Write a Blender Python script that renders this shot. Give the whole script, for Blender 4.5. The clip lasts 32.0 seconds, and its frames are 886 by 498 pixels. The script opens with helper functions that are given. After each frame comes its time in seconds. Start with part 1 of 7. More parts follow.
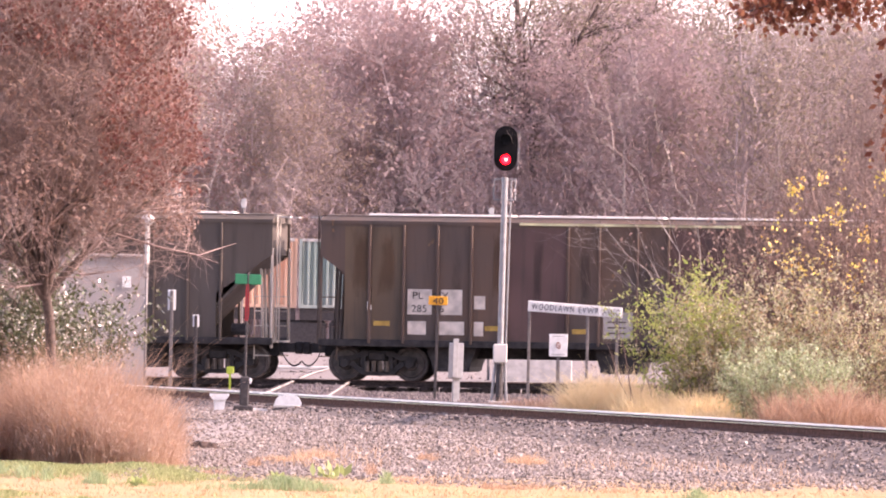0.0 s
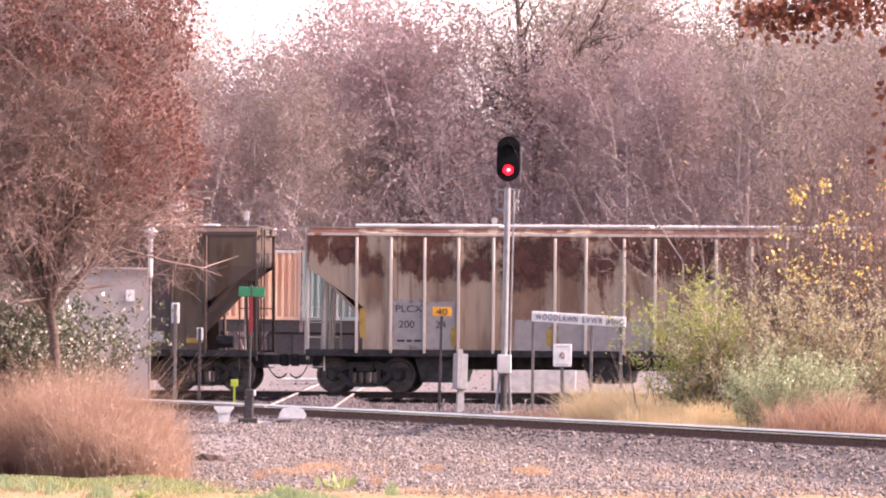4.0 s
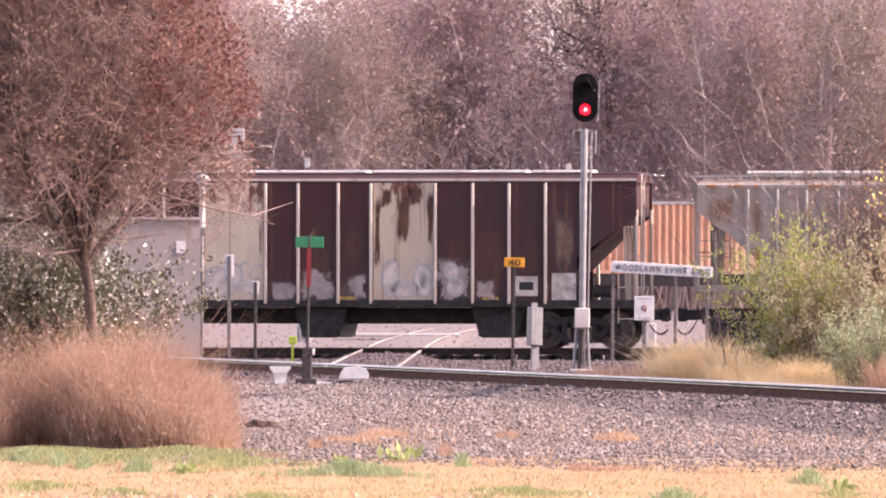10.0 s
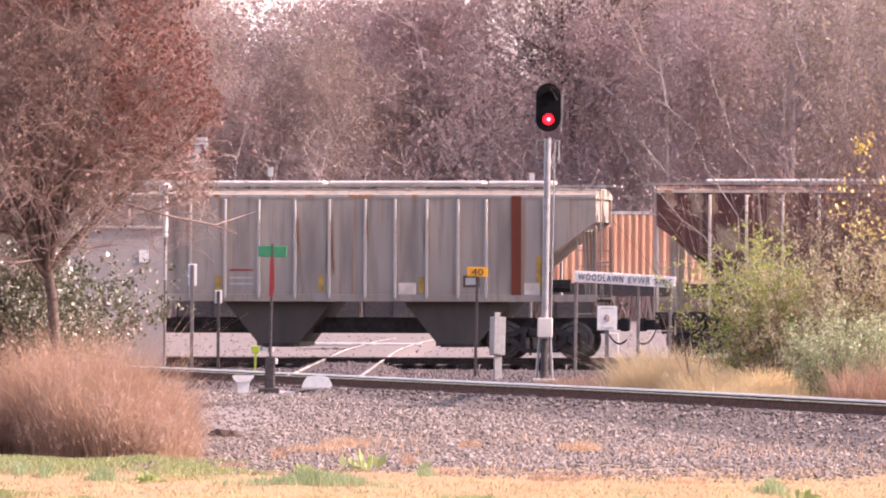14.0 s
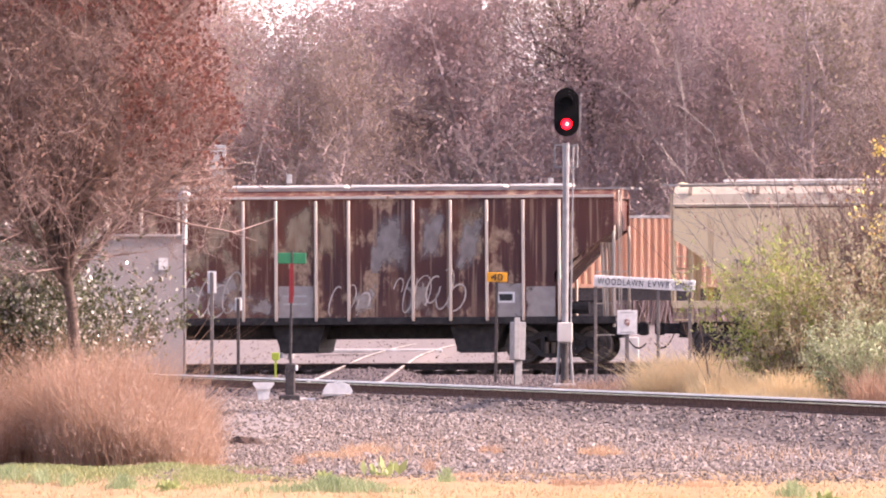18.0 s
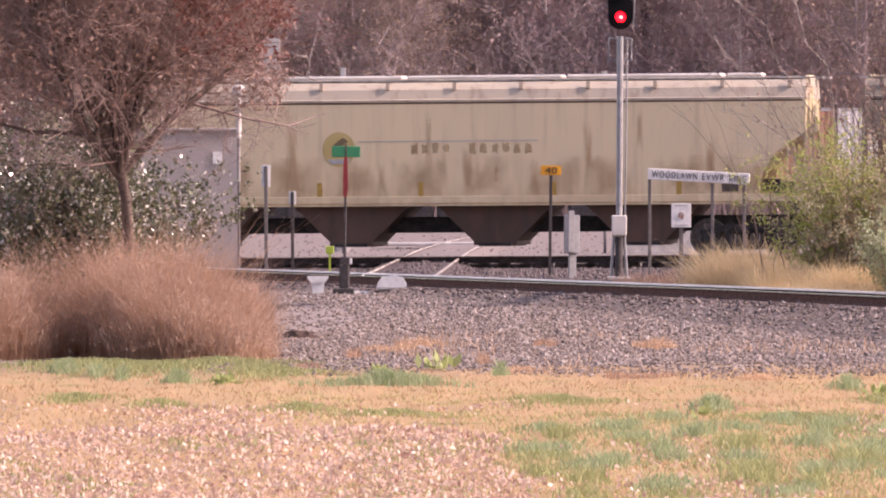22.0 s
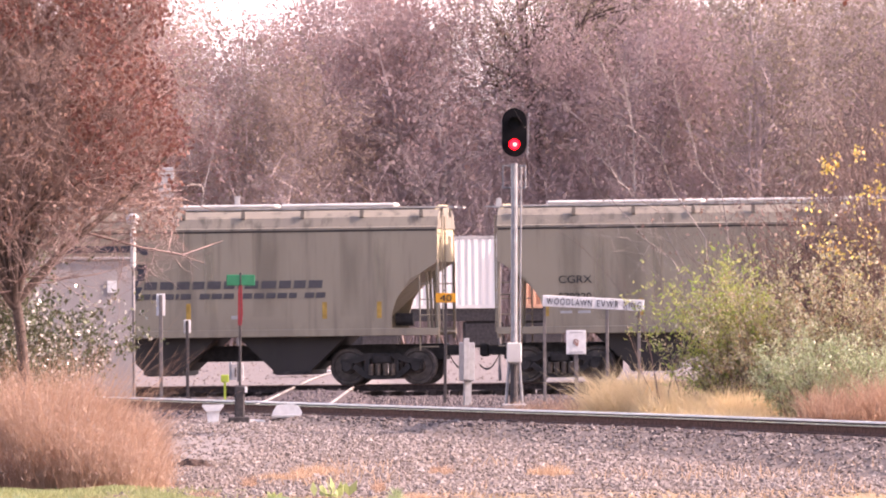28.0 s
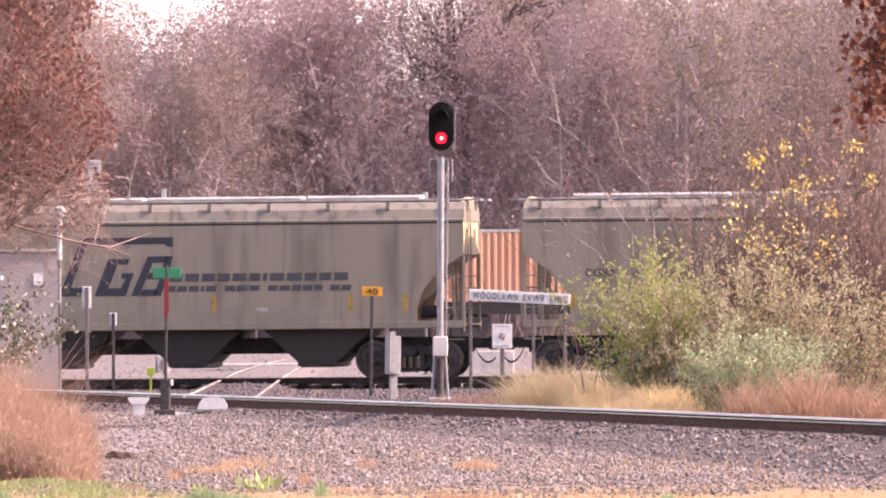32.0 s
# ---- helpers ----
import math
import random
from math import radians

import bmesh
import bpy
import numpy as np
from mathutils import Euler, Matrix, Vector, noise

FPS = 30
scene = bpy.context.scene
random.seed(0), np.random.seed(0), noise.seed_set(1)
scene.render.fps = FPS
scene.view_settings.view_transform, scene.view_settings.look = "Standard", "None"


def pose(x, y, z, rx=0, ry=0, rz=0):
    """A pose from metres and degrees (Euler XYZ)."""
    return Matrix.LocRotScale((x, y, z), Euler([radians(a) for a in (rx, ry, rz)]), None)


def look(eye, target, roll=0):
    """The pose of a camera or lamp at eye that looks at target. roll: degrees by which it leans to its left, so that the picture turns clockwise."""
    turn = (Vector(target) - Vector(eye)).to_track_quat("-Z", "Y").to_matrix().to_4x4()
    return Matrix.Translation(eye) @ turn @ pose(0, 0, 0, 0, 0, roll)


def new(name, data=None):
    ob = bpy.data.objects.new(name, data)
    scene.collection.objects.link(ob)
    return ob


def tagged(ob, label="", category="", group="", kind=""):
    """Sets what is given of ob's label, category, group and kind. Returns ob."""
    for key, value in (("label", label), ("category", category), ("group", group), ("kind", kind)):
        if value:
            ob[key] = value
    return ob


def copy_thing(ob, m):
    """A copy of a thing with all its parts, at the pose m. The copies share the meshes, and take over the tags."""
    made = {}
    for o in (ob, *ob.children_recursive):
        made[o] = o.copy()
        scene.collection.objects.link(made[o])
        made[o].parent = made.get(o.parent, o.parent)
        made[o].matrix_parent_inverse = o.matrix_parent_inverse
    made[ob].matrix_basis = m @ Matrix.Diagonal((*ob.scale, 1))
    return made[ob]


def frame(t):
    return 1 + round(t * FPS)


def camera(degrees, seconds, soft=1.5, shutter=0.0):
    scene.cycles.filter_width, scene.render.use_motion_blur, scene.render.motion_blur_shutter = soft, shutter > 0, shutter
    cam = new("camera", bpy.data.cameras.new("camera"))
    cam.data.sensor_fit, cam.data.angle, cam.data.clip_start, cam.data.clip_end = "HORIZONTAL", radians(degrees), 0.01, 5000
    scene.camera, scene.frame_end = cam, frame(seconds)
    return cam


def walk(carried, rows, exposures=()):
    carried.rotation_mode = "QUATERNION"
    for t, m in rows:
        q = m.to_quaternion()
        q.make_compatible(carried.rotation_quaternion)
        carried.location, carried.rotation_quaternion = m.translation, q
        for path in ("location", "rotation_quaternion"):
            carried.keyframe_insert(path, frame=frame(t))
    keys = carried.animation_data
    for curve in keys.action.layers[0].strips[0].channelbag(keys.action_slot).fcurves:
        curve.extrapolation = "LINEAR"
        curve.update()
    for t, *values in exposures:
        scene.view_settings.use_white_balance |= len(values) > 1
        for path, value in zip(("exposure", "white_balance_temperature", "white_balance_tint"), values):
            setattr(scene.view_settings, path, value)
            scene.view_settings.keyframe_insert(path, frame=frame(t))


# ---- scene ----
# camera: it stands on the lawn with a long lens; early on it draws nearer by some metres
EYE = 2.0
AIM = 240.0
# seconds, metres behind the final stand, aim across, aim height, lean
PATH = [
    (0, 16.4, 1.387, 3.485, 1.14), (0.5, 16.4, 1.612, 3.689, 1.23), (1, 16.4, 1.811, 3.652, 0.83), (1.5, 16.4, 1.811, 3.585, 0.91),
    (2, 16.4, 1.569, 3.666, 0.89), (2.5, 16.4, 1.359, 3.69, 0.82), (4.5, 16.4, 1.388, 3.772, 0.64), (5, 16.4, 1.438, 3.523, 0.61),
    (5.5, 16.4, 1.352, 3.374, 0.6), (6, 16.4, 1.32, 3.41, 0.54), (6.5, 16.4, 1.33, 3.376, 0.45), (7, 16.4, 1.594, 3.314, 0.61),
    (7.5, 16.4, 1.879, 3.325, 0.29), (7.6, 14.6, 1.819, 3.317, 0.27), (7.7, 11, 1.759, 3.309, 0.26), (7.8, 7.3, 1.7, 3.301, 0.25),
    (7.9, 3.7, 1.64, 3.293, 0.24), (8, 0.9, 1.58, 3.285, 0.23), (8.5, 0, 1.279, 3.037, 0.29), (9, 0, 0.611, 2.574, 0.41),
    (9.5, 0, -0.055, 2.329, 0.33), (10, 0, -0.401, 2.483, 0.31), (10.5, 0, -0.824, 2.473, 0.35), (11, 0, -0.597, 2.481, 0.41),
    (11.5, 0, -0.408, 2.682, 0.49), (12, 0, -0.4, 2.861, 0.46), (12.5, 0, -0.204, 2.572, 0.53), (13, 0, 0, 2.241, 0.45),
    (13.5, 0, 0.25, 2.328, 0.29), (14, 0, 0.473, 2.713, 0.4), (14.5, 0, 0.589, 3.246, 0.18), (16.5, 0, 0.546, 3.593, -0.01),
    (17, 0, 0.176, 3.318, -0.12), (17.5, 0, 0.02, 3.033, 0.01), (18, 0, 0.015, 2.843, -0.05), (18.5, 0, 0.051, 2.729, -0.04),
    (19, 0, 0.329, 2.447, -0.11), (19.5, 0, 0.533, 2.038, -0.11), (20, 0, 0.705, 1.654, -0.08), (20.5, 0, 0.311, 1.221, -0.08),
    (21, 0, -0.411, 0.812, -0.12), (21.5, 0, -1.033, 0.499, 0), (22, 0, -1.27, 0.323, -0.14), (22.5, 0, -1.219, 0.352, -0.37),
    (23, 0, -0.72, 0.791, -0.4), (23.5, 0, 0.07, 1.513, -0.57), (24, 0, 0.624, 1.896, -0.57), (24.5, 0, 0.92, 2.184, -0.56),
    (25, 0, 0.735, 2.368, -0.75), (25.5, 0, 0.476, 2.591, -0.5), (27.5, 0, 0.863, 3.025, -0.32), (28, 0, 1.233, 3.332, -0.41),
    (28.5, 0, 1.533, 3.245, -0.27), (29, 0, 1.896, 3.163, -0.06), (29.5, 0, 2.592, 3.307, -0.09), (30, 0, 3.43, 3.476, -0.18),
    (30.5, 0, 3.885, 3.259, -0.42), (31, 0, 3.947, 2.916, -0.46), (31.5, 0, 3.622, 3.195, -0.47), (32, 0, 2.974, 3.173, -0.22),
]
cam = camera(5.0, 32.0, soft=2.0)
walk(cam, [(t, look((0, -back, EYE), (ax, AIM, az), lean)) for t, back, ax, az, lean in PATH],
     exposures=[(t, e, 7400, 38) for t, e in ((0, 1.5), (5, 1.33), (7, 1.25), (8, 1.28), (9, 1.22), (11, 1.22), (12, 1.22), (13, 1.15), (14, 1.25), (17.5, 1.37), (19, 1.12), (20, 0.92), (21, 0.88), (22, 0.78), (23, 0.86), (25, 1.15), (28, 1.36), (31, 1.25), (32, 1.26))])

# world and sun
SUN_AZ, SUN_EL = 97.0, 33.0     # degrees from +y towards +x, and up
world = bpy.data.worlds.new("world")
scene.world = world
world.use_nodes = True
_n = world.node_tree.nodes
_sky = _n.new("ShaderNodeTexSky")
_sky.sky_type = "NISHITA"
_sky.sun_disc = False
_sky.sun_elevation = radians(SUN_EL)
_sky.sun_rotation = radians(SUN_AZ)
_sky.dust_density = 2.0
_sky.ozone_density = 1.5
_n["Background"].inputs["Strength"].default_value = 0.15
world.node_tree.links.new(_sky.outputs[0], _n["Background"].inputs["Color"])
_sun = bpy.data.lights.new("sun", "SUN")
_sun.energy, _sun.angle, _sun.color = 3.2, radians(0.5), (1.0, 0.96, 0.89)
sun = new("sun", _sun)
sun.matrix_world = look((0, 0, 60), (-60 * math.sin(radians(SUN_AZ)), -60 * math.cos(radians(SUN_AZ)), 60 - 60 * math.tan(radians(SUN_EL))))



def build_sky_backdrop():
    """The bright hazy white sky low over the wood, far behind everything."""
    m = bpy.data.materials.new("hazy_sky")
    m.use_nodes = True
    n, l = m.node_tree.nodes, m.node_tree.links
    n.remove(n["Principled BSDF"])
    e = n.new("ShaderNodeEmission")
    t = n.new("ShaderNodeTexNoise")
    t.inputs["Scale"].default_value = 3.0
    r = n.new("ShaderNodeValToRGB")
    r.color_ramp.elements[0].color, r.color_ramp.elements[1].color = (0.92, 0.93, 0.95, 1), (1.0, 1.0, 1.0, 1)
    l.new(t.outputs["Fac"], r.inputs["Fac"])
    l.new(r.outputs["Color"], e.inputs["Color"])
    e.inputs["Strength"].default_value = 1.3
    l.new(e.outputs[0], n["Material Output"].inputs["Surface"])
    verts, faces = [], []
    for i in range(41):
        a = radians(-80 + 4 * i)
        verts += [(2700 * math.sin(a), 2700 * math.cos(a), z) for z in (-5.0, 700.0)]
        if i:
            faces.append((2 * i - 2, 2 * i, 2 * i + 1, 2 * i - 1))
    me = bpy.data.meshes.new("sky_backdrop")
    me.from_pydata(verts, [], faces)
    me.materials.append(m)
    tagged(new("sky_backdrop", me), "bright hazy white sky behind the wood", "sky", kind="structure")


build_sky_backdrop()


# ---- materials ----
def mat(name):
    m = bpy.data.materials.new(name)
    m.use_nodes = True
    return m, m.node_tree.nodes, m.node_tree.links, m.node_tree.nodes["Principled BSDF"]


def ramp(nodes, stops):
    r = nodes.new("ShaderNodeValToRGB")
    e = r.color_ramp.elements
    while len(e) < len(stops):
        e.new(0.5)
    for el, (p, c) in zip(e, stops):
        el.position, el.color = p, (*c, 1) if len(c) == 3 else c
    return r


def plain(name, color, rough=0.6, metal=0.0, vary=0.12, scale=6.0, bump=0.0, spec=0.5):
    """A surface with faint mottling at two scales."""
    m, n, l, b = mat(name)
    tc = n.new("ShaderNodeTexCoord")
    a = n.new("ShaderNodeTexNoise")
    a.inputs["Scale"].default_value, a.inputs["Detail"].default_value = scale, 8
    l.new(tc.outputs["Object"], a.inputs["Vector"])
    lo = tuple(c * (1 - vary * 1.6) for c in color)
    hi = tuple(min(1, c * (1 + vary)) for c in color)
    r = ramp(n, [(0.3, lo), (0.7, hi)])
    l.new(a.outputs["Fac"], r.inputs["Fac"])
    l.new(r.outputs["Color"], b.inputs["Base Color"])
    b.inputs["Roughness"].default_value, b.inputs["Metallic"].default_value = rough, metal
    b.inputs["Specular IOR Level"].default_value = spec
    if bump:
        bp = n.new("ShaderNodeBump")
        bp.inputs["Strength"].default_value, bp.inputs["Distance"].default_value = bump, 0.02
        l.new(a.outputs["Fac"], bp.inputs["Height"])
        l.new(bp.outputs["Normal"], b.inputs["Normal"])
    return m


def leafy(name, colors, rough=0.55, translucent=0.3, spec=0.3):
    """Leaves or blades: each island takes a tint of its own, and lets some light through."""
    m, n, l, b = mat(name)
    g = n.new("ShaderNodeNewGeometry")
    k = len(colors)
    r = ramp(n, [(i / max(1, k - 1), c) for i, c in enumerate(colors)])
    l.new(g.outputs["Random Per Island"], r.inputs["Fac"])
    l.new(r.outputs["Color"], b.inputs["Base Color"])
    b.inputs["Roughness"].default_value = rough
    b.inputs["Specular IOR Level"].default_value = spec
    t = n.new("ShaderNodeBsdfTranslucent")
    l.new(r.outputs["Color"], t.inputs["Color"])
    mx = n.new("ShaderNodeMixShader")
    mx.inputs[0].default_value = translucent
    l.new(b.outputs[0], mx.inputs[1])
    l.new(t.outputs[0], mx.inputs[2])
    l.new(mx.outputs[0], n["Material Output"].inputs["Surface"])
    return m


def car_paint(name, base, rust=(0.10, 0.035, 0.02), amount=0.3, grime=(0.05, 0.045, 0.04), dirt=0.35, upper=0.0, fade=None, runs=0.0, foot_top=1.9, foot_amount=0.45):
    """Weathered car paint: vertical streaks, blotches of rust, a dirty foot; upper: rust that gathers under the eaves."""
    m, n, l, b = mat(name)
    tc = n.new("ShaderNodeTexCoord")

    def noise_at(scale, sx, sy, sz, detail=6.0, rough=0.6):
        mp = n.new("ShaderNodeMapping")
        mp.inputs["Scale"].default_value = (sx, sy, sz)
        l.new(tc.outputs["Object"], mp.inputs["Vector"])
        t = n.new("ShaderNodeTexNoise")
        t.inputs["Scale"].default_value, t.inputs["Detail"].default_value, t.inputs["Roughness"].default_value = scale, detail, rough
        l.new(mp.outputs[0], t.inputs["Vector"])
        return t.outputs["Fac"]

    def mixc(fac, c1, c2):
        x = n.new("ShaderNodeMix")
        x.data_type = "RGBA"
        for sock, v in ((x.inputs[0], fac), (x.inputs[6], c1), (x.inputs[7], c2)):
            if isinstance(v, (tuple, float)):
                sock.default_value = (*v, 1) if isinstance(v, tuple) else v
            else:
                l.new(v, sock)
        return x.outputs[2]

    def step(v, a, z):
        q = n.new("ShaderNodeMapRange")
        q.interpolation_type = "SMOOTHSTEP"
        q.inputs["From Min"].default_value, q.inputs["From Max"].default_value = a, z
        l.new(v, q.inputs["Value"])
        return q.outputs[0]

    def mul(v, w):
        q = n.new("ShaderNodeMath")
        q.operation = "MULTIPLY"
        l.new(v, q.inputs[0])
        if isinstance(w, float):
            q.inputs[1].default_value = w
        else:
            l.new(w, q.inputs[1])
        return q.outputs[0]

    def add(v, w):
        q = n.new("ShaderNodeMath")
        l.new(v, q.inputs[0])
        if isinstance(w, float):
            q.inputs[1].default_value = w
        else:
            l.new(w, q.inputs[1])
        return q.outputs[0]

    sep = n.new("ShaderNodeSeparateXYZ")
    l.new(tc.outputs["Object"], sep.inputs[0])
    streak = noise_at(1.0, 3.2, 3.2, 0.28)
    blot = noise_at(1.0, 0.9, 0.9, 0.7, 9.0, 0.65)
    fine = noise_at(9.0, 1, 1, 1)
    wash = noise_at(0.35, 1.0, 1.0, 0.6, 3.0)
    col = mixc(step(wash, 0.35, 0.65), base, fade or tuple(c * 0.8 for c in base))
    col = mixc(mul(step(streak, 0.48, 0.72), dirt), col, grime)
    r = add(mul(blot, 0.65), mul(streak, 0.35))
    if upper:
        band = mul(step(sep.outputs["Z"], 2.5, 3.9), upper)
        r = add(r, mul(band, 0.35))
    col = mixc(step(r, 0.655 - 0.42 * amount, 0.70 - 0.40 * amount), col, mixc(step(fine, 0.35, 0.65), rust, tuple(c * 1.7 for c in rust)))
    if runs:
        thin = noise_at(1.0, 7.5, 7.5, 0.16, 3.0)
        col = mixc(mul(step(thin, 0.60 - 0.1 * runs, 0.68 - 0.08 * runs), min(1.0, 0.5 + runs * 0.4)), col, tuple(c * 1.5 for c in rust))
    foot = step(sep.outputs["Z"], foot_top, foot_top - 0.9)
    splash = noise_at(2.2, 1.0, 1.0, 0.5, 8.0)
    col = mixc(mul(mul(foot, step(splash, 0.32, 0.62)), foot_amount), col, grime)
    l.new(col, b.inputs["Base Color"])
    b.inputs["Roughness"].default_value = 0.7
    b.inputs["Specular IOR Level"].default_value = 0.22
    bp = n.new("ShaderNodeBump")
    bp.inputs["Strength"].default_value, bp.inputs["Distance"].default_value = 0.25, 0.02
    l.new(blot, bp.inputs["Height"])
    l.new(bp.outputs["Normal"], b.inputs["Normal"])
    return m


def ragged(name, base, second=None, cover=0.5, grain=2.2, drip=0.6, soft=0.16, full=1.0, rough=0.75):
    """A flake or bloom of paint or rust with a torn outline; it thins out towards its edges. drip: below 1 it is drawn out downwards; full: how far it hides what is below."""
    m, n, l, b = mat(name)
    tc = n.new("ShaderNodeTexCoord")

    def calc(op, v, w):
        q = n.new("ShaderNodeMath")
        q.operation = op
        for sock, c in ((q.inputs[0], v), (q.inputs[1], w)):
            if isinstance(c, float):
                sock.default_value = c
            else:
                l.new(c, sock)
        return q.outputs[0]

    mp = n.new("ShaderNodeMapping")
    mp.inputs["Scale"].default_value = (1.0, 1.0, drip)
    l.new(tc.outputs["Object"], mp.inputs["Vector"])
    t = n.new("ShaderNodeTexNoise")
    t.inputs["Scale"].default_value, t.inputs["Detail"].default_value, t.inputs["Roughness"].default_value = grain, 7, 0.62
    l.new(mp.outputs[0], t.inputs["Vector"])
    f = n.new("ShaderNodeTexNoise")
    f.inputs["Scale"].default_value, f.inputs["Detail"].default_value = 5.0, 5
    l.new(mp.outputs[0], f.inputs["Vector"])
    sep = n.new("ShaderNodeSeparateXYZ")
    l.new(tc.outputs["Generated"], sep.inputs[0])
    ex = calc("MINIMUM", sep.outputs["X"], calc("SUBTRACT", 1.0, sep.outputs["X"]))
    ez = calc("MINIMUM", sep.outputs["Z"], calc("SUBTRACT", 1.0, sep.outputs["Z"]))
    edge = calc("MINIMUM", calc("MULTIPLY", calc("MINIMUM", ex, ez), 2.6), 1.0)
    r = n.new("ShaderNodeMapRange")
    r.interpolation_type = "SMOOTHSTEP"
    at = 1.2 - cover
    r.inputs["From Min"].default_value, r.inputs["From Max"].default_value = at - soft, at + soft
    r.inputs["To Max"].default_value = full
    l.new(calc("ADD", calc("MULTIPLY", calc("SUBTRACT", t.outputs["Fac"], 0.5), 3.0), edge), r.inputs["Value"])
    c = ramp(n, [(0.35, base), (0.65, second or tuple(v * 0.7 for v in base))])
    l.new(f.outputs["Fac"], c.inputs["Fac"])
    l.new(c.outputs["Color"], b.inputs["Base Color"])
    b.inputs["Roughness"].default_value = rough
    b.inputs["Specular IOR Level"].default_value = 0.2
    clear = n.new("ShaderNodeBsdfTransparent")
    mx = n.new("ShaderNodeMixShader")
    l.new(r.outputs[0], mx.inputs[0])
    l.new(clear.outputs[0], mx.inputs[1])
    l.new(b.outputs[0], mx.inputs[2])
    l.new(mx.outputs[0], n["Material Output"].inputs["Surface"])
    return m


def ground_paint():
    """Lawn in front, then gravel and ballast, then the pale lot beyond the line."""
    m, n, l, b = mat("ground")
    tc = n.new("ShaderNodeTexCoord")
    sep = n.new("ShaderNodeSeparateXYZ")
    l.new(tc.outputs["Object"], sep.inputs[0])

    def tex(scale, detail=8.0, rough=0.6):
        t = n.new("ShaderNodeTexNoise")
        t.inputs["Scale"].default_value, t.inputs["Detail"].default_value, t.inputs["Roughness"].default_value = scale, detail, rough
        l.new(tc.outputs["Object"], t.inputs["Vector"])
        return t.outputs["Fac"]

    def mixc(fac, c1, c2):
        x = n.new("ShaderNodeMix")
        x.data_type = "RGBA"
        for sock, v in ((x.inputs[0], fac), (x.inputs[6], c1), (x.inputs[7], c2)):
            if isinstance(v, (tuple, float)):
                sock.default_value = (*v, 1) if isinstance(v, tuple) else v
            else:
                l.new(v, sock)
        return x.outputs[2]

    def edge(at, soft, wob):
        """0 before the line y = at, 1 behind it, with a ragged edge."""
        q = n.new("ShaderNodeMath")
        q.operation = "MULTIPLY_ADD"
        l.new(wob, q.inputs[0])
        q.inputs[1].default_value = soft * 2.5
        l.new(sep.outputs["Y"], q.inputs[2])
        r = n.new("ShaderNodeMapRange")
        r.inputs["From Min"].default_value, r.inputs["From Max"].default_value = at - soft + soft * 1.25, at + soft + soft * 1.25
        l.new(q.outputs[0], r.inputs["Value"])
        return r.outputs[0]

    def spot(cx, cy, rx, ry, wob):
        """1 inside an ellipse, with a ragged rim."""
        mp = n.new("ShaderNodeMapping")
        mp.inputs["Location"].default_value, mp.inputs["Scale"].default_value = (-cx / rx, -cy / ry, 0), (1 / rx, 1 / ry, 0)
        l.new(tc.outputs["Object"], mp.inputs["Vector"])
        le = n.new("ShaderNodeVectorMath")
        le.operation = "LENGTH"
        l.new(mp.outputs[0], le.inputs[0])
        q = n.new("ShaderNodeMath")
        q.operation = "MULTIPLY_ADD"
        l.new(wob, q.inputs[0])
        q.inputs[1].default_value = 0.7
        l.new(le.outputs["Value"], q.inputs[2])
        r = n.new("ShaderNodeMapRange")
        r.inputs["From Min"].default_value, r.inputs["From Max"].default_value = 1.45, 1.15
        l.new(q.outputs[0], r.inputs["Value"])
        return r.outputs[0]

    big, mid, fine = tex(0.12), tex(0.9), tex(14.0)
    dry = mixc(fine, (0.36, 0.225, 0.125), (0.53, 0.35, 0.21))
    dry = mixc(mid, dry, mixc(big, (0.50, 0.39, 0.20), (0.40, 0.275, 0.14)))
    green = mixc(fine, (0.14, 0.17, 0.06), (0.28, 0.30, 0.12))
    gm = n.new("ShaderNodeMapRange")
    gm.inputs["From Min"].default_value, gm.inputs["From Max"].default_value = 0.58, 0.7
    l.new(mid, gm.inputs["Value"])
    lawn = mixc(gm.outputs[0], dry, green)
    grav = mixc(fine, (0.11, 0.088, 0.076), (0.29, 0.24, 0.205))
    grav = mixc(big, grav, (0.27, 0.21, 0.18))
    lot = mixc(fine, (0.19, 0.16, 0.148), (0.30, 0.255, 0.24))
    oily = mixc(fine, (0.07, 0.055, 0.056), (0.17, 0.135, 0.135))
    wood = (0.12, 0.08, 0.05)
    col = mixc(edge(149.0, 5.0, mid), lawn, grav)
    col = mixc(spot(-3.45, 181.0, 1.0, 12.0, mid), col, mixc(fine, (0.22, 0.18, 0.165), (0.36, 0.305, 0.28)))
    col = mixc(edge(208.0, 4.0, mid), col, oily)
    col = mixc(edge(264.0, 4.0, mid), col, lot)
    col = mixc(edge(420.0, 4.0, mid), col, wood)
    l.new(col, b.inputs["Base Color"])
    b.inputs["Roughness"].default_value = 0.95
    b.inputs["Specular IOR Level"].default_value = 0.15
    bp = n.new("ShaderNodeBump")
    bp.inputs["Strength"].default_value, bp.inputs["Distance"].default_value = 0.6, 0.05
    l.new(fine, bp.inputs["Height"])
    l.new(bp.outputs["Normal"], b.inputs["Normal"])
    return m


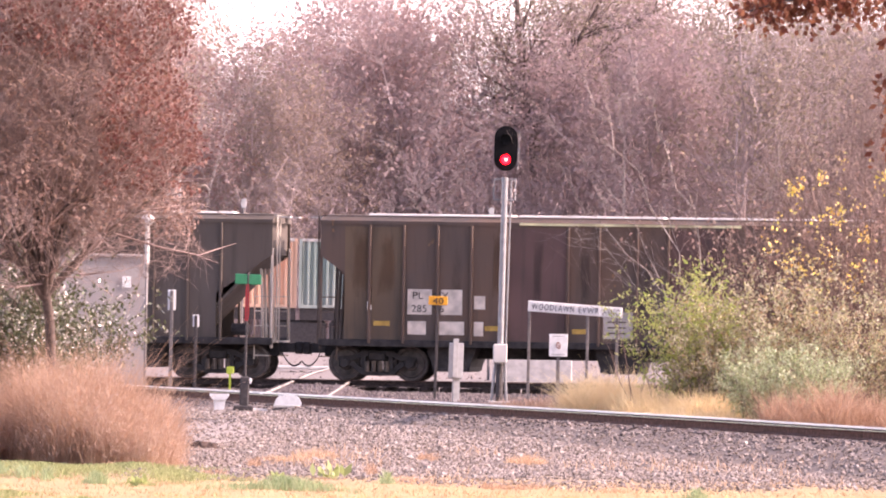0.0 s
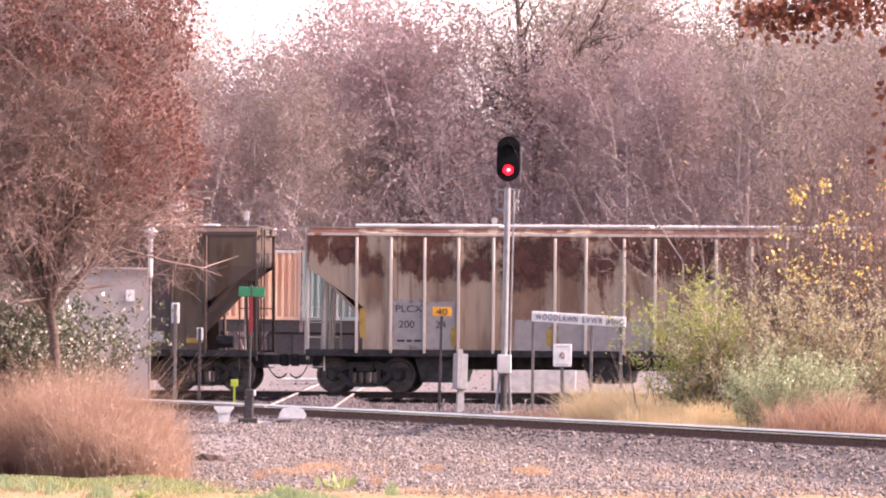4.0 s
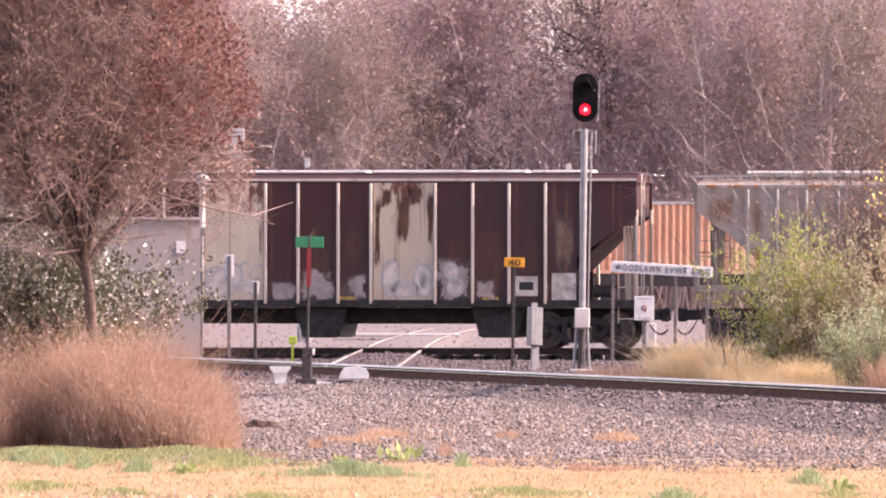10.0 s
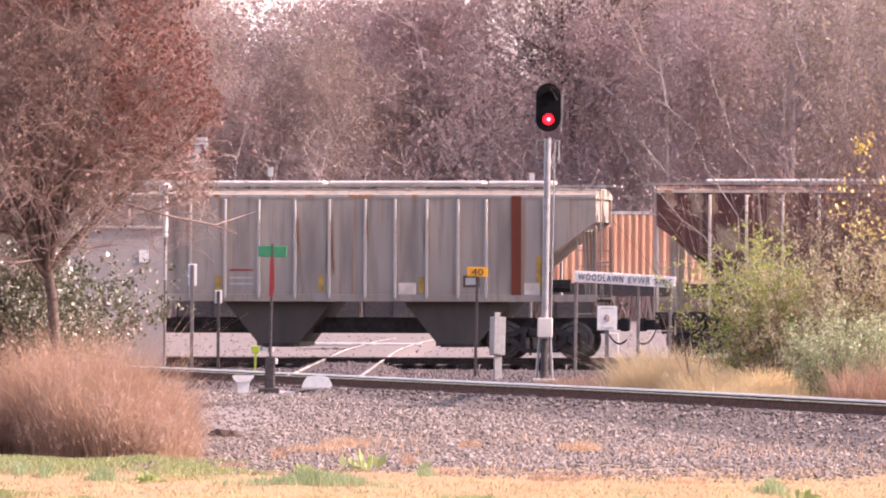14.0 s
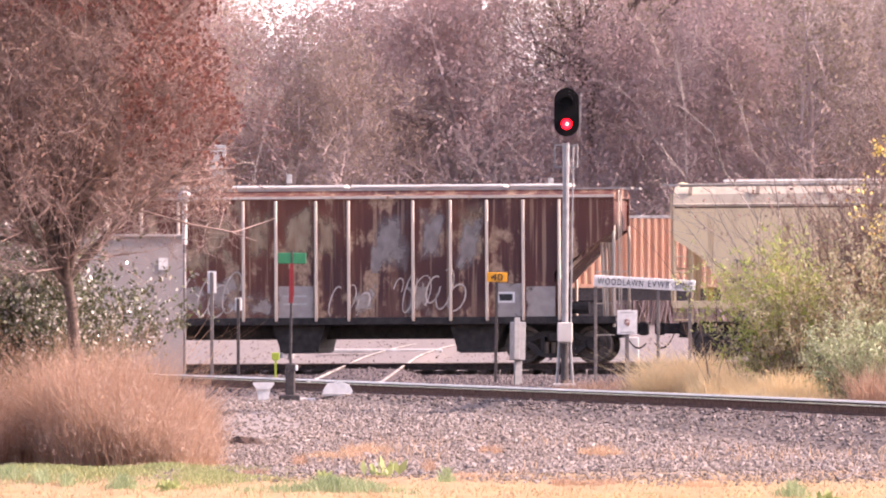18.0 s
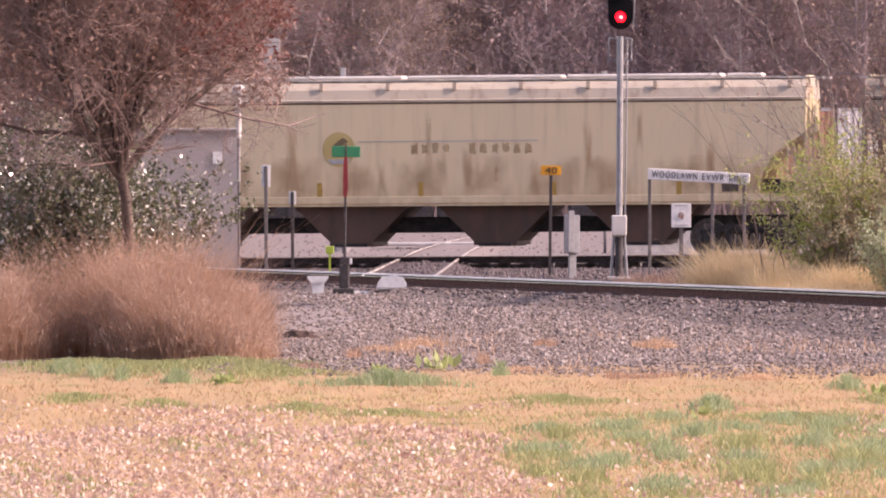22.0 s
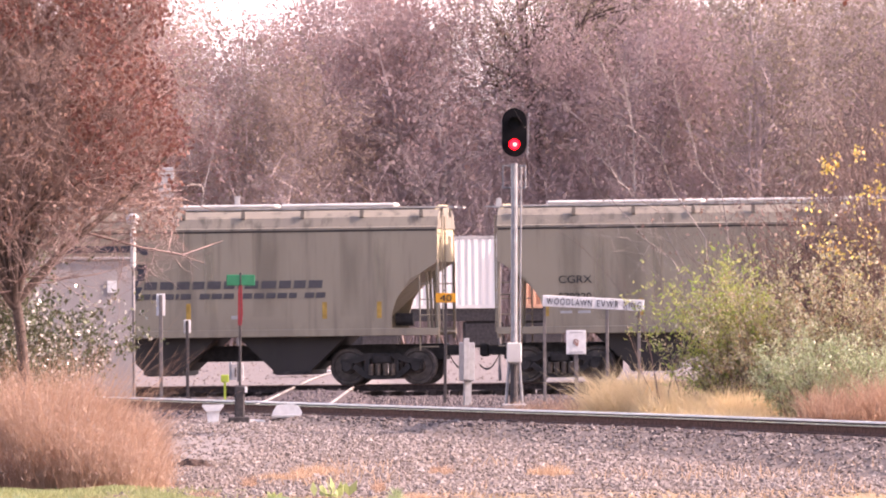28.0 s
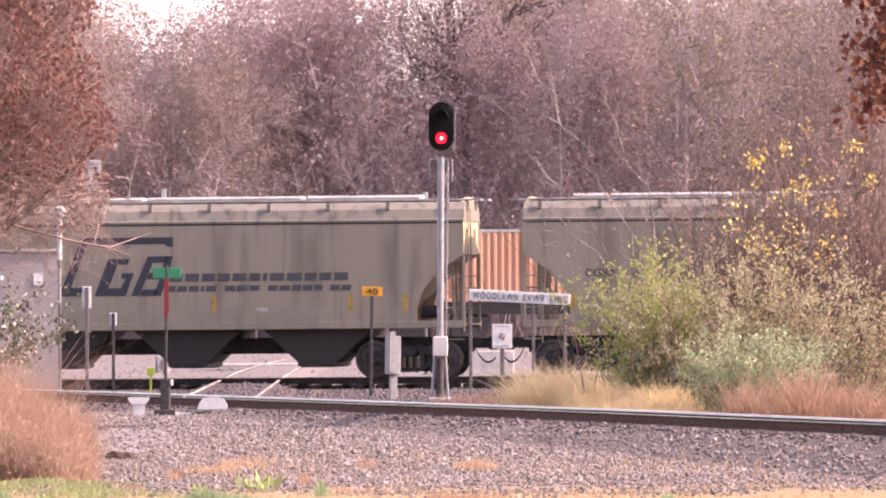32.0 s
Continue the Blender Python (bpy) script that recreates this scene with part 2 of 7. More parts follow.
STEEL = plain("worn_steel", (0.10, 0.075, 0.06), 0.6, 0.2, 0.25, 9)
# near-white colour stands in for the sun glint along the rail head
RAILHEAD = plain("glint_rail", (0.95, 0.90, 0.80), 0.4, 0.1, 0.12, 6, 0.0, 0.5)
GREENHEAD = plain("worn_railhead", (0.40, 0.38, 0.22), 0.5, 0.2, 0.25, 3.0, 0.0, 0.4)
# darker versions of RUSTY and TIMBER, with the shade put into the colour
DARK_RAIL = plain("shaded_rail", (0.06, 0.044, 0.04), 0.9, 0.0, 0.3, 12, 0.2, 0.1)
DARK_TIE = plain("shaded_tie", (0.05, 0.038, 0.034), 0.95, 0.0, 0.3, 8, 0.4, 0.1)
PALEHEAD = plain("pale_railhead", (0.42, 0.37, 0.33), 0.5, 0.0, 0.8, 0.6, 0.0, 0.2)
RUSTY = plain("rusty_rail", (0.15, 0.083, 0.066), 0.9, 0.0, 0.3, 12, 0.2, 0.1)
TIMBER = plain("tie_timber", (0.13, 0.092, 0.08), 0.95, 0.0, 0.3, 8, 0.4, 0.1)
BLACK = plain("black_running_gear", (0.034, 0.029, 0.029), 0.75, 0.1, 0.45, 5, 0.2)
WHEEL = plain("wheel_steel", (0.105, 0.085, 0.078), 0.5, 0.3, 0.4, 5)
GALV = plain("galvanised_steel", (0.30, 0.30, 0.31), 0.45, 0.35, 0.12, 8)
SIGNAL_BLACK = plain("signal_black", (0.008, 0.007, 0.008), 0.6, 0.0, 0.2, 8, 0.0, 0.1)
WHITE = plain("white_paint", (0.75, 0.74, 0.73), 0.5, 0.0, 0.08, 10)
LETTER_BLACK = plain("letter_black", (0.02, 0.02, 0.022), 0.6)
LETTER_BLUE = plain("letter_slate", (0.045, 0.045, 0.06), 0.6)
LETTER_GREY = plain("letter_grey", (0.45, 0.44, 0.43), 0.6)
GREEN_SIGN = plain("green_reflective", (0.01, 0.22, 0.10), 0.4)
ORANGE_SIGN = plain("orange_sign", (0.75, 0.33, 0.02), 0.45)
FADED_RED = plain("faded_red_paint", (0.30, 0.15, 0.12), 0.6)
FADED_SLATE = plain("faded_slate", (0.085, 0.078, 0.082), 0.6)
SIGN_RED = plain("red_paint", (0.32, 0.02, 0.025), 0.5)
POST_DARK = plain("dark_post", (0.06, 0.05, 0.05), 0.7, 0.1, 0.3, 10)
POST_GREY = plain("grey_post", (0.16, 0.14, 0.135), 0.7, 0.1, 0.2, 10)
LIME = plain("lime_paint", (0.35, 0.45, 0.05), 0.5)
CONCRETE = plain("concrete", (0.48, 0.45, 0.43), 0.85, 0.0, 0.15, 5, 0.2)
BUILDING = plain("painted_block", (0.33, 0.295, 0.285), 0.8, 0.0, 0.05, 3)
YELLOW = plain("yellow_panel", (0.48, 0.29, 0.06), 0.6, 0.0, 0.2, 6)
PATCH_GREY = plain("grey_patch", (0.42, 0.375, 0.345), 0.65, 0.0, 0.15, 4)
PATCH_WHITE = plain("white_patch", (0.64, 0.55, 0.475), 0.65, 0.0, 0.2, 4)
SPRAY = plain("pale_spray", (0.57, 0.49, 0.43), 0.7, 0.0, 0.3, 5)
ROOFTOP = plain("roof_walk", (0.50, 0.47, 0.45), 0.5, 0.3, 0.25, 5)
HATCH = plain("hatch_cover", (0.66, 0.62, 0.58), 0.5, 0.0, 0.12, 1.5)
BARK = plain("bark", (0.12, 0.083, 0.07), 0.9, 0.0, 0.35, 14, 0.5)
DARK_TWIG = plain("dark_twig", (0.32, 0.225, 0.20), 0.85, 0.0, 0.3, 3)
TWIG = plain("twig", (0.22, 0.145, 0.12), 0.85, 0.0, 0.3, 3)
# bark and twigs of the wood, lightened so the colour carries the haze
FARBARK = plain("hazed_grey_bark", (0.44, 0.35, 0.345), 0.9, 0.0, 0.35, 2)
WARM_TWIG = plain("hazed_warm_twig", (0.42, 0.322, 0.305), 0.9, 0.0, 0.3, 1.0)
PALE_TWIG = plain("pale_twig", (0.36, 0.30, 0.27), 0.85, 0.0, 0.5, 1.2)
PALE_BARK = plain("pale_bark", (0.46, 0.39, 0.35), 0.85, 0.0, 0.25, 3)


# ---- mesh helpers ----
def mesh(name, verts, faces, material, smooth=False):
    me = bpy.data.meshes.new(name)
    me.from_pydata([tuple(v) for v in verts] if not isinstance(verts, np.ndarray) else verts.tolist(), [], faces if isinstance(faces, list) else faces.tolist())
    me.materials.append(material)
    if smooth:
        me.polygons.foreach_set("use_smooth", [True] * len(me.polygons))
    me.update()
    return me


def part(name, data, parent, label="", m=None):
    """One mesh object under a thing or under a part; data: a mesh, or (bmesh, material)."""
    if isinstance(data, tuple):
        bm, material = data
        me = bpy.data.meshes.new(name)
        bm.to_mesh(me)
        bm.free()
        me.materials.append(material)
        data = me
    ob = new(name, data)
    if parent is not None:
        ob.parent = parent
    if m is not None:
        ob.matrix_basis = m
    if label:
        tagged(ob, label)
    return ob


def thing(name, label, category, m=None, group="", kind=""):
    ob = new(name)
    ob.empty_display_size = 0.2
    if m is not None:
        ob.matrix_basis = m
    return tagged(ob, label, category, group, kind)


def box(bm, x0, x1, y0, y1, z0, z1, bevel=0.0):
    r = bmesh.ops.create_cube(bm, size=1.0, matrix=Matrix.LocRotScale(((x0 + x1) / 2, (y0 + y1) / 2, (z0 + z1) / 2), None, (x1 - x0, y1 - y0, z1 - z0)))
    if bevel:
        es = list({e for v in r["verts"] for e in v.link_edges})
        bmesh.ops.bevel(bm, geom=es, offset=bevel, segments=1, affect="EDGES", profile=0.5)
    return bm


def boxm(x0, x1, y0, y1, z0, z1, bevel=0.0):
    return box(bmesh.new(), x0, x1, y0, y1, z0, z1, bevel)


def rod(bm, p, q, r, sides=6, r2=None):
    p, q = Vector(p), Vector(q)
    d = q - p
    m = Matrix.Translation((p + q) / 2) @ d.to_track_quat("Z", "Y").to_matrix().to_4x4()
    bmesh.ops.create_cone(bm, cap_ends=True, segments=sides, radius1=r, radius2=r if r2 is None else r2, depth=d.length, matrix=m)
    return bm


def prism(bm, outline, y0, y1):
    """An outline in x and z, drawn out from y0 to y1."""
    a = [bm.verts.new((x, y0, z)) for x, z in outline]
    c = [bm.verts.new((x, y1, z)) for x, z in outline]
    bm.faces.new(a)
    bm.faces.new(c[::-1])
    k = len(outline)
    for i in range(k):
        bm.faces.new((a[i], c[i], c[(i + 1) % k], a[(i + 1) % k]))
    bmesh.ops.recalc_face_normals(bm, faces=bm.faces)
    return bm


def lettering(text, size, material, name="lettering", stretch=1.0, bold=0.0, gap=1.0):
    """Flat letters in the x-z plane, facing -y, with a slight thickness; origin at the left foot."""
    cu = bpy.data.curves.new(name, "FONT")
    cu.body, cu.size, cu.extrude = text, size, 0.004
    cu.offset, cu.space_character = bold, gap
    ob = bpy.data.objects.new(name, cu)
    me = bpy.data.meshes.new_from_object(ob)
    bpy.data.objects.remove(ob)
    me.transform(Matrix.Rotation(radians(90), 4, "X") @ Matrix.Diagonal((stretch, 1, 1, 1)))
    me.materials.clear()
    me.materials.append(material)
    return me


def letters(text, size, material, parent, x, y, z, stretch=1.0, gap=1.0, width=None):
    """Each letter a part of its own; width: the whole word is drawn out to it."""
    def ends(me):
        xs = [v.co.x for v in me.vertices]
        return min(xs), max(xs)

    whole = lettering(text, size, material, stretch=stretch, gap=gap)
    lo, hi = ends(whole)
    k = width / (hi - lo) if width else 1.0
    bpy.data.meshes.remove(whole)
    for i, ch in enumerate(text):
        if ch == " ":
            continue
        head = lettering(text[:i + 1], size, material, stretch=stretch, gap=gap)
        one = lettering(ch, size, material, stretch=stretch)
        dx = ends(head)[1] - ends(one)[1]
        bpy.data.meshes.remove(head)
        one.transform(Matrix.Diagonal((k, 1, 1, 1)))
        part("letter", one, parent, m=pose(x + (dx - (lo if width else 0)) * k, y, z))


# ---- ground and tracks ----
def bend(points, step=0.5):
    """A smooth line through points (x, y)."""
    pts = [np.array(p, float) for p in points]
    pts = [2 * pts[0] - pts[1], *pts, 2 * pts[-1] - pts[-2]]
    out = []
    for a, b, c, d in zip(pts, pts[1:], pts[2:], pts[3:]):
        k = max(2, int(np.linalg.norm(c - b) / step))
        for i in range(k):
            t = i / k
            out.append(0.5 * (2 * b + (c - a) * t + (2 * a - 5 * b + 4 * c - d) * t * t + (3 * b - a - 3 * c + d) * t ** 3))
    out.append(pts[-2])
    return np.array(out)


def beside(line, off):
    d = np.gradient(line, axis=0)
    d /= np.linalg.norm(d, axis=1)[:, None]
    return line + off * np.stack([-d[:, 1], d[:, 0]], 1)


TRACK_TILT = radians(8.5)      # the train's line leans towards the camera on the right
GRADE = 0.005
TRAIN_Y = 258.57               # middle of the train's line at x = 0
# the near line: it comes from the lower right, and its left leg runs on behind the hut; the other leg bends away
NEAR = beside(bend([(22.0, 112), (15.6, 138), (9.9, 162), (7.54, 172.8), (5.26, 183.2), (2.6, 193.6), (-0.05, 204.0), (-3.0, 215.6), (-10.0, 243.0), (-24, 298)]), 0.75)
LEG = bend([(-2.1, 212.5), (-2.0, 221.0), (-1.68, 264.0), (-1.33, 300.0), (-0.5, 340.0), (1.1, 388.0), (2.8, 420.0)])
MAIN = np.array([(s * math.cos(TRACK_TILT), TRAIN_Y - s * math.sin(TRACK_TILT)) for s in np.arange(-150, 150.1, 1.0)])


def near_dist(line, x, y):
    """Distance from points to a line of closely set points."""
    best = np.full(np.shape(x), 1e9)
    for px, py in line[::2]:
        best = np.minimum(best, (x - px) ** 2 + (y - py) ** 2)
    return np.sqrt(best)


def lumps(x, y):
    """Low unevenness of the lawn and the ballast, none under the near line."""
    x, y = np.atleast_1d(x), np.atleast_1d(y)
    out = np.zeros(x.shape)
    inner = (np.abs(x) < 18) & (y > 100) & (y < 232)
    out[inner] = [noise.noise((a * 0.9, b * 0.35, 3.0)) * (0.06 if b < 152 else 0.03) + noise.noise((a * 2.4, b * 0.9, 8.0)) * (0.02 if b < 152 else 0.012) for a, b in zip(x[inner], y[inner])]
    return out * np.clip((near_dist(NEAR, x, y) - 1.2) / 2.0, 0, 1)


def ground_z(x, y):
    x, y = np.asarray(x, float), np.asarray(y, float)
    z = np.interp(y, [0, 30, 70, 105, 128, 150, 200, 215, 250, 330, 400, 430, 700, 3000], [0.3, 0.3, -1.0, -1.34, -1.02, -0.78, -0.34, -0.25, -0.3, -0.2, 0.3, 0.35, 0.6, 1.0])
    d = near_dist(NEAR, x, y)
    z = np.maximum(z, np.clip(-0.205 - np.maximum(0, d - 1.5) * 0.34, -3, -0.205) - np.where(y < 120, 2, 0))
    dl = near_dist(LEG, x, y)
    z = z + lumps(x, y).reshape(z.shape)
    z = np.where(((y > 219) & (y < 253)) | ((y > 264) & (y < 400)), np.maximum(z, np.clip(-0.085 - np.maximum(0, dl - 0.9) * 0.5, -1, -0.085)), z)
    return z


def build_ground():
    xs = np.concatenate([[-1500, -600, -250, -120, -70, -40, -25], np.arange(-16, 16.1, 0.25), [25, 40, 70, 120, 250, 600, 1500]])
    ys = np.concatenate([[-1500, -300, -80, -20, 0, 30, 60, 80, 95], np.arange(104, 232, 0.45), np.arange(232, 300, 1.5), np.arange(300, 460, 12), [500, 600, 800, 1200, 2000, 3000]])
    gx, gy = np.meshgrid(xs, ys)
    gz = ground_z(gx, gy)
    nx, ny = len(xs), len(ys)
    verts = np.stack([gx.ravel(), gy.ravel(), gz.ravel()], 1)
    idx = np.arange(nx * ny).reshape(ny, nx)
    faces = np.stack([idx[:-1, :-1].ravel(), idx[:-1, 1:].ravel(), idx[1:, 1:].ravel(), idx[1:, :-1].ravel()], 1)
    ob = new("ground", mesh("ground", verts, faces, ground_paint(), True))
    tagged(ob, "dry mown lawn, grey ballast and a pale gravel lot", "ground", kind="structure")


def rail_mesh(line, z, name="rail", grade=0.0, head=None, wide=False, side=None):
    prof = [(-0.07, -0.17), (-0.07, -0.158), (-0.012, -0.135), (-0.012, -0.05), (-0.036, -0.038), (-0.036, -0.017), (-0.02, 0.0), (0.02, 0.0), (0.036, -0.017), (0.036, -0.038), (0.012, -0.05), (0.012, -0.135), (0.07, -0.158), (0.07, -0.17)]
    k = len(prof)
    verts, faces, ids = [], [], []
    for o, h in prof:
        q = beside(line, o)
        verts.append(np.column_stack([q, z + h + grade * q[:, 0]]))
    n_pts = len(line)
    v = np.stack(verts, 1).reshape(-1, 3)
    for i in range(n_pts - 1):
        for j in range(k):
            a, b = i * k + j, i * k + (j + 1) % k
            faces.append((a, b, b + k, a + k))
            # wide: the head's sides take the pale glint colour too
            ids.append(1 if (4 <= j <= 8 if wide else 5 <= j <= 7) else 0)
    me = mesh(name, v, faces, side or RUSTY)
    me.materials.append(head or RAILHEAD)
    me.polygons.foreach_set("material_index", ids)
    return me


def build_track(name, line, label, ties, z=0.0, grade=0.0, head=None, near_head=None, far_side=None, side=None, tie_mat=None):
    tr = thing(name, label, "railway track", kind="structure")
    for off in (-0.7525, 0.7525):
        part("rail", rail_mesh(beside(line, off), z, grade=grade, head=head if off < 0 or not near_head else near_head, wide=off < 0 and near_head is not None, side=far_side if off < 0 and far_side else side), tr, "rusty rail, any bright glint on its worn head put into the colour")
    tie = None
    seg = np.concatenate([[0], np.cumsum(np.linalg.norm(np.diff(line, axis=0), axis=1))])
    y0, y1, x0, x1 = ties
    rng = random.Random(4)
    k = 0
    for s in np.arange(0, seg[-1], 0.56):
        x, y = np.interp(s, seg, line[:, 0]), np.interp(s, seg, line[:, 1])
        if not (y0 < y < y1 and x0 < x < x1) or k > 290:
            continue
        k += 1
        xa, ya = np.interp(s + 0.2, seg, line[:, 0]), np.interp(s + 0.2, seg, line[:, 1])
        if tie is None:
            tie = bpy.data.meshes.new("tie")
            bm = boxm(-0.115, 0.115, -1.3, 1.3, -0.17, 0.0, 0.015)
            bm.to_mesh(tie)
            bm.free()
            tie.materials.append(tie_mat or TIMBER)
        part("tie", tie, tr, m=pose(x, y, z - 0.172 + grade * x + rng.uniform(-0.015, 0.004), 0, 0, math.degrees(math.atan2(ya - y, xa - x)) + rng.uniform(-1.5, 1.5)))
    return tr


build_ground()
build_track("near_track", NEAR, "single railway track with rusty rails on raised grey ballast", (128, 224, -20, 20), near_head=GREENHEAD, far_side=DARK_RAIL)
build_track("branch_track", LEG, "rails curving away across the train's line in gravel", (0, 1, -20, 20), z=-0.04, head=PALEHEAD, side=STEEL)
build_track("main_track", MAIN, "railway track on timber ties under the train, darkened to stand in for shade", (200, 300, -20, 20), grade=GRADE, head=RUSTY, side=DARK_RAIL, tie_mat=DARK_TIE)


# ---- hut, signals and signs ----
def build_hut():
    h = thing("equipment_hut", "plain pinkish-grey flat-roofed equipment hut beside the tracks", "hut", pose(-7.85, 236.5, float(ground_z(-8, 236)), 0, 0, 3))
    part("wall", (boxm(-1.8, 1.8, -1.5, 1.5, 0.0, 3.30, 0.02), BUILDING), h)
    part("roof", (boxm(-1.86, 1.86, -1.56, 1.56, 3.30, 3.38, 0.02), BUILDING), h)
    part("notice_plate", (boxm(1.20, 1.42, -1.53, -1.503, 2.55, 2.83), WHITE), h, "small white notice plate")
    lamp = thing("post_lamp", "round white lamp on a thin pale pole beside the hut", "lamp", pose(-5.93, 233.5, float(ground_z(-6, 233))))
    bm = bmesh.new()
    rod(bm, (0, 0, 0), (0, 0, 4.25), 0.032, 8)
    part("pole", (bm, POST_GREY), lamp)
    bm = bmesh.new()
    bmesh.ops.create_uvsphere(bm, u_segments=12, v_segments=8, radius=0.165, matrix=Matrix.Translation((0, 0, 4.3)) @ Matrix.Diagonal((1, 1, 0.85, 1)))
    part("globe", (bm, WHITE), lamp)
    bm = bmesh.new()
    rod(bm, (0, 0, 3.2), (0, 0, 4.2), 0.06, 8)
    part("collar", (bm, HATCH), lamp, "pale upper sleeve of the pole")
    bm = bmesh.new()
    rod(bm, (0, 0, 2.3), (-0.16, 0, 2.0), 0.03)
    rod(bm, (0, 0, 3.0), (0, 0, 2.2), 0.045)
    part("bracket", (bm, BUILDING), lamp)


def build_signal():
    s = thing("railway_signal", "tall grey signal mast with a black head showing red", "signal", pose(2.68, 222.7, float(ground_z(2.68, 222.7)), 0, 0.45, 0))
    bm = bmesh.new()
    rod(bm, (0, 0, 0.9), (0, 0, 5.35), 0.072, 12)
    part("mast", (bm, GALV), s)
    bm = bmesh.new()
    rod(bm, (0, 0, 0.05), (0, 0, 0.95), 0.085, 12)
    part("mast_foot", (bm, POST_DARK), s, "dark lower mast")
    for sx in (-1, 1):
        bm = bmesh.new()
        rod(bm, (sx * 0.18, 0.05, 0.0), (sx * 0.11, 0.05, 1.0), 0.035)
        part("stay", (bm, GALV), s)
    part("base_plate", (boxm(-0.26, 0.26, -0.25, 0.25, 0.0, 0.08, 0.02), CONCRETE), s)
    part("junction_box", (boxm(-0.165, 0.165, -0.2, 0.1, 0.98, 1.42, 0.02), HATCH), s, "pale junction box with a door")
    # ladder behind the mast
    lad = part("ladder", (rod(bmesh.new(), (0.13, 0.35, 0.9), (0.16, 0.25, 5.3), 0.018), GALV), s)
    part("stile", (rod(bmesh.new(), (0.13, 0.70, 0.9), (0.16, 0.55, 5.3), 0.018), GALV), lad)
    for i in range(14):
        z = 1.1 + i * 0.3
        part("rung", (rod(bmesh.new(), (0.14, 0.33, z), (0.14, 0.65, z), 0.012), GALV), lad)
    # working platform under the head
    bm = bmesh.new()
    for sx in (-0.25, 0.25):
        rod(bm, (sx, 0.1, 4.82), (sx, 0.1, 5.32), 0.018)
    rod(bm, (-0.25, 0.1, 4.82), (0.25, 0.1, 4.82), 0.018)
    rod(bm, (-0.25, 0.1, 5.3), (0.25, 0.1, 5.3), 0.018)
    part("cage", (bm, GALV), s)
    # head: a stadium plate, a black housing, two hoods
    out = [(0.275 * math.cos(a), 0.26 + 0.275 * math.sin(a)) for a in np.linspace(0, math.pi, 13)] + [(0.275 * math.cos(a), -0.26 + 0.275 * math.sin(a)) for a in np.linspace(math.pi, 2 * math.pi, 13)]
    head = part("signal_head", (prism(bmesh.new(), out, -0.03, 0.03), SIGNAL_BLACK), s, "black oval backplate", pose(0.0, -0.14, 6.03))
    part("housing", (boxm(-0.17, 0.17, 0.03, 0.3, -0.4, 0.4, 0.03), SIGNAL_BLACK), head)
    part("finial", (rod(bmesh.new(), (0.29, 0.1, -0.5), (0.31, 0.1, 0.42), 0.012), GALV), head)
    m, n, l, b = mat("red_lens")
    b.inputs["Base Color"].default_value = (0.4, 0.0, 0.01, 1)
    b.inputs["Emission Color"].default_value = (1.0, 0.01, 0.012, 1)
    b.inputs["Emission Strength"].default_value = 5.0
    m2, n2, l2, b2 = mat("red_lens_core")
    b2.inputs["Emission Color"].default_value = (1.0, 0.32, 0.26, 1)
    b2.inputs["Emission Strength"].default_value = 3.0
    dark = plain("dark_lens", (0.008, 0.009, 0.012), 0.45, spec=0.1)
    for z, lens in ((-0.26, m), (0.2, dark)):
        bm = bmesh.new()
        bmesh.ops.create_cone(bm, cap_ends=True, segments=20, radius1=0.115, radius2=0.115, depth=0.03, matrix=Matrix.Translation((0, -0.05, z)) @ Matrix.Rotation(radians(90), 4, "X"))
        part("lens", (bm, lens), head, "glowing red lens" if z < 0 else "dark unlit lens")
        # hood: an open half tube
        bm = bmesh.new()
        arc = [(0.15 * math.cos(a), z + 0.15 * math.sin(a)) for a in np.linspace(-0.3, math.pi + 0.3, 12)]
        arc2 = [(0.14 * math.cos(a), z + 0.14 * math.sin(a)) for a in np.linspace(math.pi + 0.3, -0.3, 12)]
        prism(bm, arc + arc2, -0.28, -0.032)
        part("hood", (bm, SIGNAL_BLACK), head)
    bm = bmesh.new()
    bmesh.ops.create_cone(bm, cap_ends=True, segments=12, radius1=0.036, radius2=0.036, depth=0.01, matrix=Matrix.Translation((0.012, -0.072, -0.26)) @ Matrix.Rotation(radians(90), 4, "X"))
    part("lamp_core", (bm, m2), head, "bright core of the lamp")


def post_sign(name, label, x, y, height, w, h, face, post_mat, r=0.03, text="", size=0.15, tmat=None, category="sign", lean=0.0, tilt=0.0, behind=False):
    s = thing(name, label, category, pose(x, y, float(ground_z(x, y)) - 0.02, 0, lean, 0))
    part("post", (boxm(-r, r, 0, 2 * r, 0, height + h * 0.45, 0.006), post_mat), s)
    b = part("board", (boxm(-w / 2, w / 2, -0.02, 0.0, -h / 2, h / 2, 0.006), face), s, m=pose(0, 2 * r + 0.023 if behind else -0.003, height, 0, tilt, 0))
    if text:
        letters(text, size, tmat, b, -w * 0.29, -0.026, -size * 0.35, width=w * 0.58)
    return s


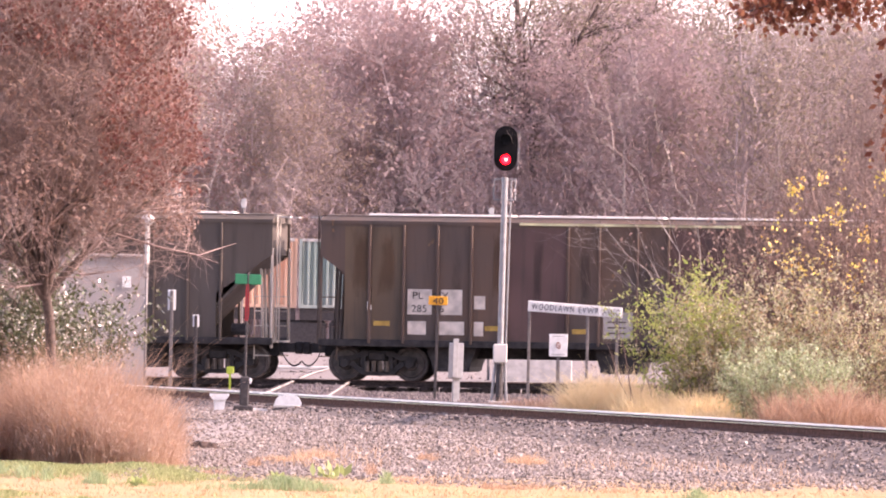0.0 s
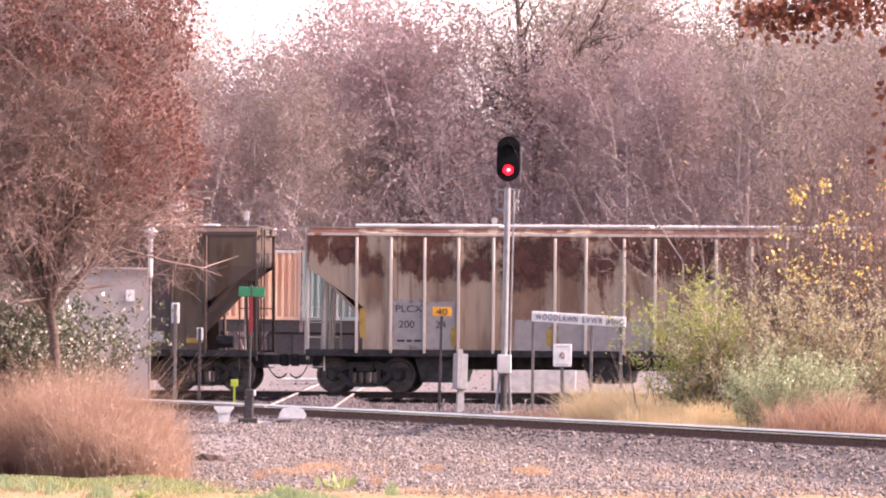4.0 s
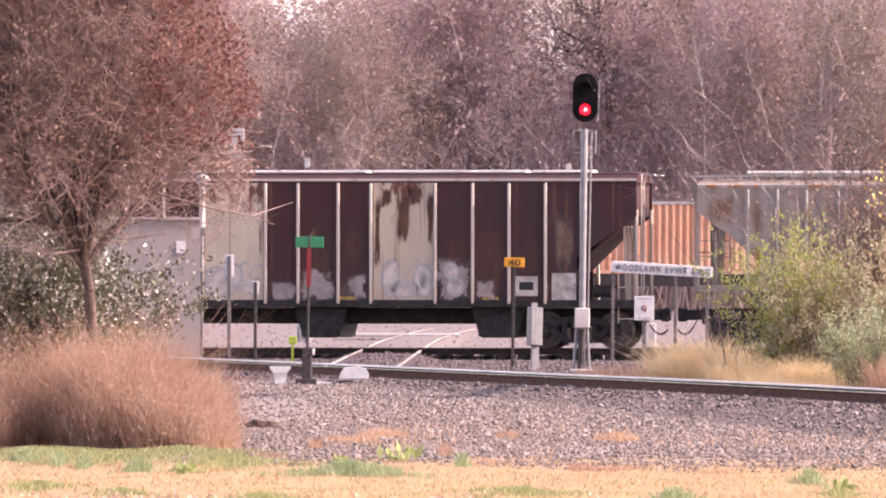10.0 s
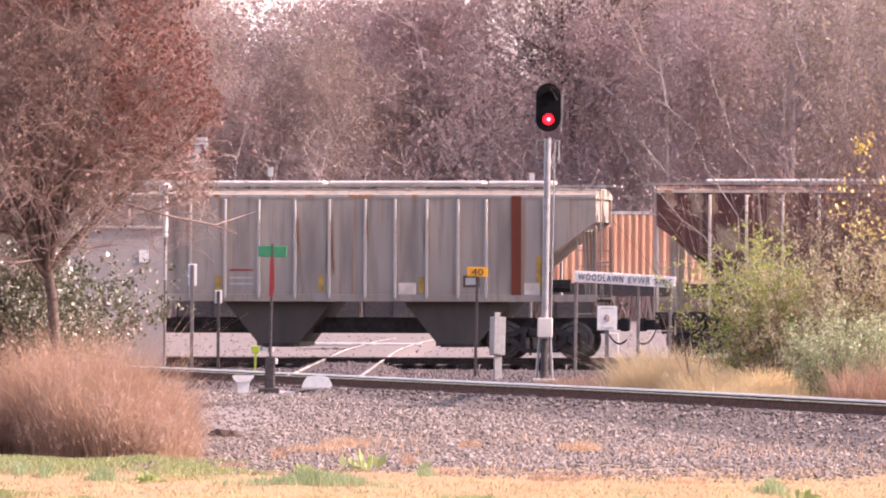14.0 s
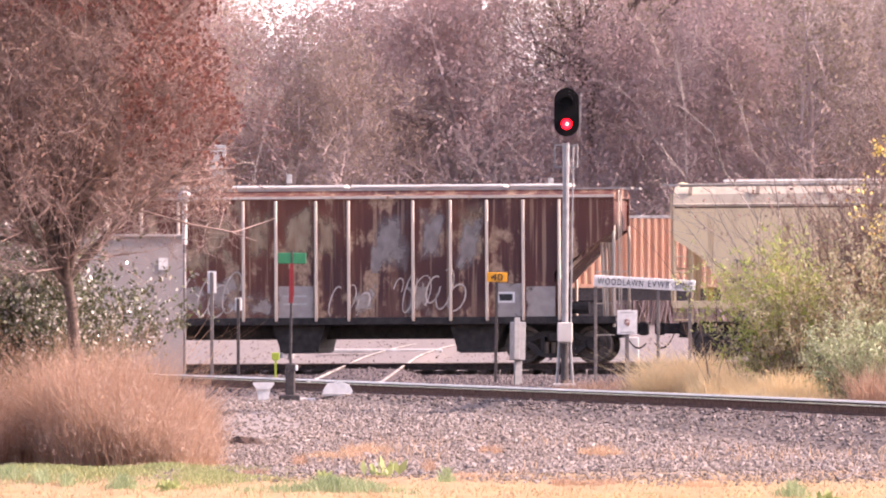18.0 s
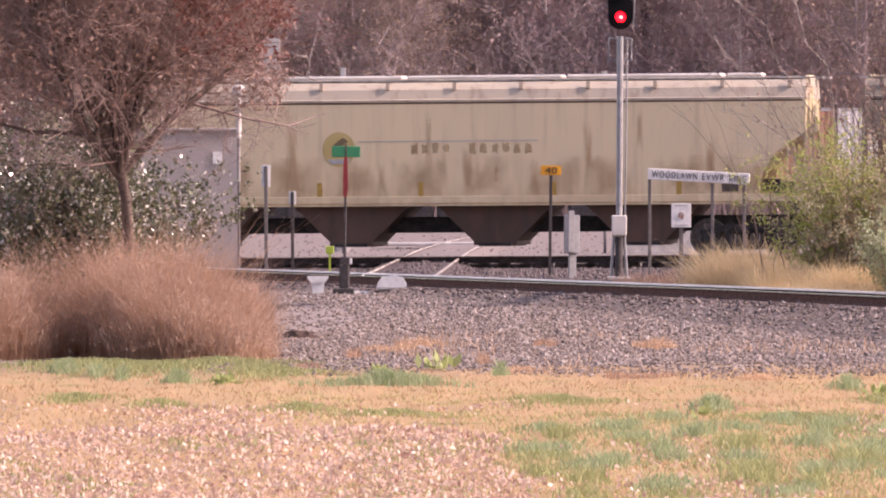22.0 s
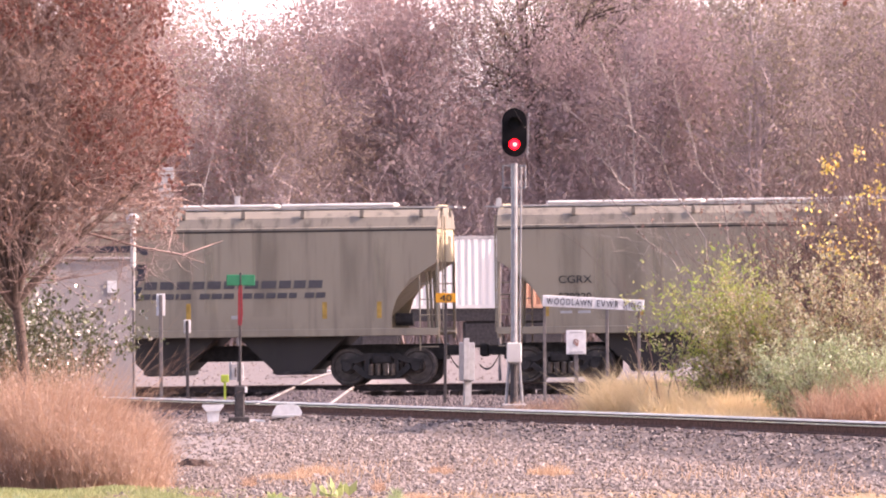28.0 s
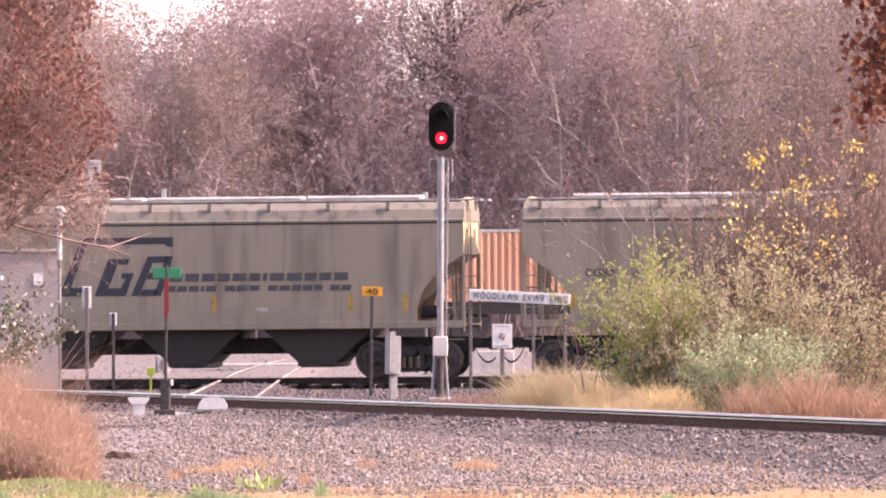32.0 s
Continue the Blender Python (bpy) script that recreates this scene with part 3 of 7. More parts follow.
def build_signs():
    post_sign("speed_sign", "small orange board with black figures on a dark post", 1.22, 234.0, 2.47, 0.47, 0.22, ORANGE_SIGN, POST_DARK, 0.035, "40", 0.21, LETTER_BLACK, lean=0.9)
    # switch stand
    y, x = 203.0, -3.05
    s = thing("switch_stand", "tall dark switch stand with a green target and red blade", "switch stand", pose(x, y, float(ground_z(x, y)), 0, 0.8, 0))
    part("rod", (rod(bmesh.new(), (0, 0, 0.4), (0.0, 0, 3.0), 0.027, 8), POST_DARK), s)
    part("target", (boxm(-0.285, 0.285, -0.02, 0.01, 2.74, 2.96, 0.01), GREEN_SIGN), s, "green rectangular target")
    part("blade", (prism(bmesh.new(), [(-0.05, 1.95), (0.03, 1.95), (0.05, 2.15), (0.03, 2.75), (-0.03, 2.75), (-0.05, 2.6)], -0.025, -0.01), SIGN_RED), s, "red lower blade")
    part("housing", (boxm(-0.1, 0.1, -0.1, 0.1, 0.05, 0.75, 0.03), POST_DARK), s)
    part("lever", (boxm(0.1, 0.15, -0.13, -0.09, 0.60, 0.72, 0.01), WHITE), s)
    part("foot", (boxm(-0.22, 0.2, -0.2, 0.2, -0.03, 0.12, 0.02), POST_DARK), s)
    # white switch motor on a narrow foot
    x, y = -3.58, 203.0
    s = thing("switch_heater", "small white metal housing on a narrow foot", "housing", pose(x, y, float(ground_z(x, y))))
    part("foot", (prism(bmesh.new(), [(-0.1, 0), (0.1, 0), (0.13, 0.24), (-0.13, 0.24)], -0.12, 0.12), WHITE), s)
    part("case", (prism(bmesh.new(), [(-0.14, 0.24), (0.14, 0.24), (0.21, 0.33), (0.21, 0.37), (-0.21, 0.37), (-0.21, 0.33)], -0.17, 0.17), WHITE), s)
    x, y = -3.70, 225.0
    s = thing("marker_post", "short lime-green marker post with a square head", "marker", pose(x, y, float(ground_z(x, y))))
    part("stake", (boxm(-0.025, 0.025, -0.02, 0.02, 0, 0.62), LIME), s)
    part("head", (boxm(-0.09, 0.09, -0.03, 0.03, 0.6, 0.77, 0.015), LIME), s)
    x, y = -2.1, 203.0
    s = thing("white_cover", "low domed white cover lying on the ballast", "cover", pose(x, y, float(ground_z(x, y))))
    out = [(-0.30, 0.0), (-0.28, 0.12), (-0.20, 0.235), (-0.05, 0.25), (0.10, 0.25), (0.22, 0.22), (0.29, 0.11), (0.30, 0.0)]
    part("shell", (prism(bmesh.new(), out, -0.15, 0.2), WHITE), s)
    part("skirt", (boxm(-0.31, 0.31, -0.17, 0.22, -0.02, 0.035, 0.01), LETTER_GREY), s)
    x, y = -2.76, 203.0
    s = thing("white_plank", "short white board flat on the ballast", "board", pose(x, y, float(ground_z(x, y)) + 0.01, 0, 2, 8))
    part("board", (boxm(-0.2, 0.2, -0.1, 0.1, 0, 0.05, 0.01), WHITE), s)
    # station board
    x, y = 4.45, 223.5
    z = float(ground_z(x, y))
    s = thing("crossing_name_board", "long white board lettered in black on three grey posts", "sign", pose(x, y, z))
    bd = part("board", (boxm(-1.12, 1.12, -0.03, 0.0, -0.125, 0.125, 0.01), WHITE), s, m=pose(0, -0.06, 2.30, 0, 3.2, 0))
    for word, xa, xb in (("WOODLAWN", -1.03, -0.03), ("EVWR", 0.08, 0.56), ("XING", 0.66, 1.05)):
        letters(word, 0.205, LETTER_BLACK, bd, xa, -0.036, -0.072, gap=1.28, width=xb - xa)
    for px, hh in ((-1.08, 2.38), (0.3, 2.28), (1.0, 2.23)):
        part("post", (boxm(px - 0.035, px + 0.035, -0.055, 0.0, 0, hh - 0.05, 0.008), POST_GREY), s)
    # warning plate
    ws = post_sign("warning_sign", "square white plate with a small red mark on a grey post", 4.12, 226.5, 1.44, 0.44, 0.54, WHITE, POST_GREY, 0.045)
    bd = [c for c in ws.children if c.name.startswith("board")][0]
    bm = bmesh.new()
    for a, b in ([((-0.06, -0.02), (-0.02, 0.07)), ((-0.02, 0.07), (0.05, 0.03)), ((0.05, 0.03), (0.03, -0.08)), ((0.03, -0.08), (-0.06, -0.02)), ((-0.05, 0.04), (0.05, -0.06))]):
        rod(bm, (a[0], -0.024, a[1]), (b[0], -0.024, b[1]), 0.012, 4)
    part("red_mark", (bm, FADED_RED), bd)
    for z in (-0.22, 0.22):
        part("caption_bar", (boxm(-0.15, 0.15, -0.026, -0.021, z - 0.012, z + 0.012), LETTER_GREY), bd)
    # relay case on a post
    x, y = 1.68, 229.0
    s = thing("relay_case", "narrow grey relay case on a short post", "relay case", pose(x, y, float(ground_z(x, y)), 0, 1.0, 20))
    part("post", (boxm(-0.06, 0.1, -0.05, 0.05, 0, 0.7), GALV), s)
    part("case", (boxm(-0.13, 0.13, -0.18, 0.18, 0.55, 1.42, 0.02), GALV), s)
    part("door", (boxm(-0.16, -0.02, -0.215, -0.18, 0.58, 1.52, 0.01), GALV), s)
    # posts by the hut
    post_sign("mile_post", "tall grey post with a narrow white plate", -5.25, 231.0, 2.35, 0.2, 0.5, WHITE, POST_GREY, 0.04, behind=True)
    post_sign("whistle_post", "short dark post with a small white top plate", -4.66, 231.5, 1.85, 0.16, 0.3, WHITE, POST_DARK, 0.035, behind=True)
    # low things beyond the train
    x, y = -4.72, 308.0
    s = thing("meter_cabinet", "small pale cabinet with a raised back on the far gravel", "cabinet", pose(x, y, float(ground_z(x, y)) - 0.02))
    part("body", (boxm(-0.14, 0.22, -0.15, 0.15, 0, 0.52, 0.02), CONCRETE), s)
    part("back_plate", (boxm(-0.22, -0.14, 0.05, 0.12, 0, 0.72, 0.01), LETTER_GREY), s)
    for lx in (-0.04, 0.10):
        part("slot", (boxm(lx, lx + 0.05, -0.158, -0.15, 0.12, 0.4), STEEL), s)
    s = thing("concrete_block", "pale concrete foundation block beyond the line", "block", pose(4.6, 300.0, float(ground_z(4.6, 300)) - 0.03))
    part("block", (boxm(-1.0, 1.2, -0.6, 0.6, 0, 0.72, 0.03), CONCRETE), s)
    s = thing("concrete_slab", "low pale concrete slab beyond the line", "slab", pose(-1.7, 318.0, float(ground_z(-1.7, 318)) - 0.03))
    part("slab", (boxm(-2.0, 1.7, -1.5, 1.5, 0, 0.10, 0.02), CONCRETE), s)


def container(x, y, length, material, label, rz, group, deep=0.12):
    c = thing("shipping_container", label, "container", pose(x, y, 0.32, 0, 0, rz), group)
    h0, h1 = 1.55, 4.42
    n_r = int(length / 0.28)
    pts = []
    for i in range(n_r):
        a = -length / 2 + 0.1 + i * (length - 0.2) / n_r
        w = (length - 0.2) / n_r
        pts += [(a, -1.22), (a + w * 0.2, -1.22 + deep), (a + w * 0.5, -1.22 + deep), (a + w * 0.7, -1.22)]
    pts.append((length / 2 - 0.1, -1.22))
    verts = [(px, py, z) for z in (h0 + 0.15, h1 - 0.12) for px, py in pts]
    k = len(pts)
    faces = [(i, i + 1, k + i + 1, k + i) for i in range(k - 1)]
    part("corrugated_side", mesh("corrugated_side", verts, faces, material), c)
    bm = bmesh.new()
    box(bm, -length / 2, length / 2, -1.22, 1.22, h0, h0 + 0.15)
    box(bm, -length / 2, length / 2, -1.05, 1.22, h0 + 0.15, h1 - 0.12)
    part("shell", (bm, material), c)
    part("top_rail", (boxm(-length / 2, length / 2, -1.23, 1.22, h1 - 0.12, h1, 0.01), ROOFTOP), c, "pale top rail")
    for sx in (-1, 1):
        part("corner_post", (boxm(sx * length / 2 - 0.06, sx * length / 2 + 0.06, -1.24, -1.1, h0, h1), material), c)
    part("chassis", (boxm(-length / 2, length / 2, -1.1, 1.1, 1.05, 1.55), POST_DARK), c)
    for sx in (-1, 1):
        part("bogie", (boxm(sx * length * 0.38 - 0.8, sx * length * 0.38 + 0.8, -1.0, 1.0, 0.0, 1.05, 0.1), POST_DARK), c)


def build_containers():
    rust = car_paint("orange_container", (0.70, 0.38, 0.25), amount=0.06, dirt=0.15, fade=(0.76, 0.48, 0.34))
    teal = car_paint("pale_teal_container", (0.26, 0.33, 0.30), amount=0.1, dirt=0.2, fade=(0.36, 0.38, 0.36))
    white = car_paint("white_container", (0.78, 0.74, 0.70), amount=0.02, dirt=0.1, fade=(0.82, 0.78, 0.74))
    g = "parked containers"
    for x, ln, m, lab in ((-11.3, 6.1, teal, "pale grey-green corrugated shipping container on a flat wagon"), (-5.95, 4.3, rust, "orange corrugated shipping container on a flat wagon"), (-2.45, 2.3, teal, "short grey-green corrugated container on a flat wagon"),
                          (1.6, 5.4, white, "white corrugated shipping container on a flat wagon"), (9.2, 8.3, rust, "orange corrugated shipping container on a flat wagon"), (17.6, 8.0, white, "white corrugated shipping container on a flat wagon")):
        container(x, 404.0 - 0.02 * x, ln, m, lab, 0, g, 0.02 if m is white else 0.12)


build_hut()
build_signal()
build_signs()
build_containers()


def lot_posts():
    """Slim posts with a small box on top, behind the train's line."""
    for x, top in ((-4.53, 5.27), (3.2, 5.15)):
        y = 300.0
        z = float(ground_z(x, y))
        p = thing("lot_post", "slim pale grey post with a small box on top", "post", pose(x, y, z), "posts behind the train")
        part("pole", (rod(bmesh.new(), (0, 0, 0), (0, 0, top - z - 0.25), 0.045, 8), POST_GREY), p)
        part("box", (boxm(-0.08, 0.08, -0.06, 0.06, top - z - 0.28, top - z, 0.01), LETTER_GREY), p)


lot_posts()


# ---- the train ----
SHARED = {}


def shared(key, maker, material):
    """One mesh for all alike parts."""
    if key not in SHARED:
        bm = maker(bmesh.new())
        me = bpy.data.meshes.new(key if isinstance(key, str) else key[0])
        bm.to_mesh(me)
        bm.free()
        me.materials.append(material)
        SHARED[key] = me
    return SHARED[key]


def wheelset_mesh():
    bm = bmesh.new()
    rod(bm, (0, -1.02, 0), (0, 1.02, 0), 0.075, 10)
    for sy in (-1, 1):
        prof = [(0.0, 0.13), (0.16, 0.12), (0.19, 0.05), (0.36, 0.04), (0.39, 0.075), (0.457, 0.07), (0.463, -0.035), (0.49, -0.045), (0.49, -0.07), (0.37, -0.07), (0.36, -0.02), (0.19, -0.02), (0.16, -0.06), (0.0, -0.06)]
        k = 28
        rings = []
        for r, h in prof:
            rings.append([bm.verts.new((r * math.cos(2 * math.pi * i / k), sy * (0.75 + h), r * math.sin(2 * math.pi * i / k))) for i in range(k)] if r else None)
        for a, b in zip(rings, rings[1:]):
            if a and b:
                for i in range(k):
                    bm.faces.new((a[i], a[(i + 1) % k], b[(i + 1) % k], b[i]))
        bm.faces.new(rings[1])
        bm.faces.new(rings[-2])
    bmesh.ops.recalc_face_normals(bm, faces=bm.faces)
    return bm


def side_frame(bm):
    """A cast truck side: an arched top member, a tension member below it, two columns and two axle boxes."""
    top = [(-1.06, 0.54), (-1.06, 0.64), (-0.66, 0.68), (-0.40, 0.80), (0.40, 0.80), (0.66, 0.68), (1.06, 0.64), (1.06, 0.54), (0.62, 0.55), (0.36, 0.66), (-0.36, 0.66), (-0.62, 0.55)]
    low = [(-0.76, 0.42), (-0.68, 0.54), (-0.40, 0.31), (-0.24, 0.27), (0.24, 0.27), (0.40, 0.31), (0.68, 0.54), (0.76, 0.42), (0.46, 0.18), (0.26, 0.13), (-0.26, 0.13), (-0.46, 0.18)]
    prism(bm, top, -0.07, 0.07)
    prism(bm, low, -0.065, 0.065)
    for x in (-0.37, 0.37):
        box(bm, x - 0.055, x + 0.055, -0.06, 0.06, 0.28, 0.70)
    for x in (-0.89, 0.89):
        box(bm, x - 0.15, x + 0.15, -0.08, 0.08, 0.36, 0.62, 0.03)
        rod(bm, (x, -0.17, 0.457), (x, 0.1, 0.457), 0.11, 10)
    return bm


def spring(bm):
    return rod(bm, (0, -0.085, 0.24), (0, -0.085, 0.52), 0.07, 8)


def add_truck(car, x):
    tr = part("truck", (boxm(-0.25, 0.25, -1.14, 1.14, 0.53, 0.78, 0.04), BLACK), car, "black two-axle truck", pose(x, 0, 0))
    for sy in (-1, 1):
        part("side_frame", shared("side_frame", side_frame, BLACK), tr, m=pose(0, sy * 1.02, 0, 0, 0, 0 if sy < 0 else 180))
        for i in range(4):
            part("spring", shared("spring", spring, STEEL), tr, m=pose(-0.27 + i * 0.18, sy * 1.02, 0, 0, 0, 0 if sy < 0 else 180))
    sets = []
    for dx in (-0.89, 0.89):
        w = part("wheelset", shared("wheelset", lambda bm: wheelset_mesh(), WHEEL), car, "dark steel wheels on an axle", pose(x + dx, 0, 0.462))
        sets.append((w, x + dx))
    return sets


def end_gear(car, L, sgn, zs, ze, style, material):
    """Ladder, posts, platform, rails, coupler and hose at one end."""
    X = sgn * L / 2
    part("platform", (boxm(min(X, X - sgn * 1.5), max(X, X - sgn * 1.5), -1.45, 1.45, zs + 0.0, zs + 0.06, 0.01), material), car)
    for sy in (-1, 1):
        bm = bmesh.new()
        rod(bm, (X - sgn * 0.04, sy * 1.45, zs - 0.15), (X - sgn * 0.04, sy * 1.45, ze - 0.9 if style == "smooth" else ze - 0.75), 0.045, 6)
        part("corner_post", (bm, material), car)
        bm = bmesh.new()
        rod(bm, (X - sgn * 0.5, sy * 1.47, zs - 0.45), (X - sgn * 0.5, sy * 1.47, zs + 1.5), 0.022, 5)
        part("grab_post", (bm, material), car)
        for dz in (0.0, 0.4, 0.8, 1.2, 1.6):
            part("rung", shared(("rung", material.name), lambda b: rod(b, (-0.24, 0, 0), (0.24, 0, 0), 0.017, 5), material), car, m=pose(X - sgn * 0.27, sy * 1.48, zs - 0.35 + dz))
    # end ladder up to the roof
    lad = part("end_ladder", (rod(bmesh.new(), (X + sgn * 0.06, -1.25, zs), (X + sgn * 0.06, -1.25, ze + 0.15), 0.022, 5), material), car)
    part("stile", (rod(bmesh.new(), (X + sgn * 0.06, -0.8, zs), (X + sgn * 0.06, -0.8, ze + 0.15), 0.022, 5), material), lad)
    for i in range(8):
        part("rung", shared(("ladder_rung", material.name), lambda b: rod(b, (0, -1.25, 0), (0, -0.8, 0), 0.014, 5), material), lad, m=pose(X + sgn * 0.06, 0, zs + 0.3 + i * 0.38))
    # upright ribs carrying the slope sheet
    for y in (-0.95, -0.35, 0.35, 0.95):
        part("end_strut", (rod(bmesh.new(), (X - sgn * 0.35, y, zs + 0.05), (X - sgn * 0.42, y, zs + 2.0), 0.04, 5), material), car)
    part("brake_rail", (rod(bmesh.new(), (X - sgn * 0.06, -1.4, zs + 0.95), (X - sgn * 0.06, 1.4, zs + 0.95), 0.022, 5), material), car)
    bm = bmesh.new()
    xa = sorted((X - sgn * 0.9, X + sgn * 0.42))
    box(bm, xa[0], xa[1], -0.16, 0.16, 0.72, 0.98, 0.02)
    box(bm, *sorted((X + sgn * 0.40, X + sgn * 0.64)), -0.2, 0.2, 0.68, 1.02, 0.05)
    part("coupler", (bm, BLACK), car, "black knuckle coupler")
    # brake hose in a sagging loop
    pts = [(X + sgn * (0.1 + 0.52 * t), -0.45 + 0.1 * t, 0.78 - 0.42 * math.sin(math.pi * min(1, t * 0.75 + 0.02)) ** 0.8) for t in np.linspace(0, 1, 7)]
    hose, k = [], 6
    for p in pts:
        hose += [(p[0], p[1] + 0.028 * math.cos(a), p[2] + 0.028 * math.sin(a)) for a in np.linspace(0, 2 * math.pi, k + 1)[:-1]]
    rings = [(i * k + j, i * k + (j + 1) % k, (i + 1) * k + (j + 1) % k, (i + 1) * k + j) for i in range(len(pts) - 1) for j in range(k)]
    part("brake_hose", mesh("brake_hose", hose, rings, SIGNAL_BLACK), car, "sagging black brake hose")


def hopper(label, L, zs, ze, zt, style, paint, rib_x=(), rib_mat=None, chutes=((0, 1.0, 0.8),), cut=None, roof_mat=None, end_mat=None, sill_mat=None, chute_top=None, chute_mat=None, hatch_gap=4.1, gear_mat=None, eave=None, truck_in=1.55):
    car = thing("hopper_car", label, "freight car", group="cars of the passing train")
    h = L / 2
    cut = cut or [(0.03, 3.35), (1.55, 2.3), (1.55, zs)]
    W = 1.52
    # sides: one sheet each with both lower ends cut away
    left = [(-h + dx, z) for dx, z in cut]
    right = [(h - dx, z) for dx, z in cut][::-1]
    top = ze if style == "ribbed" else 3.98
    outline = [(-h + 0.03, top), *left, *right, (h - 0.03, top)]
    for sy in (-1, 1):
        part("side_sheet", (prism(bmesh.new(), outline, sy * W - 0.03, sy * W + 0.03), paint), car)
    # closed inside: slope sheets, ends, floor
    zc = cut[0][1]
    cx = cut[-1][0]
    for sx in (-1, 1):
        e = sx * (h - 0.15)
        sl = [(e, zc + 0.1), (e, zc), (sx * (h - cx - 0.9), zs), (sx * (h - cx - 0.9) - sx * 0.15, zs)]
        part("slope_sheet", (prism(bmesh.new(), sl, -W + 0.035, W - 0.035), paint), car)
        bm = bmesh.new()
        if style == "ribbed":
            box(bm, *sorted((e - sx * 0.02, e + sx * 0.05)), -W + 0.035, W - 0.035, zc, ze + 0.03)
        else:
            ring = [(-1.46, zc), (1.46, zc), (1.50, 3.6), (1.49, 3.95), (1.36, 4.25), (1.05, 4.46), (0.5, 4.55), (-0.5, 4.55), (-1.05, 4.46), (-1.36, 4.25), (-1.49, 3.95), (-1.50, 3.6)]
            a = [bm.verts.new((e + sx * 0.02, y, z)) for y, z in ring]
            b = [bm.verts.new((e + sx * 0.10, y * 0.97, z)) for y, z in ring]
            bm.faces.new(a)
            bm.faces.new(b[::-1])
            for i in range(len(ring)):
                bm.faces.new((a[i], b[i], b[(i + 1) % len(ring)], a[(i + 1) % len(ring)]))
            bmesh.ops.recalc_face_normals(bm, faces=bm.faces)
        part("end_sheet", (bm, end_mat or paint), car)
    # roof
    if style == "ribbed":
        prof = [(-W - 0.06, ze - 0.07), (-W - 0.06, ze + 0.03), (-0.9, ze + 0.17), (0, ze + 0.2), (0.9, ze + 0.17), (W + 0.06, ze + 0.03), (W + 0.06, ze - 0.07)]
    else:
        prof = [(-W - 0.05, 3.94), (-W - 0.05, 3.99), (-1.50, 4.01), (-1.40, 4.25), (-1.12, 4.42), (-0.6, 4.52), (0.6, 4.52), (1.12, 4.42), (1.40, 4.25), (1.50, 4.01), (W + 0.05, 3.99), (W + 0.05, 3.94)]
    bm = bmesh.new()
    a = [bm.verts.new((-h + 0.02, y, z)) for y, z in prof]
    b = [bm.verts.new((h - 0.02, y, z)) for y, z in prof]
    bm.faces.new(a)
    bm.faces.new(b[::-1])
    for i in range(len(prof)):
        bm.faces.new((a[i], b[i], b[(i + 1) % len(prof)], a[(i + 1) % len(prof)]))
    bmesh.ops.recalc_face_normals(bm, faces=bm.faces)
    part("roof", (bm, roof_mat or paint), car)
    # hatches in a row along the middle, and walkways beside them
    x = -h + 1.15
    while x < h - 1.3:
        x2 = min(x + hatch_gap, h - 1.15)
        part("roof_hatch", (boxm(x, x2 - 0.12, -0.42, 0.42, zt - 0.10, zt, 0.035), HATCH), car, "long pale roof hatch")
        x = x2
    for sy in (-1, 1):
        part("roof_walk", (boxm(-h - 0.35, h + 0.35, sy * 0.78 - 0.25, sy * 0.78 + 0.25, zt - 0.15, zt - 0.115), ROOFTOP), car, "galvanised roof walk")
        n_b = 12
        for i in range(n_b):
            bx = -h + 0.45 + i * (L - 0.9) / (n_b - 1)
            part("bracket", shared(("bracket", (roof_mat or paint).name), lambda b: box(b, -0.05, 0.05, -0.03, 0.03, -0.20, 0.0), roof_mat or paint), car, m=pose(bx, sy * 1.0, zt - 0.15) if style == "ribbed" else pose(bx, sy * 1.36, 4.43, 20 * sy, 0, 0))
        if style == "ribbed":
            part("roof_rail", (boxm(-h + 0.05, h - 0.05, sy * 1.25 - 0.03, sy * 1.25 + 0.03, ze + 0.13, ze + 0.17), roof_mat or paint), car)
    # ribs
    for rx in rib_x:
        for sy in (-1, 1):
            part("rib", shared(("rib", zs, ze, rib_mat.name), lambda b: box(b, -0.036, 0.036, -0.06, 0.06, zs + 0.03, ze - 0.08, 0.015), rib_mat), car, m=pose(rx, sy * (W + 0.07), 0))
    # a thin dark strip stands in for the shadow line at the roof seam
    if style == "smooth":
        for sy in (-1, 1):
            part("eave_seam_shade", (boxm(-h + 0.06, h - 0.06, *sorted((sy * (W + 0.031), sy * (W + 0.042))), 3.89, 3.93), chute_mat or STEEL), car, "dark strip painting the seam's shadow line under the roof edge")
    if eave:
        for sy in (-1, 1):
            part("eave_strip", (boxm(-h + 0.03, h - 0.03, *sorted((sy * (W + 0.062), sy * (W + 0.075))), ze - 0.03, ze + 0.035), eave), car)
    # sills
    for sy in (-1, 1):
        part("side_sill", (boxm(-h, h, sy * W - 0.07, sy * W + 0.07, zs - 0.06, zs + 0.13, 0.015), sill_mat or paint), car)
    part("centre_sill", (boxm(-h, h, -0.33, 0.33, 0.62, 1.02, 0.02), BLACK), car)
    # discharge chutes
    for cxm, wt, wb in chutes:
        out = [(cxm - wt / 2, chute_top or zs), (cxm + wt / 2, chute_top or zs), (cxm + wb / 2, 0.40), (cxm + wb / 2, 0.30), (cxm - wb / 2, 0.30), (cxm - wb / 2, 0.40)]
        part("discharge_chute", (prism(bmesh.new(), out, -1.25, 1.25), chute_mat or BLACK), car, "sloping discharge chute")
        part("chute_gate", (boxm(cxm - 0.42, cxm + 0.42, -1.32, 1.32, 0.27, 0.36, 0.01), BLACK), car)
    sets = []
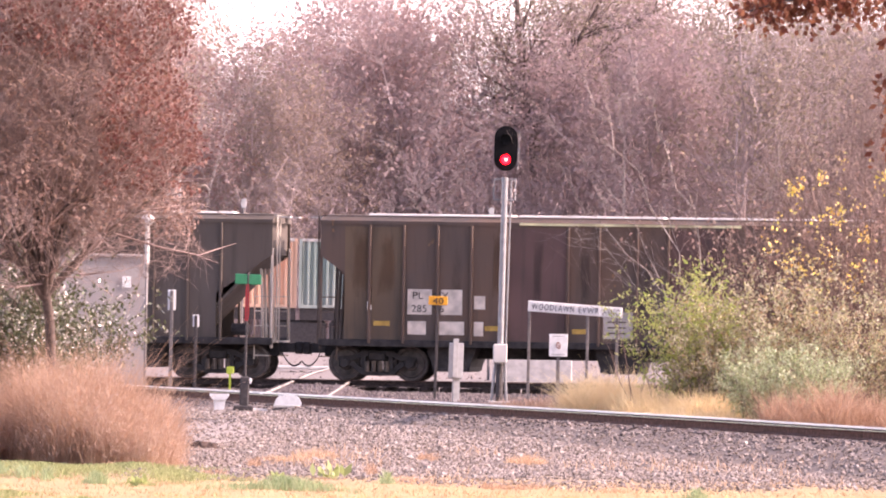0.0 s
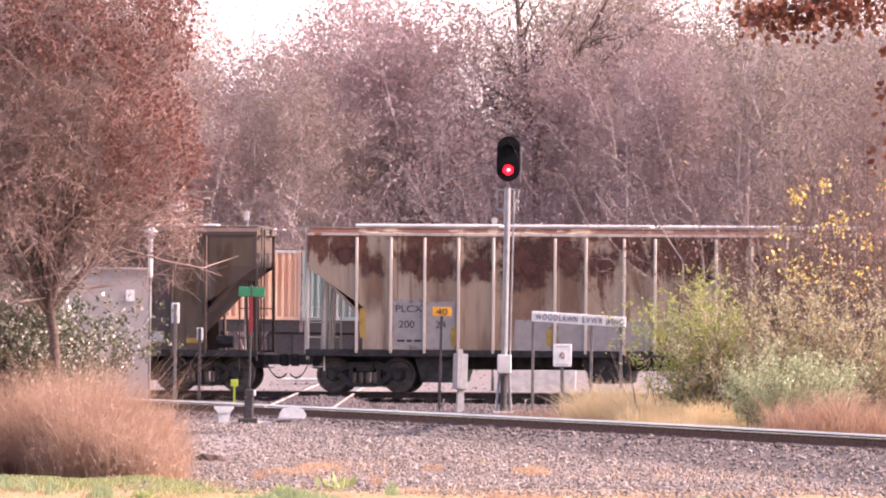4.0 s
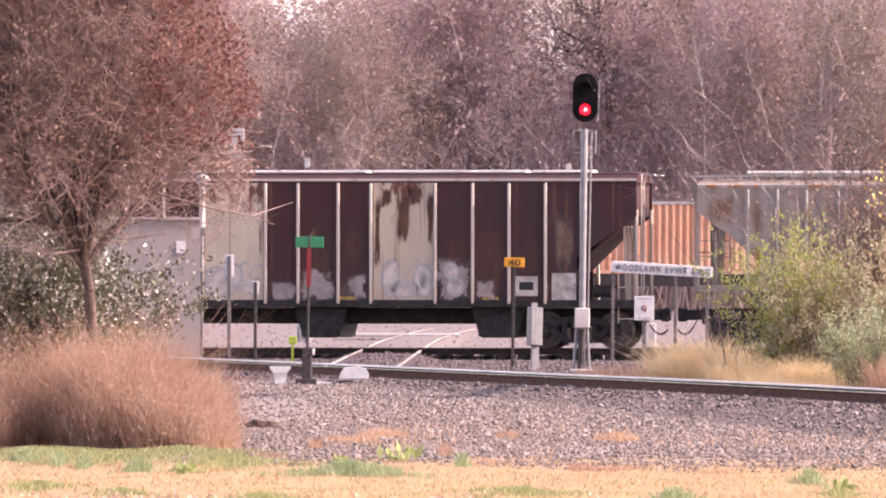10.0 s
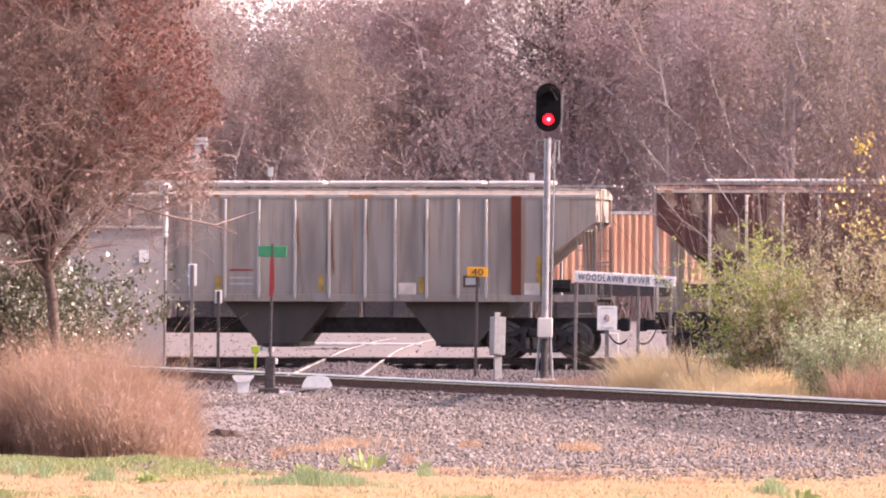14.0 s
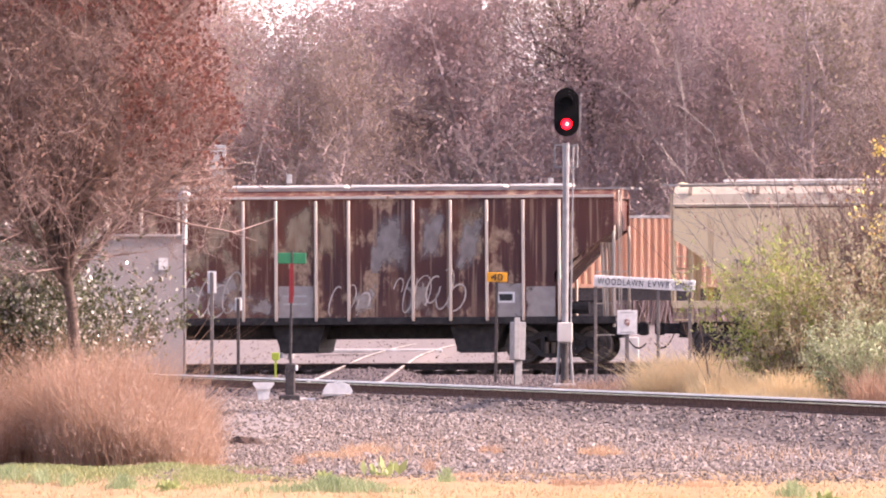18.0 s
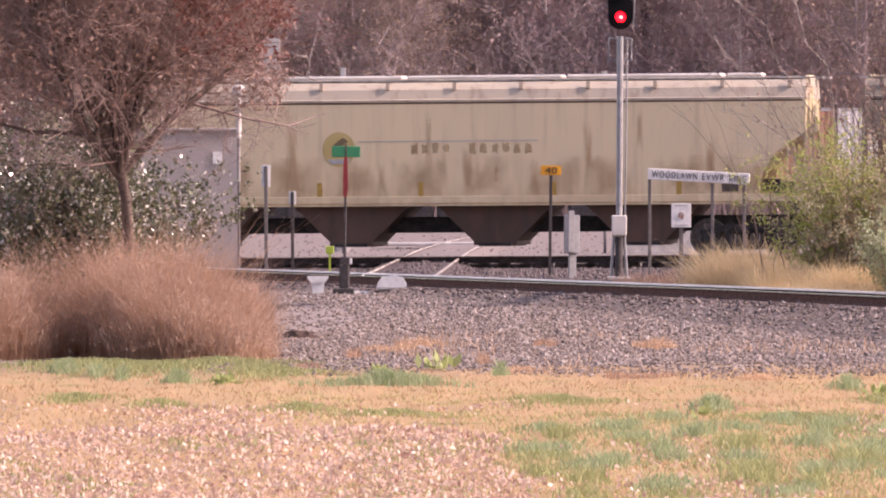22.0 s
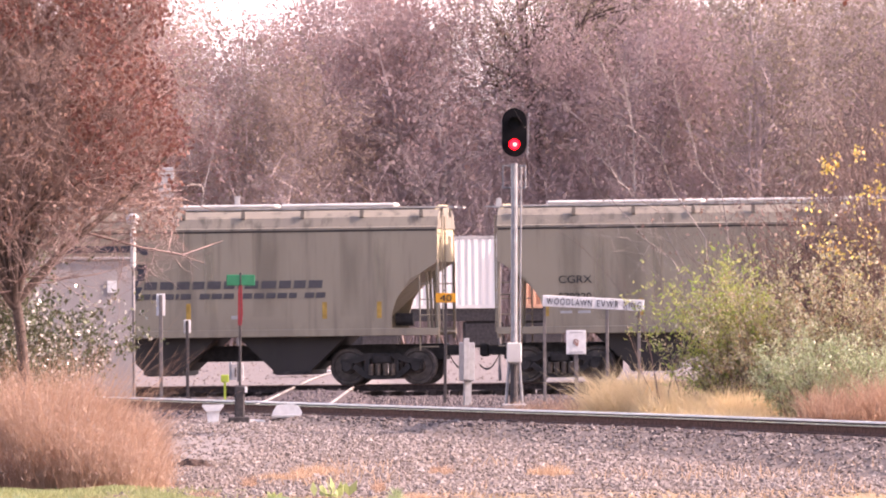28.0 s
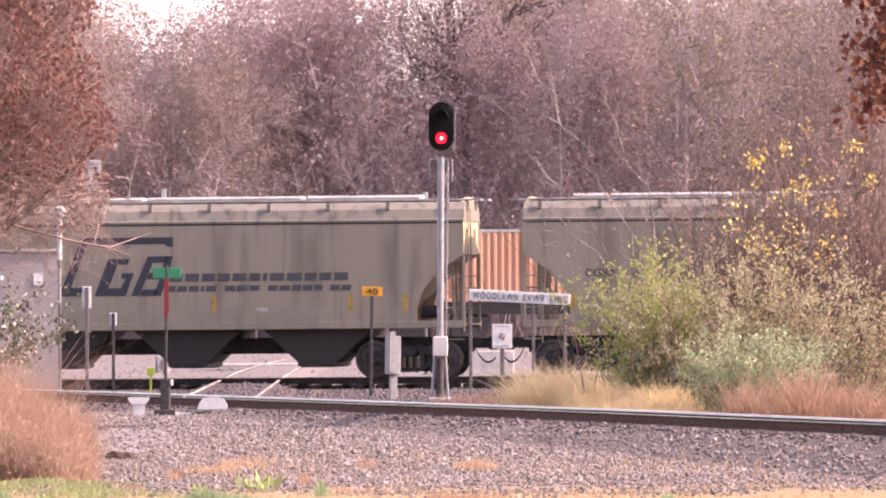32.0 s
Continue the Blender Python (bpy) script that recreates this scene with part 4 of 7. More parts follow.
    for sx in (-1, 1):
        end_gear(car, L, sx, zs, ze, style, gear_mat or sill_mat or paint)
        sets += add_truck(car, sx * (h - truck_in))
    part("brake_cylinder", (rod(bmesh.new(), (h - 1.2, -0.9, zs + 0.35), (h - 0.75, -0.9, zs + 0.35), 0.16, 10), BLACK), car)
    return car, sets


LAYERS = {}


def decal(car, name, x, z, w, h, material, y=-1.561, label=""):
    """A thin patch on the side; patches that overlap lie in thin layers over one another."""
    layer = LAYERS.get(car.name, 0)
    y -= 0.0008 * (layer % 3)
    LAYERS[car.name] = layer + 1
    bm = boxm(x - w / 2, x + w / 2, y, y + 0.006, z - h / 2, z + h / 2)
    bmesh.ops.delete(bm, geom=[f for f in bm.faces if f.calc_center_median().y > y + 0.005], context="FACES")      # the side that lies on the car
    part(name, (bm, material), car, label)


def mark(car, text, x, z, size, material, y=-1.566, stretch=1.0):
    """Stencilled lettering that begins at x, its foot at z."""
    letters(text, size, material, car, x, y, z, stretch)


def bars(car, x, z, widths, h, material, y=-1.566, gap=0.05, slant=0.0, name="writing_bar"):
    """A row of plain bars for writing."""
    for w in widths:
        if w > 0:
            part(name, (prism(bmesh.new(), [(x, z), (x + w, z), (x + w + slant, z + h), (x + slant, z + h)], y, y + 0.006), material), car)
        x += abs(w) + gap


RIBS14 = [-6.76, -5.83, -4.91, -3.99, -3.04, -1.37, -0.53, 0.50, 1.34, 2.99, 3.95, 4.88, 5.81, 6.73]
RIBS18 = [-6.88, -6.13, -5.39, -4.59, -3.80, -3.00, -2.21, -1.32, -0.45, 0.48, 1.36, 2.28, 3.05, 3.86, 4.66, 5.38, 6.87]


def cage_panels(car, material, cells, z0, z1, label=""):
    """Repainted or bare panels between ribs."""
    for a, b in cells:
        part("panel", (boxm(a + 0.06, b - 0.06, -1.556, -1.55, z0, z1), material), car, label)


def graffiti(car, x, z, w, h, material, seed, lines=7):
    """Loose pale strokes and loops of spray paint, as thin flat bands."""
    rng = random.Random(seed)
    for k in range(lines):
        cx, cz = x + (k + 0.5) / lines * w, z + h * rng.uniform(0.35, 0.65)
        rx, rz = w / lines * rng.uniform(0.35, 0.8), h * rng.uniform(0.25, 0.5)
        a0, a1 = rng.uniform(0, 6), rng.uniform(3.0, 5.8)
        t_w = rng.uniform(0.025, 0.05)
        ang = [a0 + a1 * i / 14 for i in range(15)]
        outer = [(cx + rx * math.cos(a) + 0.25 * rz * math.sin(a), cz + rz * math.sin(a)) for a in ang]
        inner = [(cx + (rx - t_w) * math.cos(a) + 0.25 * rz * math.sin(a), cz + (rz - t_w) * math.sin(a)) for a in ang]
        verts = [(px, -1.560, pz) for px, pz in outer] + [(px, -1.560, pz) for px, pz in inner]
        faces = [(i, i + 1, 15 + i + 1, 15 + i) for i in range(14)]
        part("spray_stroke", mesh("spray_stroke", verts, faces, material), car)


def blob(car, x, z, rx, rz, fill, line):
    """A rounded sprayed shape with an outline."""
    ring = [(math.cos(a), math.sin(a)) for a in np.linspace(0, 2 * math.pi, 21)[:-1]]
    part("spray_shape", (prism(bmesh.new(), [(x + rx * a, z + rz * b) for a, b in ring], -1.566, -1.561), fill), car)
    k = len(ring)
    verts = [(x + rx * a, -1.569, z + rz * b) for a, b in ring] + [(x + (rx - 0.05) * a, -1.569, z + (rz - 0.05) * b) for a, b in ring]
    part("spray_outline", mesh("spray_outline", verts, [(i, (i + 1) % k, k + (i + 1) % k, k + i) for i in range(k)], line), car)


SET_OF = []


def build_train():
    # middle of each car along the line at the start, and its length over the end sills
    start = [-11.03, 6.52, 24.14, 41.81, 59.65, 77.49, 96.96, 117.10, 136.23, 155.35]
    lens = [16.3, 16.29, 16.3, 16.32, 16.4, 16.3, 19.72, 17.66, 17.66, 17.66]
    dark = car_paint("dark_olive_paint", (0.105, 0.08, 0.065), (0.12, 0.06, 0.03), 0.05, dirt=0.5, fade=(0.13, 0.105, 0.09))
    brown = car_paint("dark_brown_paint", (0.145, 0.092, 0.068), (0.19, 0.105, 0.055), 0.12, dirt=0.5, fade=(0.105, 0.082, 0.072))
    tan = car_paint("rusted_tan_paint", (0.42, 0.295, 0.205), (0.125, 0.055, 0.036), 0.21, dirt=0.8, upper=0.36, fade=(0.48, 0.365, 0.27), grime=(0.20, 0.11, 0.07), runs=0.15, foot_amount=0.6)
    maroon = car_paint("maroon_paint", (0.085, 0.036, 0.034), (0.15, 0.07, 0.042), 0.15, dirt=0.6, fade=(0.075, 0.04, 0.042), runs=0.1)
    grey = car_paint("grey_paint", (0.46, 0.385, 0.32), (0.26, 0.12, 0.06), 0.03, dirt=0.75, fade=(0.36, 0.31, 0.27), grime=(0.20, 0.165, 0.14), runs=0.14, foot_top=2.2)
    redrust = car_paint("red_rust_paint", (0.17, 0.062, 0.045), (0.27, 0.18, 0.125), 0.33, dirt=0.7, fade=(0.085, 0.042, 0.042), grime=(0.26, 0.14, 0.10), runs=0.3)
    cream = car_paint("cream_paint", (0.85, 0.68, 0.43), (0.34, 0.19, 0.10), 0.10, dirt=0.4, fade=(0.79, 0.635, 0.42), grime=(0.50, 0.36, 0.22), runs=0.0, foot_top=2.2, foot_amount=0.5)
    taupe = car_paint("taupe_paint", (0.38, 0.325, 0.24), (0.16, 0.12, 0.09), 0.0, dirt=0.75, fade=(0.345, 0.293, 0.22), grime=(0.22, 0.185, 0.145), foot_top=2.1, foot_amount=0.5)
    taupe_roof = car_paint("taupe_roof_paint", (0.30, 0.26, 0.205), amount=0.0, dirt=0.6, fade=(0.26, 0.225, 0.185))
    pale_rib = car_paint("pale_rib_paint", (0.76, 0.66, 0.56), (0.30, 0.14, 0.08), 0.22, dirt=0.3, runs=0.2)
    grey_rib = car_paint("grey_rib_paint", (0.50, 0.47, 0.44), (0.36, 0.14, 0.05), 0.34, dirt=0.3)
    end_cream = car_paint("cream_end_paint", (0.68, 0.57, 0.36), (0.3, 0.18, 0.08), 0.08, dirt=0.3)
    low3 = ((-4.55, 1.4, 1.0), (0, 1.4, 1.0), (4.55, 1.4, 1.0))
    trap3 = ((-4.6, 2.85, 1.1), (0, 2.85, 1.1), (4.6, 2.85, 1.1))
    cut_e = [(0.03, 3.45), (1.5, 2.4), (1.55, 1.9), (1.55, 1.45)]
    cut_s = [(0.03, 3.1), (0.75, 2.65), (1.1, 2.15), (1.22, 1.75), (1.22, 1.3)]
    cars = []

    def add(*a, **k):
        car, sets = hopper(*a, **k)
        cars.append(car)
        SET_OF.append((car, start[len(cars) - 1], sets))
        return car

    # first two: dark cars
    c = add("dark grimy covered hopper with thin ribs and faded plates", lens[0], 0.98, 4.28, 4.52, "ribbed", dark, RIBS14, dark, low3, sill_mat=BLACK, gear_mat=pale_rib)
    decal(c, "white_plate", 4.3, 2.2, 0.42, 0.5, PATCH_GREY)
    decal(c, "white_plate", 3.8, 1.4, 0.5, 0.35, PATCH_GREY)
    c = add("dark brown covered hopper with pale stencilled patches", lens[1], 0.98, 4.28, 4.52, "ribbed", brown, RIBS14, brown, low3, sill_mat=BLACK, gear_mat=brown)
    for x, z, w, hh in ((-5.39, 2.14, 0.66, 0.68), (-4.52, 2.14, 0.58, 0.68), (-5.46, 1.44, 0.5, 0.36), (-4.51, 1.44, 0.68, 0.36), (-3.76, 2.14, 0.3, 0.36), (-3.78, 1.43, 0.26, 0.38), (0.0, 1.58, 0.8, 0.72), (4.45, 1.36, 0.7, 0.34), (5.35, 1.45, 0.48, 0.3)):
        decal(c, "pale_patch", x, z, w, hh, PATCH_GREY if x > -1 else PATCH_WHITE)
    for z in (1.35, 1.5, 1.65, 1.8):
        bars(c, -0.28, z, [0.5 if z < 1.7 else 0.36], 0.04, STEEL)
    decal(c, "plate_mark", 5.35, 1.45, 0.34, 0.18, LETTER_GREY, -1.567)
    warm_b = car_paint("warm_brown_panel", (0.19, 0.13, 0.082), (0.2, 0.1, 0.045), 0.1, dirt=0.6, fade=(0.12, 0.085, 0.06))
    red_b = car_paint("reddish_panel", (0.145, 0.085, 0.076), (0.17, 0.08, 0.045), 0.1, dirt=0.5, fade=(0.09, 0.055, 0.05))
    cage_panels(c, warm_b, [(5.81, 6.73), (-7.5, -6.76), (-6.76, -5.83)], 1.12, 4.15, "panel faded to olive brown")
    decal(c, "slope_panel", 7.4, 3.75, 1.2, 0.75, warm_b, -1.558, "end panel faded to olive brown")
    cage_panels(c, red_b, [(-3.04, -1.37), (1.34, 2.99)], 1.12, 4.15, "reddish-brown panel")
    mark(c, "PL   CX", -5.6, 2.22, 0.27, LETTER_BLACK, stretch=1.15)
    mark(c, "285  96", -5.62, 1.87, 0.27, LETTER_BLACK, stretch=1.1)
    for x, z in ((-6.42, 1.55), (-3.39, 1.45), (-1.02, 1.40), (1.76, 1.41), (3.56, 1.35), (6.43, 1.36)):
        decal(c, "yellow_tab", x, z, 0.44, 0.13, YELLOW)
    # pale yellow strip: sunlight on this stretch of the eave, put into the colour
    part("roof_edge_strip", (boxm(-2.7, 3.3, -1.60, -1.585, 4.235, 4.30), plain("sunlit_yellow_strip", (0.78, 0.62, 0.36), 0.6, 0.0, 0.5, 1.3)), c, "yellow roof edge strip with sunlight put into its colour")
    soot = ragged("soot_streak", (0.05, 0.042, 0.04), (0.075, 0.058, 0.05), 0.6, 1.6, 0.25, 0.45, 0.4)
    for x, w in ((-4.4, 0.5), (-2.2, 0.35), (-0.9, 0.4), (0.8, 0.5), (3.5, 0.45), (5.2, 0.5), (2.2, 0.3)):
        decal(c, "streak", x, 2.75, w, 2.7, soot, -1.5595)
    glow = ragged("rust_streak", (0.19, 0.10, 0.055), (0.14, 0.08, 0.05), 0.6, 1.8, 0.3, 0.45, 0.45)
    for x, w in ((-7.0, 0.6), (-6.3, 0.5), (-3.3, 0.25), (4.9, 0.3), (6.3, 0.5), (7.2, 0.6)):
        decal(c, "rust_streak", x, 3.2, w, 1.9, glow, -1.5605)
    # rusted tan car
    c = add("tan covered hopper with heavy brown rust and pale ribs", lens[2], 1.02, 4.25, 4.55, "ribbed", tan, RIBS14, pale_rib, low3, sill_mat=BLACK, gear_mat=pale_rib, eave=pale_rib)
    bloom = ragged("dark_rust_bloom", (0.105, 0.046, 0.038), (0.16, 0.07, 0.05), 0.68, 2.3, 0.8, 0.4, 0.92)
    wash = ragged("brown_wash", (0.25, 0.135, 0.085), (0.34, 0.20, 0.13), 0.7, 1.6, 0.3, 0.6, 0.7)
    primer = ragged("grey_primer", (0.45, 0.40, 0.375), (0.38, 0.335, 0.31), 1.45, 2.6, 1.0, 0.35, 0.85)
    for x0, x1, z0, z1 in ((-3.04, -1.37, 1.2, 3.4), (1.4, 2.95, 1.2, 3.4), (-1.37, -0.5, 1.5, 4.1), (0.5, 1.34, 1.9, 4.1), (-4.9, -3.99, 1.6, 3.6), (3.0, 3.9, 1.9, 4.1), (4.9, 5.8, 1.6, 3.4), (-6.7, -5.9, 2.0, 4.1), (6.0, 7.9, 2.6, 4.1)):
        decal(c, "brown_wash", (x0 + x1) / 2, (z0 + z1) / 2, x1 - x0 - 0.1, z1 - z0, wash, -1.557)
    for x0, x1, z0, z1 in ((-3.1, -1.35, 2.5, 4.3), (-3.0, -1.6, 2.9, 4.3), (-5.9, -4.9, 3.05, 3.95), (-4.95, -3.95, 2.95, 4.0), (-4.05, -3.0, 2.8, 4.2), (1.3, 3.0, 2.8, 4.3), (1.9, 3.0, 2.95, 4.2), (3.95, 4.8, 3.05, 4.0), (4.85, 5.8, 2.95, 4.0), (5.75, 6.7, 2.9, 4.0), (5.0, 5.7, 2.4, 3.0), (6.65, 7.6, 3.3, 4.1), (-1.4, -0.5, 3.0, 4.1), (-0.55, 0.45, 3.1, 3.95), (-6.75, -5.9, 3.05, 3.8), (0.5, 1.3, 3.2, 4.1), (-7.6, -6.7, 3.3, 4.0)):
        decal(c, "rust_bloom", (x0 + x1) / 2, (z0 + z1) / 2, x1 - x0, z1 - z0, bloom, -1.5595)
    for x0, x1, z0, z1 in ((-5.80, -4.97, 1.16, 2.5), (-4.86, -4.1, 1.16, 2.45), (-2.46, -1.42, 1.1, 1.98), (-1.32, -0.57, 1.1, 1.98), (-0.48, 0.45, 1.1, 1.98), (0.54, 1.24, 1.1, 1.95), (3.04, 3.9, 1.14, 1.74), (4.0, 4.83, 1.14, 1.74), (4.93, 5.76, 1.14, 1.74), (5.86, 6.55, 1.14, 1.74)):
        decal(c, "grey_patch", (x0 + x1) / 2, (z0 + z1) / 2, x1 - x0, z1 - z0, primer, -1.562)
    mark(c, "PLCX", -5.72, 2.16, 0.27, LETTER_BLACK, stretch=1.15)
    mark(c, "200", -5.62, 1.74, 0.27, LETTER_BLACK, stretch=1.1)
    mark(c, "24", -4.62, 1.74, 0.27, LETTER_BLACK, stretch=1.1)
    bars(c, -5.65, 1.36, [0.2, 0.16, 0.2], 0.06, LETTER_BLACK)
    for x, z, hh in ((-6.6, 1.86, 0.8), (-4.12, 1.5, 0.5), (-1.52, 1.5, 0.46), (1.5, 1.5, 0.46), (4.35, 1.5, 0.4), (6.54, 1.78, 0.9)):
        decal(c, "yellow_tab", x, z, 0.15, hh, YELLOW, -1.567)
    decal(c, "plate", 5.34, 1.89, 0.42, 0.3, WHITE, -1.567)
    decal(c, "plate_mark", 5.34, 1.89, 0.3, 0.18, LETTER_BLACK, -1.573)
    # maroon car with white panels
    c = add("maroon covered hopper with white panels and spray paint", lens[3], 1.1, 4.27, 4.53, "ribbed", maroon, RIBS14, pale_rib, low3, sill_mat=BLACK, gear_mat=pale_rib, eave=pale_rib)
    white_p = car_paint("white_panel_paint", (0.76, 0.62, 0.46), (0.16, 0.07, 0.05), 0.10, dirt=0.25, upper=0.3, grime=(0.36, 0.27, 0.2), runs=0.1)
    decal(c, "faded_panel", 6.25, 2.7, 0.86, 2.9, ragged("faded_tan_flake", (0.36, 0.25, 0.18), (0.22, 0.13, 0.10), 0.7, 1.6, 0.4, 0.45, 0.8), -1.5595, "maroon panel faded to tan")
    cage_panels(c, white_p, [(-3.04, -1.37), (1.34, 2.99)], 1.2, 4.2, "dirty white panel")
    drip = ragged("maroon_drip", (0.10, 0.045, 0.038), (0.18, 0.09, 0.06), 0.55, 3.4, 0.22, 0.25, 0.85)
    for x, z, w, hh in ((2.15, 3.4, 0.5, 1.7), (1.75, 3.85, 0.5, 0.8), (2.5, 3.85, 0.6, 0.8), (2.85, 3.1, 0.2, 2.0), (1.5, 2.9, 0.25, 2.4), (-2.75, 3.9, 0.4, 0.7), (-2.2, 4.05, 0.7, 0.4), (-2.98, 2.9, 0.2, 2.4), (-1.5, 2.8, 0.16, 2.2)):
        decal(c, "rust_drip", x, z, w, hh, drip, -1.5605)
    worn = ragged("worn_brown", (0.16, 0.075, 0.05), (0.24, 0.13, 0.09), 0.55, 1.7, 0.4, 0.6, 0.45)
    for x0, x1 in ((-6.7, -5.9), (-5.8, -4.95), (-3.95, -3.1), (-0.5, 0.45), (0.55, 1.3), (3.0, 3.9), (4.0, 4.8), (4.9, 5.8)):
        decal(c, "worn_paint", (x0 + x1) / 2, 2.3, x1 - x0, 2.2, worn, -1.5595)
    decal(c, "slope_flake", -7.25, 2.2, 0.6, 1.9, ragged("cream_flake", (0.66, 0.52, 0.38), (0.5, 0.36, 0.25), 0.9, 2.0, 0.6, 0.2, 0.9), -1.5605)
    cage_panels(c, PATCH_WHITE, [(-5.83, -4.96), (-4.91, -4.0)], 1.25, 2.6, "pale lettered patch")
    spray_p = ragged("sprayed_flake", (0.50, 0.42, 0.39), (0.34, 0.27, 0.25), 0.85, 2.2, 1.0, 0.3, 0.85)
    for x0, x1, z1 in ((-0.5, 0.4, 2.05), (0.58, 1.28, 1.95), (-1.3, -0.6, 1.75), (3.05, 3.9, 2.3), (3.95, 4.6, 1.8)):
        decal(c, "sprayed_patch", (x0 + x1) / 2, (1.18 + z1) / 2, x1 - x0, z1 - 1.18, spray_p, -1.5615)
    mark(c, "PLCX", -5.75, 2.02, 0.26, LETTER_BLACK, -1.566, 1.1)
    mark(c, "7585", -4.75, 2.02, 0.26, LETTER_BLACK, -1.566, 1.1)
    bars(c, -5.7, 1.6, [0.3, 0.28], 0.05, LETTER_GREY, -1.564)
    graffiti(c, -2.9, 1.25, 1.5, 0.95, LETTER_GREY, 3, 4)
    graffiti(c, 1.6, 1.25, 1.35, 1.0, LETTER_GREY, 9, 4)
    graffiti(c, -3.9, 1.2, 0.8, 0.9, SPRAY, 5, 3)
    blob(c, -2.62, 1.68, 0.34, 0.42, PATCH_WHITE, LETTER_GREY)
    blob(c, -2.2, 1.85, 0.25, 0.32, PATCH_WHITE, LETTER_GREY)
    decal(c, "pale_patch", -1.8, 1.62, 0.55, 0.36, PATCH_WHITE, -1.563)
    blob(c, 1.85, 1.78, 0.24, 0.5, PATCH_WHITE, LETTER_GREY)
    blob(c, 2.2, 1.5, 0.42, 0.22, PATCH_WHITE, LETTER_GREY)
    blob(c, 2.68, 1.72, 0.27, 0.44, PATCH_WHITE, LETTER_GREY)
    blob(c, 2.68, 1.72, 0.1, 0.2, PATCH_GREY, LETTER_GREY)
    blob(c, 3.4, 1.95, 0.2, 0.22, SPRAY, LETTER_GREY)
    blob(c, 3.5, 1.55, 0.22, 0.24, SPRAY, LETTER_GREY)
    decal(c, "pale_patch", -3.75, 2.2, 0.36, 0.5, PATCH_WHITE, -1.563)
    decal(c, "pale_patch", -3.55, 1.45, 0.45, 0.28, PATCH_WHITE, -1.563)
    for x in (-6.5, -3.55, 0.75, 4.4):
        decal(c, "yellow_tab", x, 1.25, 0.42, 0.13, YELLOW)
    decal(c, "plate", 5.32, 1.58, 0.58, 0.5, PATCH_WHITE, -1.562)
    decal(c, "plate_mark", 5.32, 1.58, 0.36, 0.2, LETTER_BLACK, -1.567)
    decal(c, "pale_patch", 6.28, 1.55, 0.62, 0.72, SPRAY, -1.5625)
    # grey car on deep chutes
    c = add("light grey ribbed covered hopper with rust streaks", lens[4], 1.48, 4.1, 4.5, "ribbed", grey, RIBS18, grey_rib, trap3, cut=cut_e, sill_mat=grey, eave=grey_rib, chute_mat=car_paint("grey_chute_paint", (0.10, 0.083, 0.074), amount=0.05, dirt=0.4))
    mark(c, "PT   LX", -5.8, 2.6, 0.27, LETTER_BLACK)
    mark(c, "17   941", -5.8, 2.2, 0.27, LETTER_BLACK)
    bars(c, -5.9, 1.9, [0.35, -0.1, 0.35], 0.06, LETTER_GREY)
    bars(c, -1.2, 2.2, [0.6], 0.04, SIGN_RED)
    bars(c, -1.2, 2.0, [0.62], 0.05, LETTER_GREY)
    bars(c, -1.2, 1.85, [0.62], 0.05, LETTER_GREY)
    decal(c, "rust_strip", 6.15, 2.85, 0.25, 2.5, car_paint("rust_strip_paint", (0.23, 0.055, 0.03), amount=0.2), -1.60, "red rust-primed strip")
    for x, z, hh in ((-6.62, 2.23, 0.72), (-3.62, 1.88, 0.4), (-1.5, 1.88, 0.42), (1.15, 1.88, 0.4), (3.72, 1.85, 0.4), (6.72, 2.15, 0.86)):
        decal(c, "yellow_tab", x, z, 0.14, hh, YELLOW)
    for x, w in ((3.36, 0.45), (6.55, 0.4)):
        decal(c, "pale_patch", x, 1.72, w, 0.36, PATCH_WHITE)
    decal(c, "plate", 5.0, 1.94, 0.42, 0.3, STEEL, -1.562)
    decal(c, "plate_mark", 5.0, 1.94, 0.3, 0.18, LETTER_GREY, -1.567)
    run_r = ragged("orange_rust_run", (0.36, 0.15, 0.06), (0.24, 0.11, 0.06), 0.55, 4.5, 0.16, 0.6, 0.6)
    for x, z, hh, w in ((-7.6, 3.5, 0.9, 0.9), (-6.6, 3.3, 1.4, 0.3), (-3.8, 2.9, 1.6, 0.3), (-5.39, 3.4, 0.9, 0.2), (0.5, 3.1, 1.3, 0.2), (1.36, 3.0, 1.8, 0.28), (2.28, 3.4, 0.9, 0.2), (3.86, 3.2, 1.6, 0.26), (6.87, 3.2, 1.5, 0.24)):
        decal(c, "rust_run", x, z, w, hh, run_r, -1.5605)
    soil = ragged("grey_streak", (0.24, 0.20, 0.18), (0.30, 0.26, 0.235), 0.7, 1.6, 0.16, 0.9, 0.35)
    for x, w in ((-4.2, 0.5), (-2.6, 0.4), (-0.9, 0.45), (0.9, 0.5), (1.8, 0.4), (3.4, 0.5), (5.8, 0.5), (-6.0, 0.4)):
        decal(c, "dirt_streak", x, 2.8, w, 2.4, soil, -1.5595)
    # rust-red car
    c = add("rust-red covered hopper with flaking paint and spray paint", lens[5], 1.05, 4.22, 4.55, "ribbed", redrust, RIBS14, pale_rib, low3, sill_mat=BLACK, gear_mat=pale_rib, eave=pale_rib)
    primer5 = ragged("grey_lettered_patch", (0.43, 0.39, 0.37), (0.36, 0.32, 0.30), 1.45, 2.6, 1.0, 0.35, 0.9)
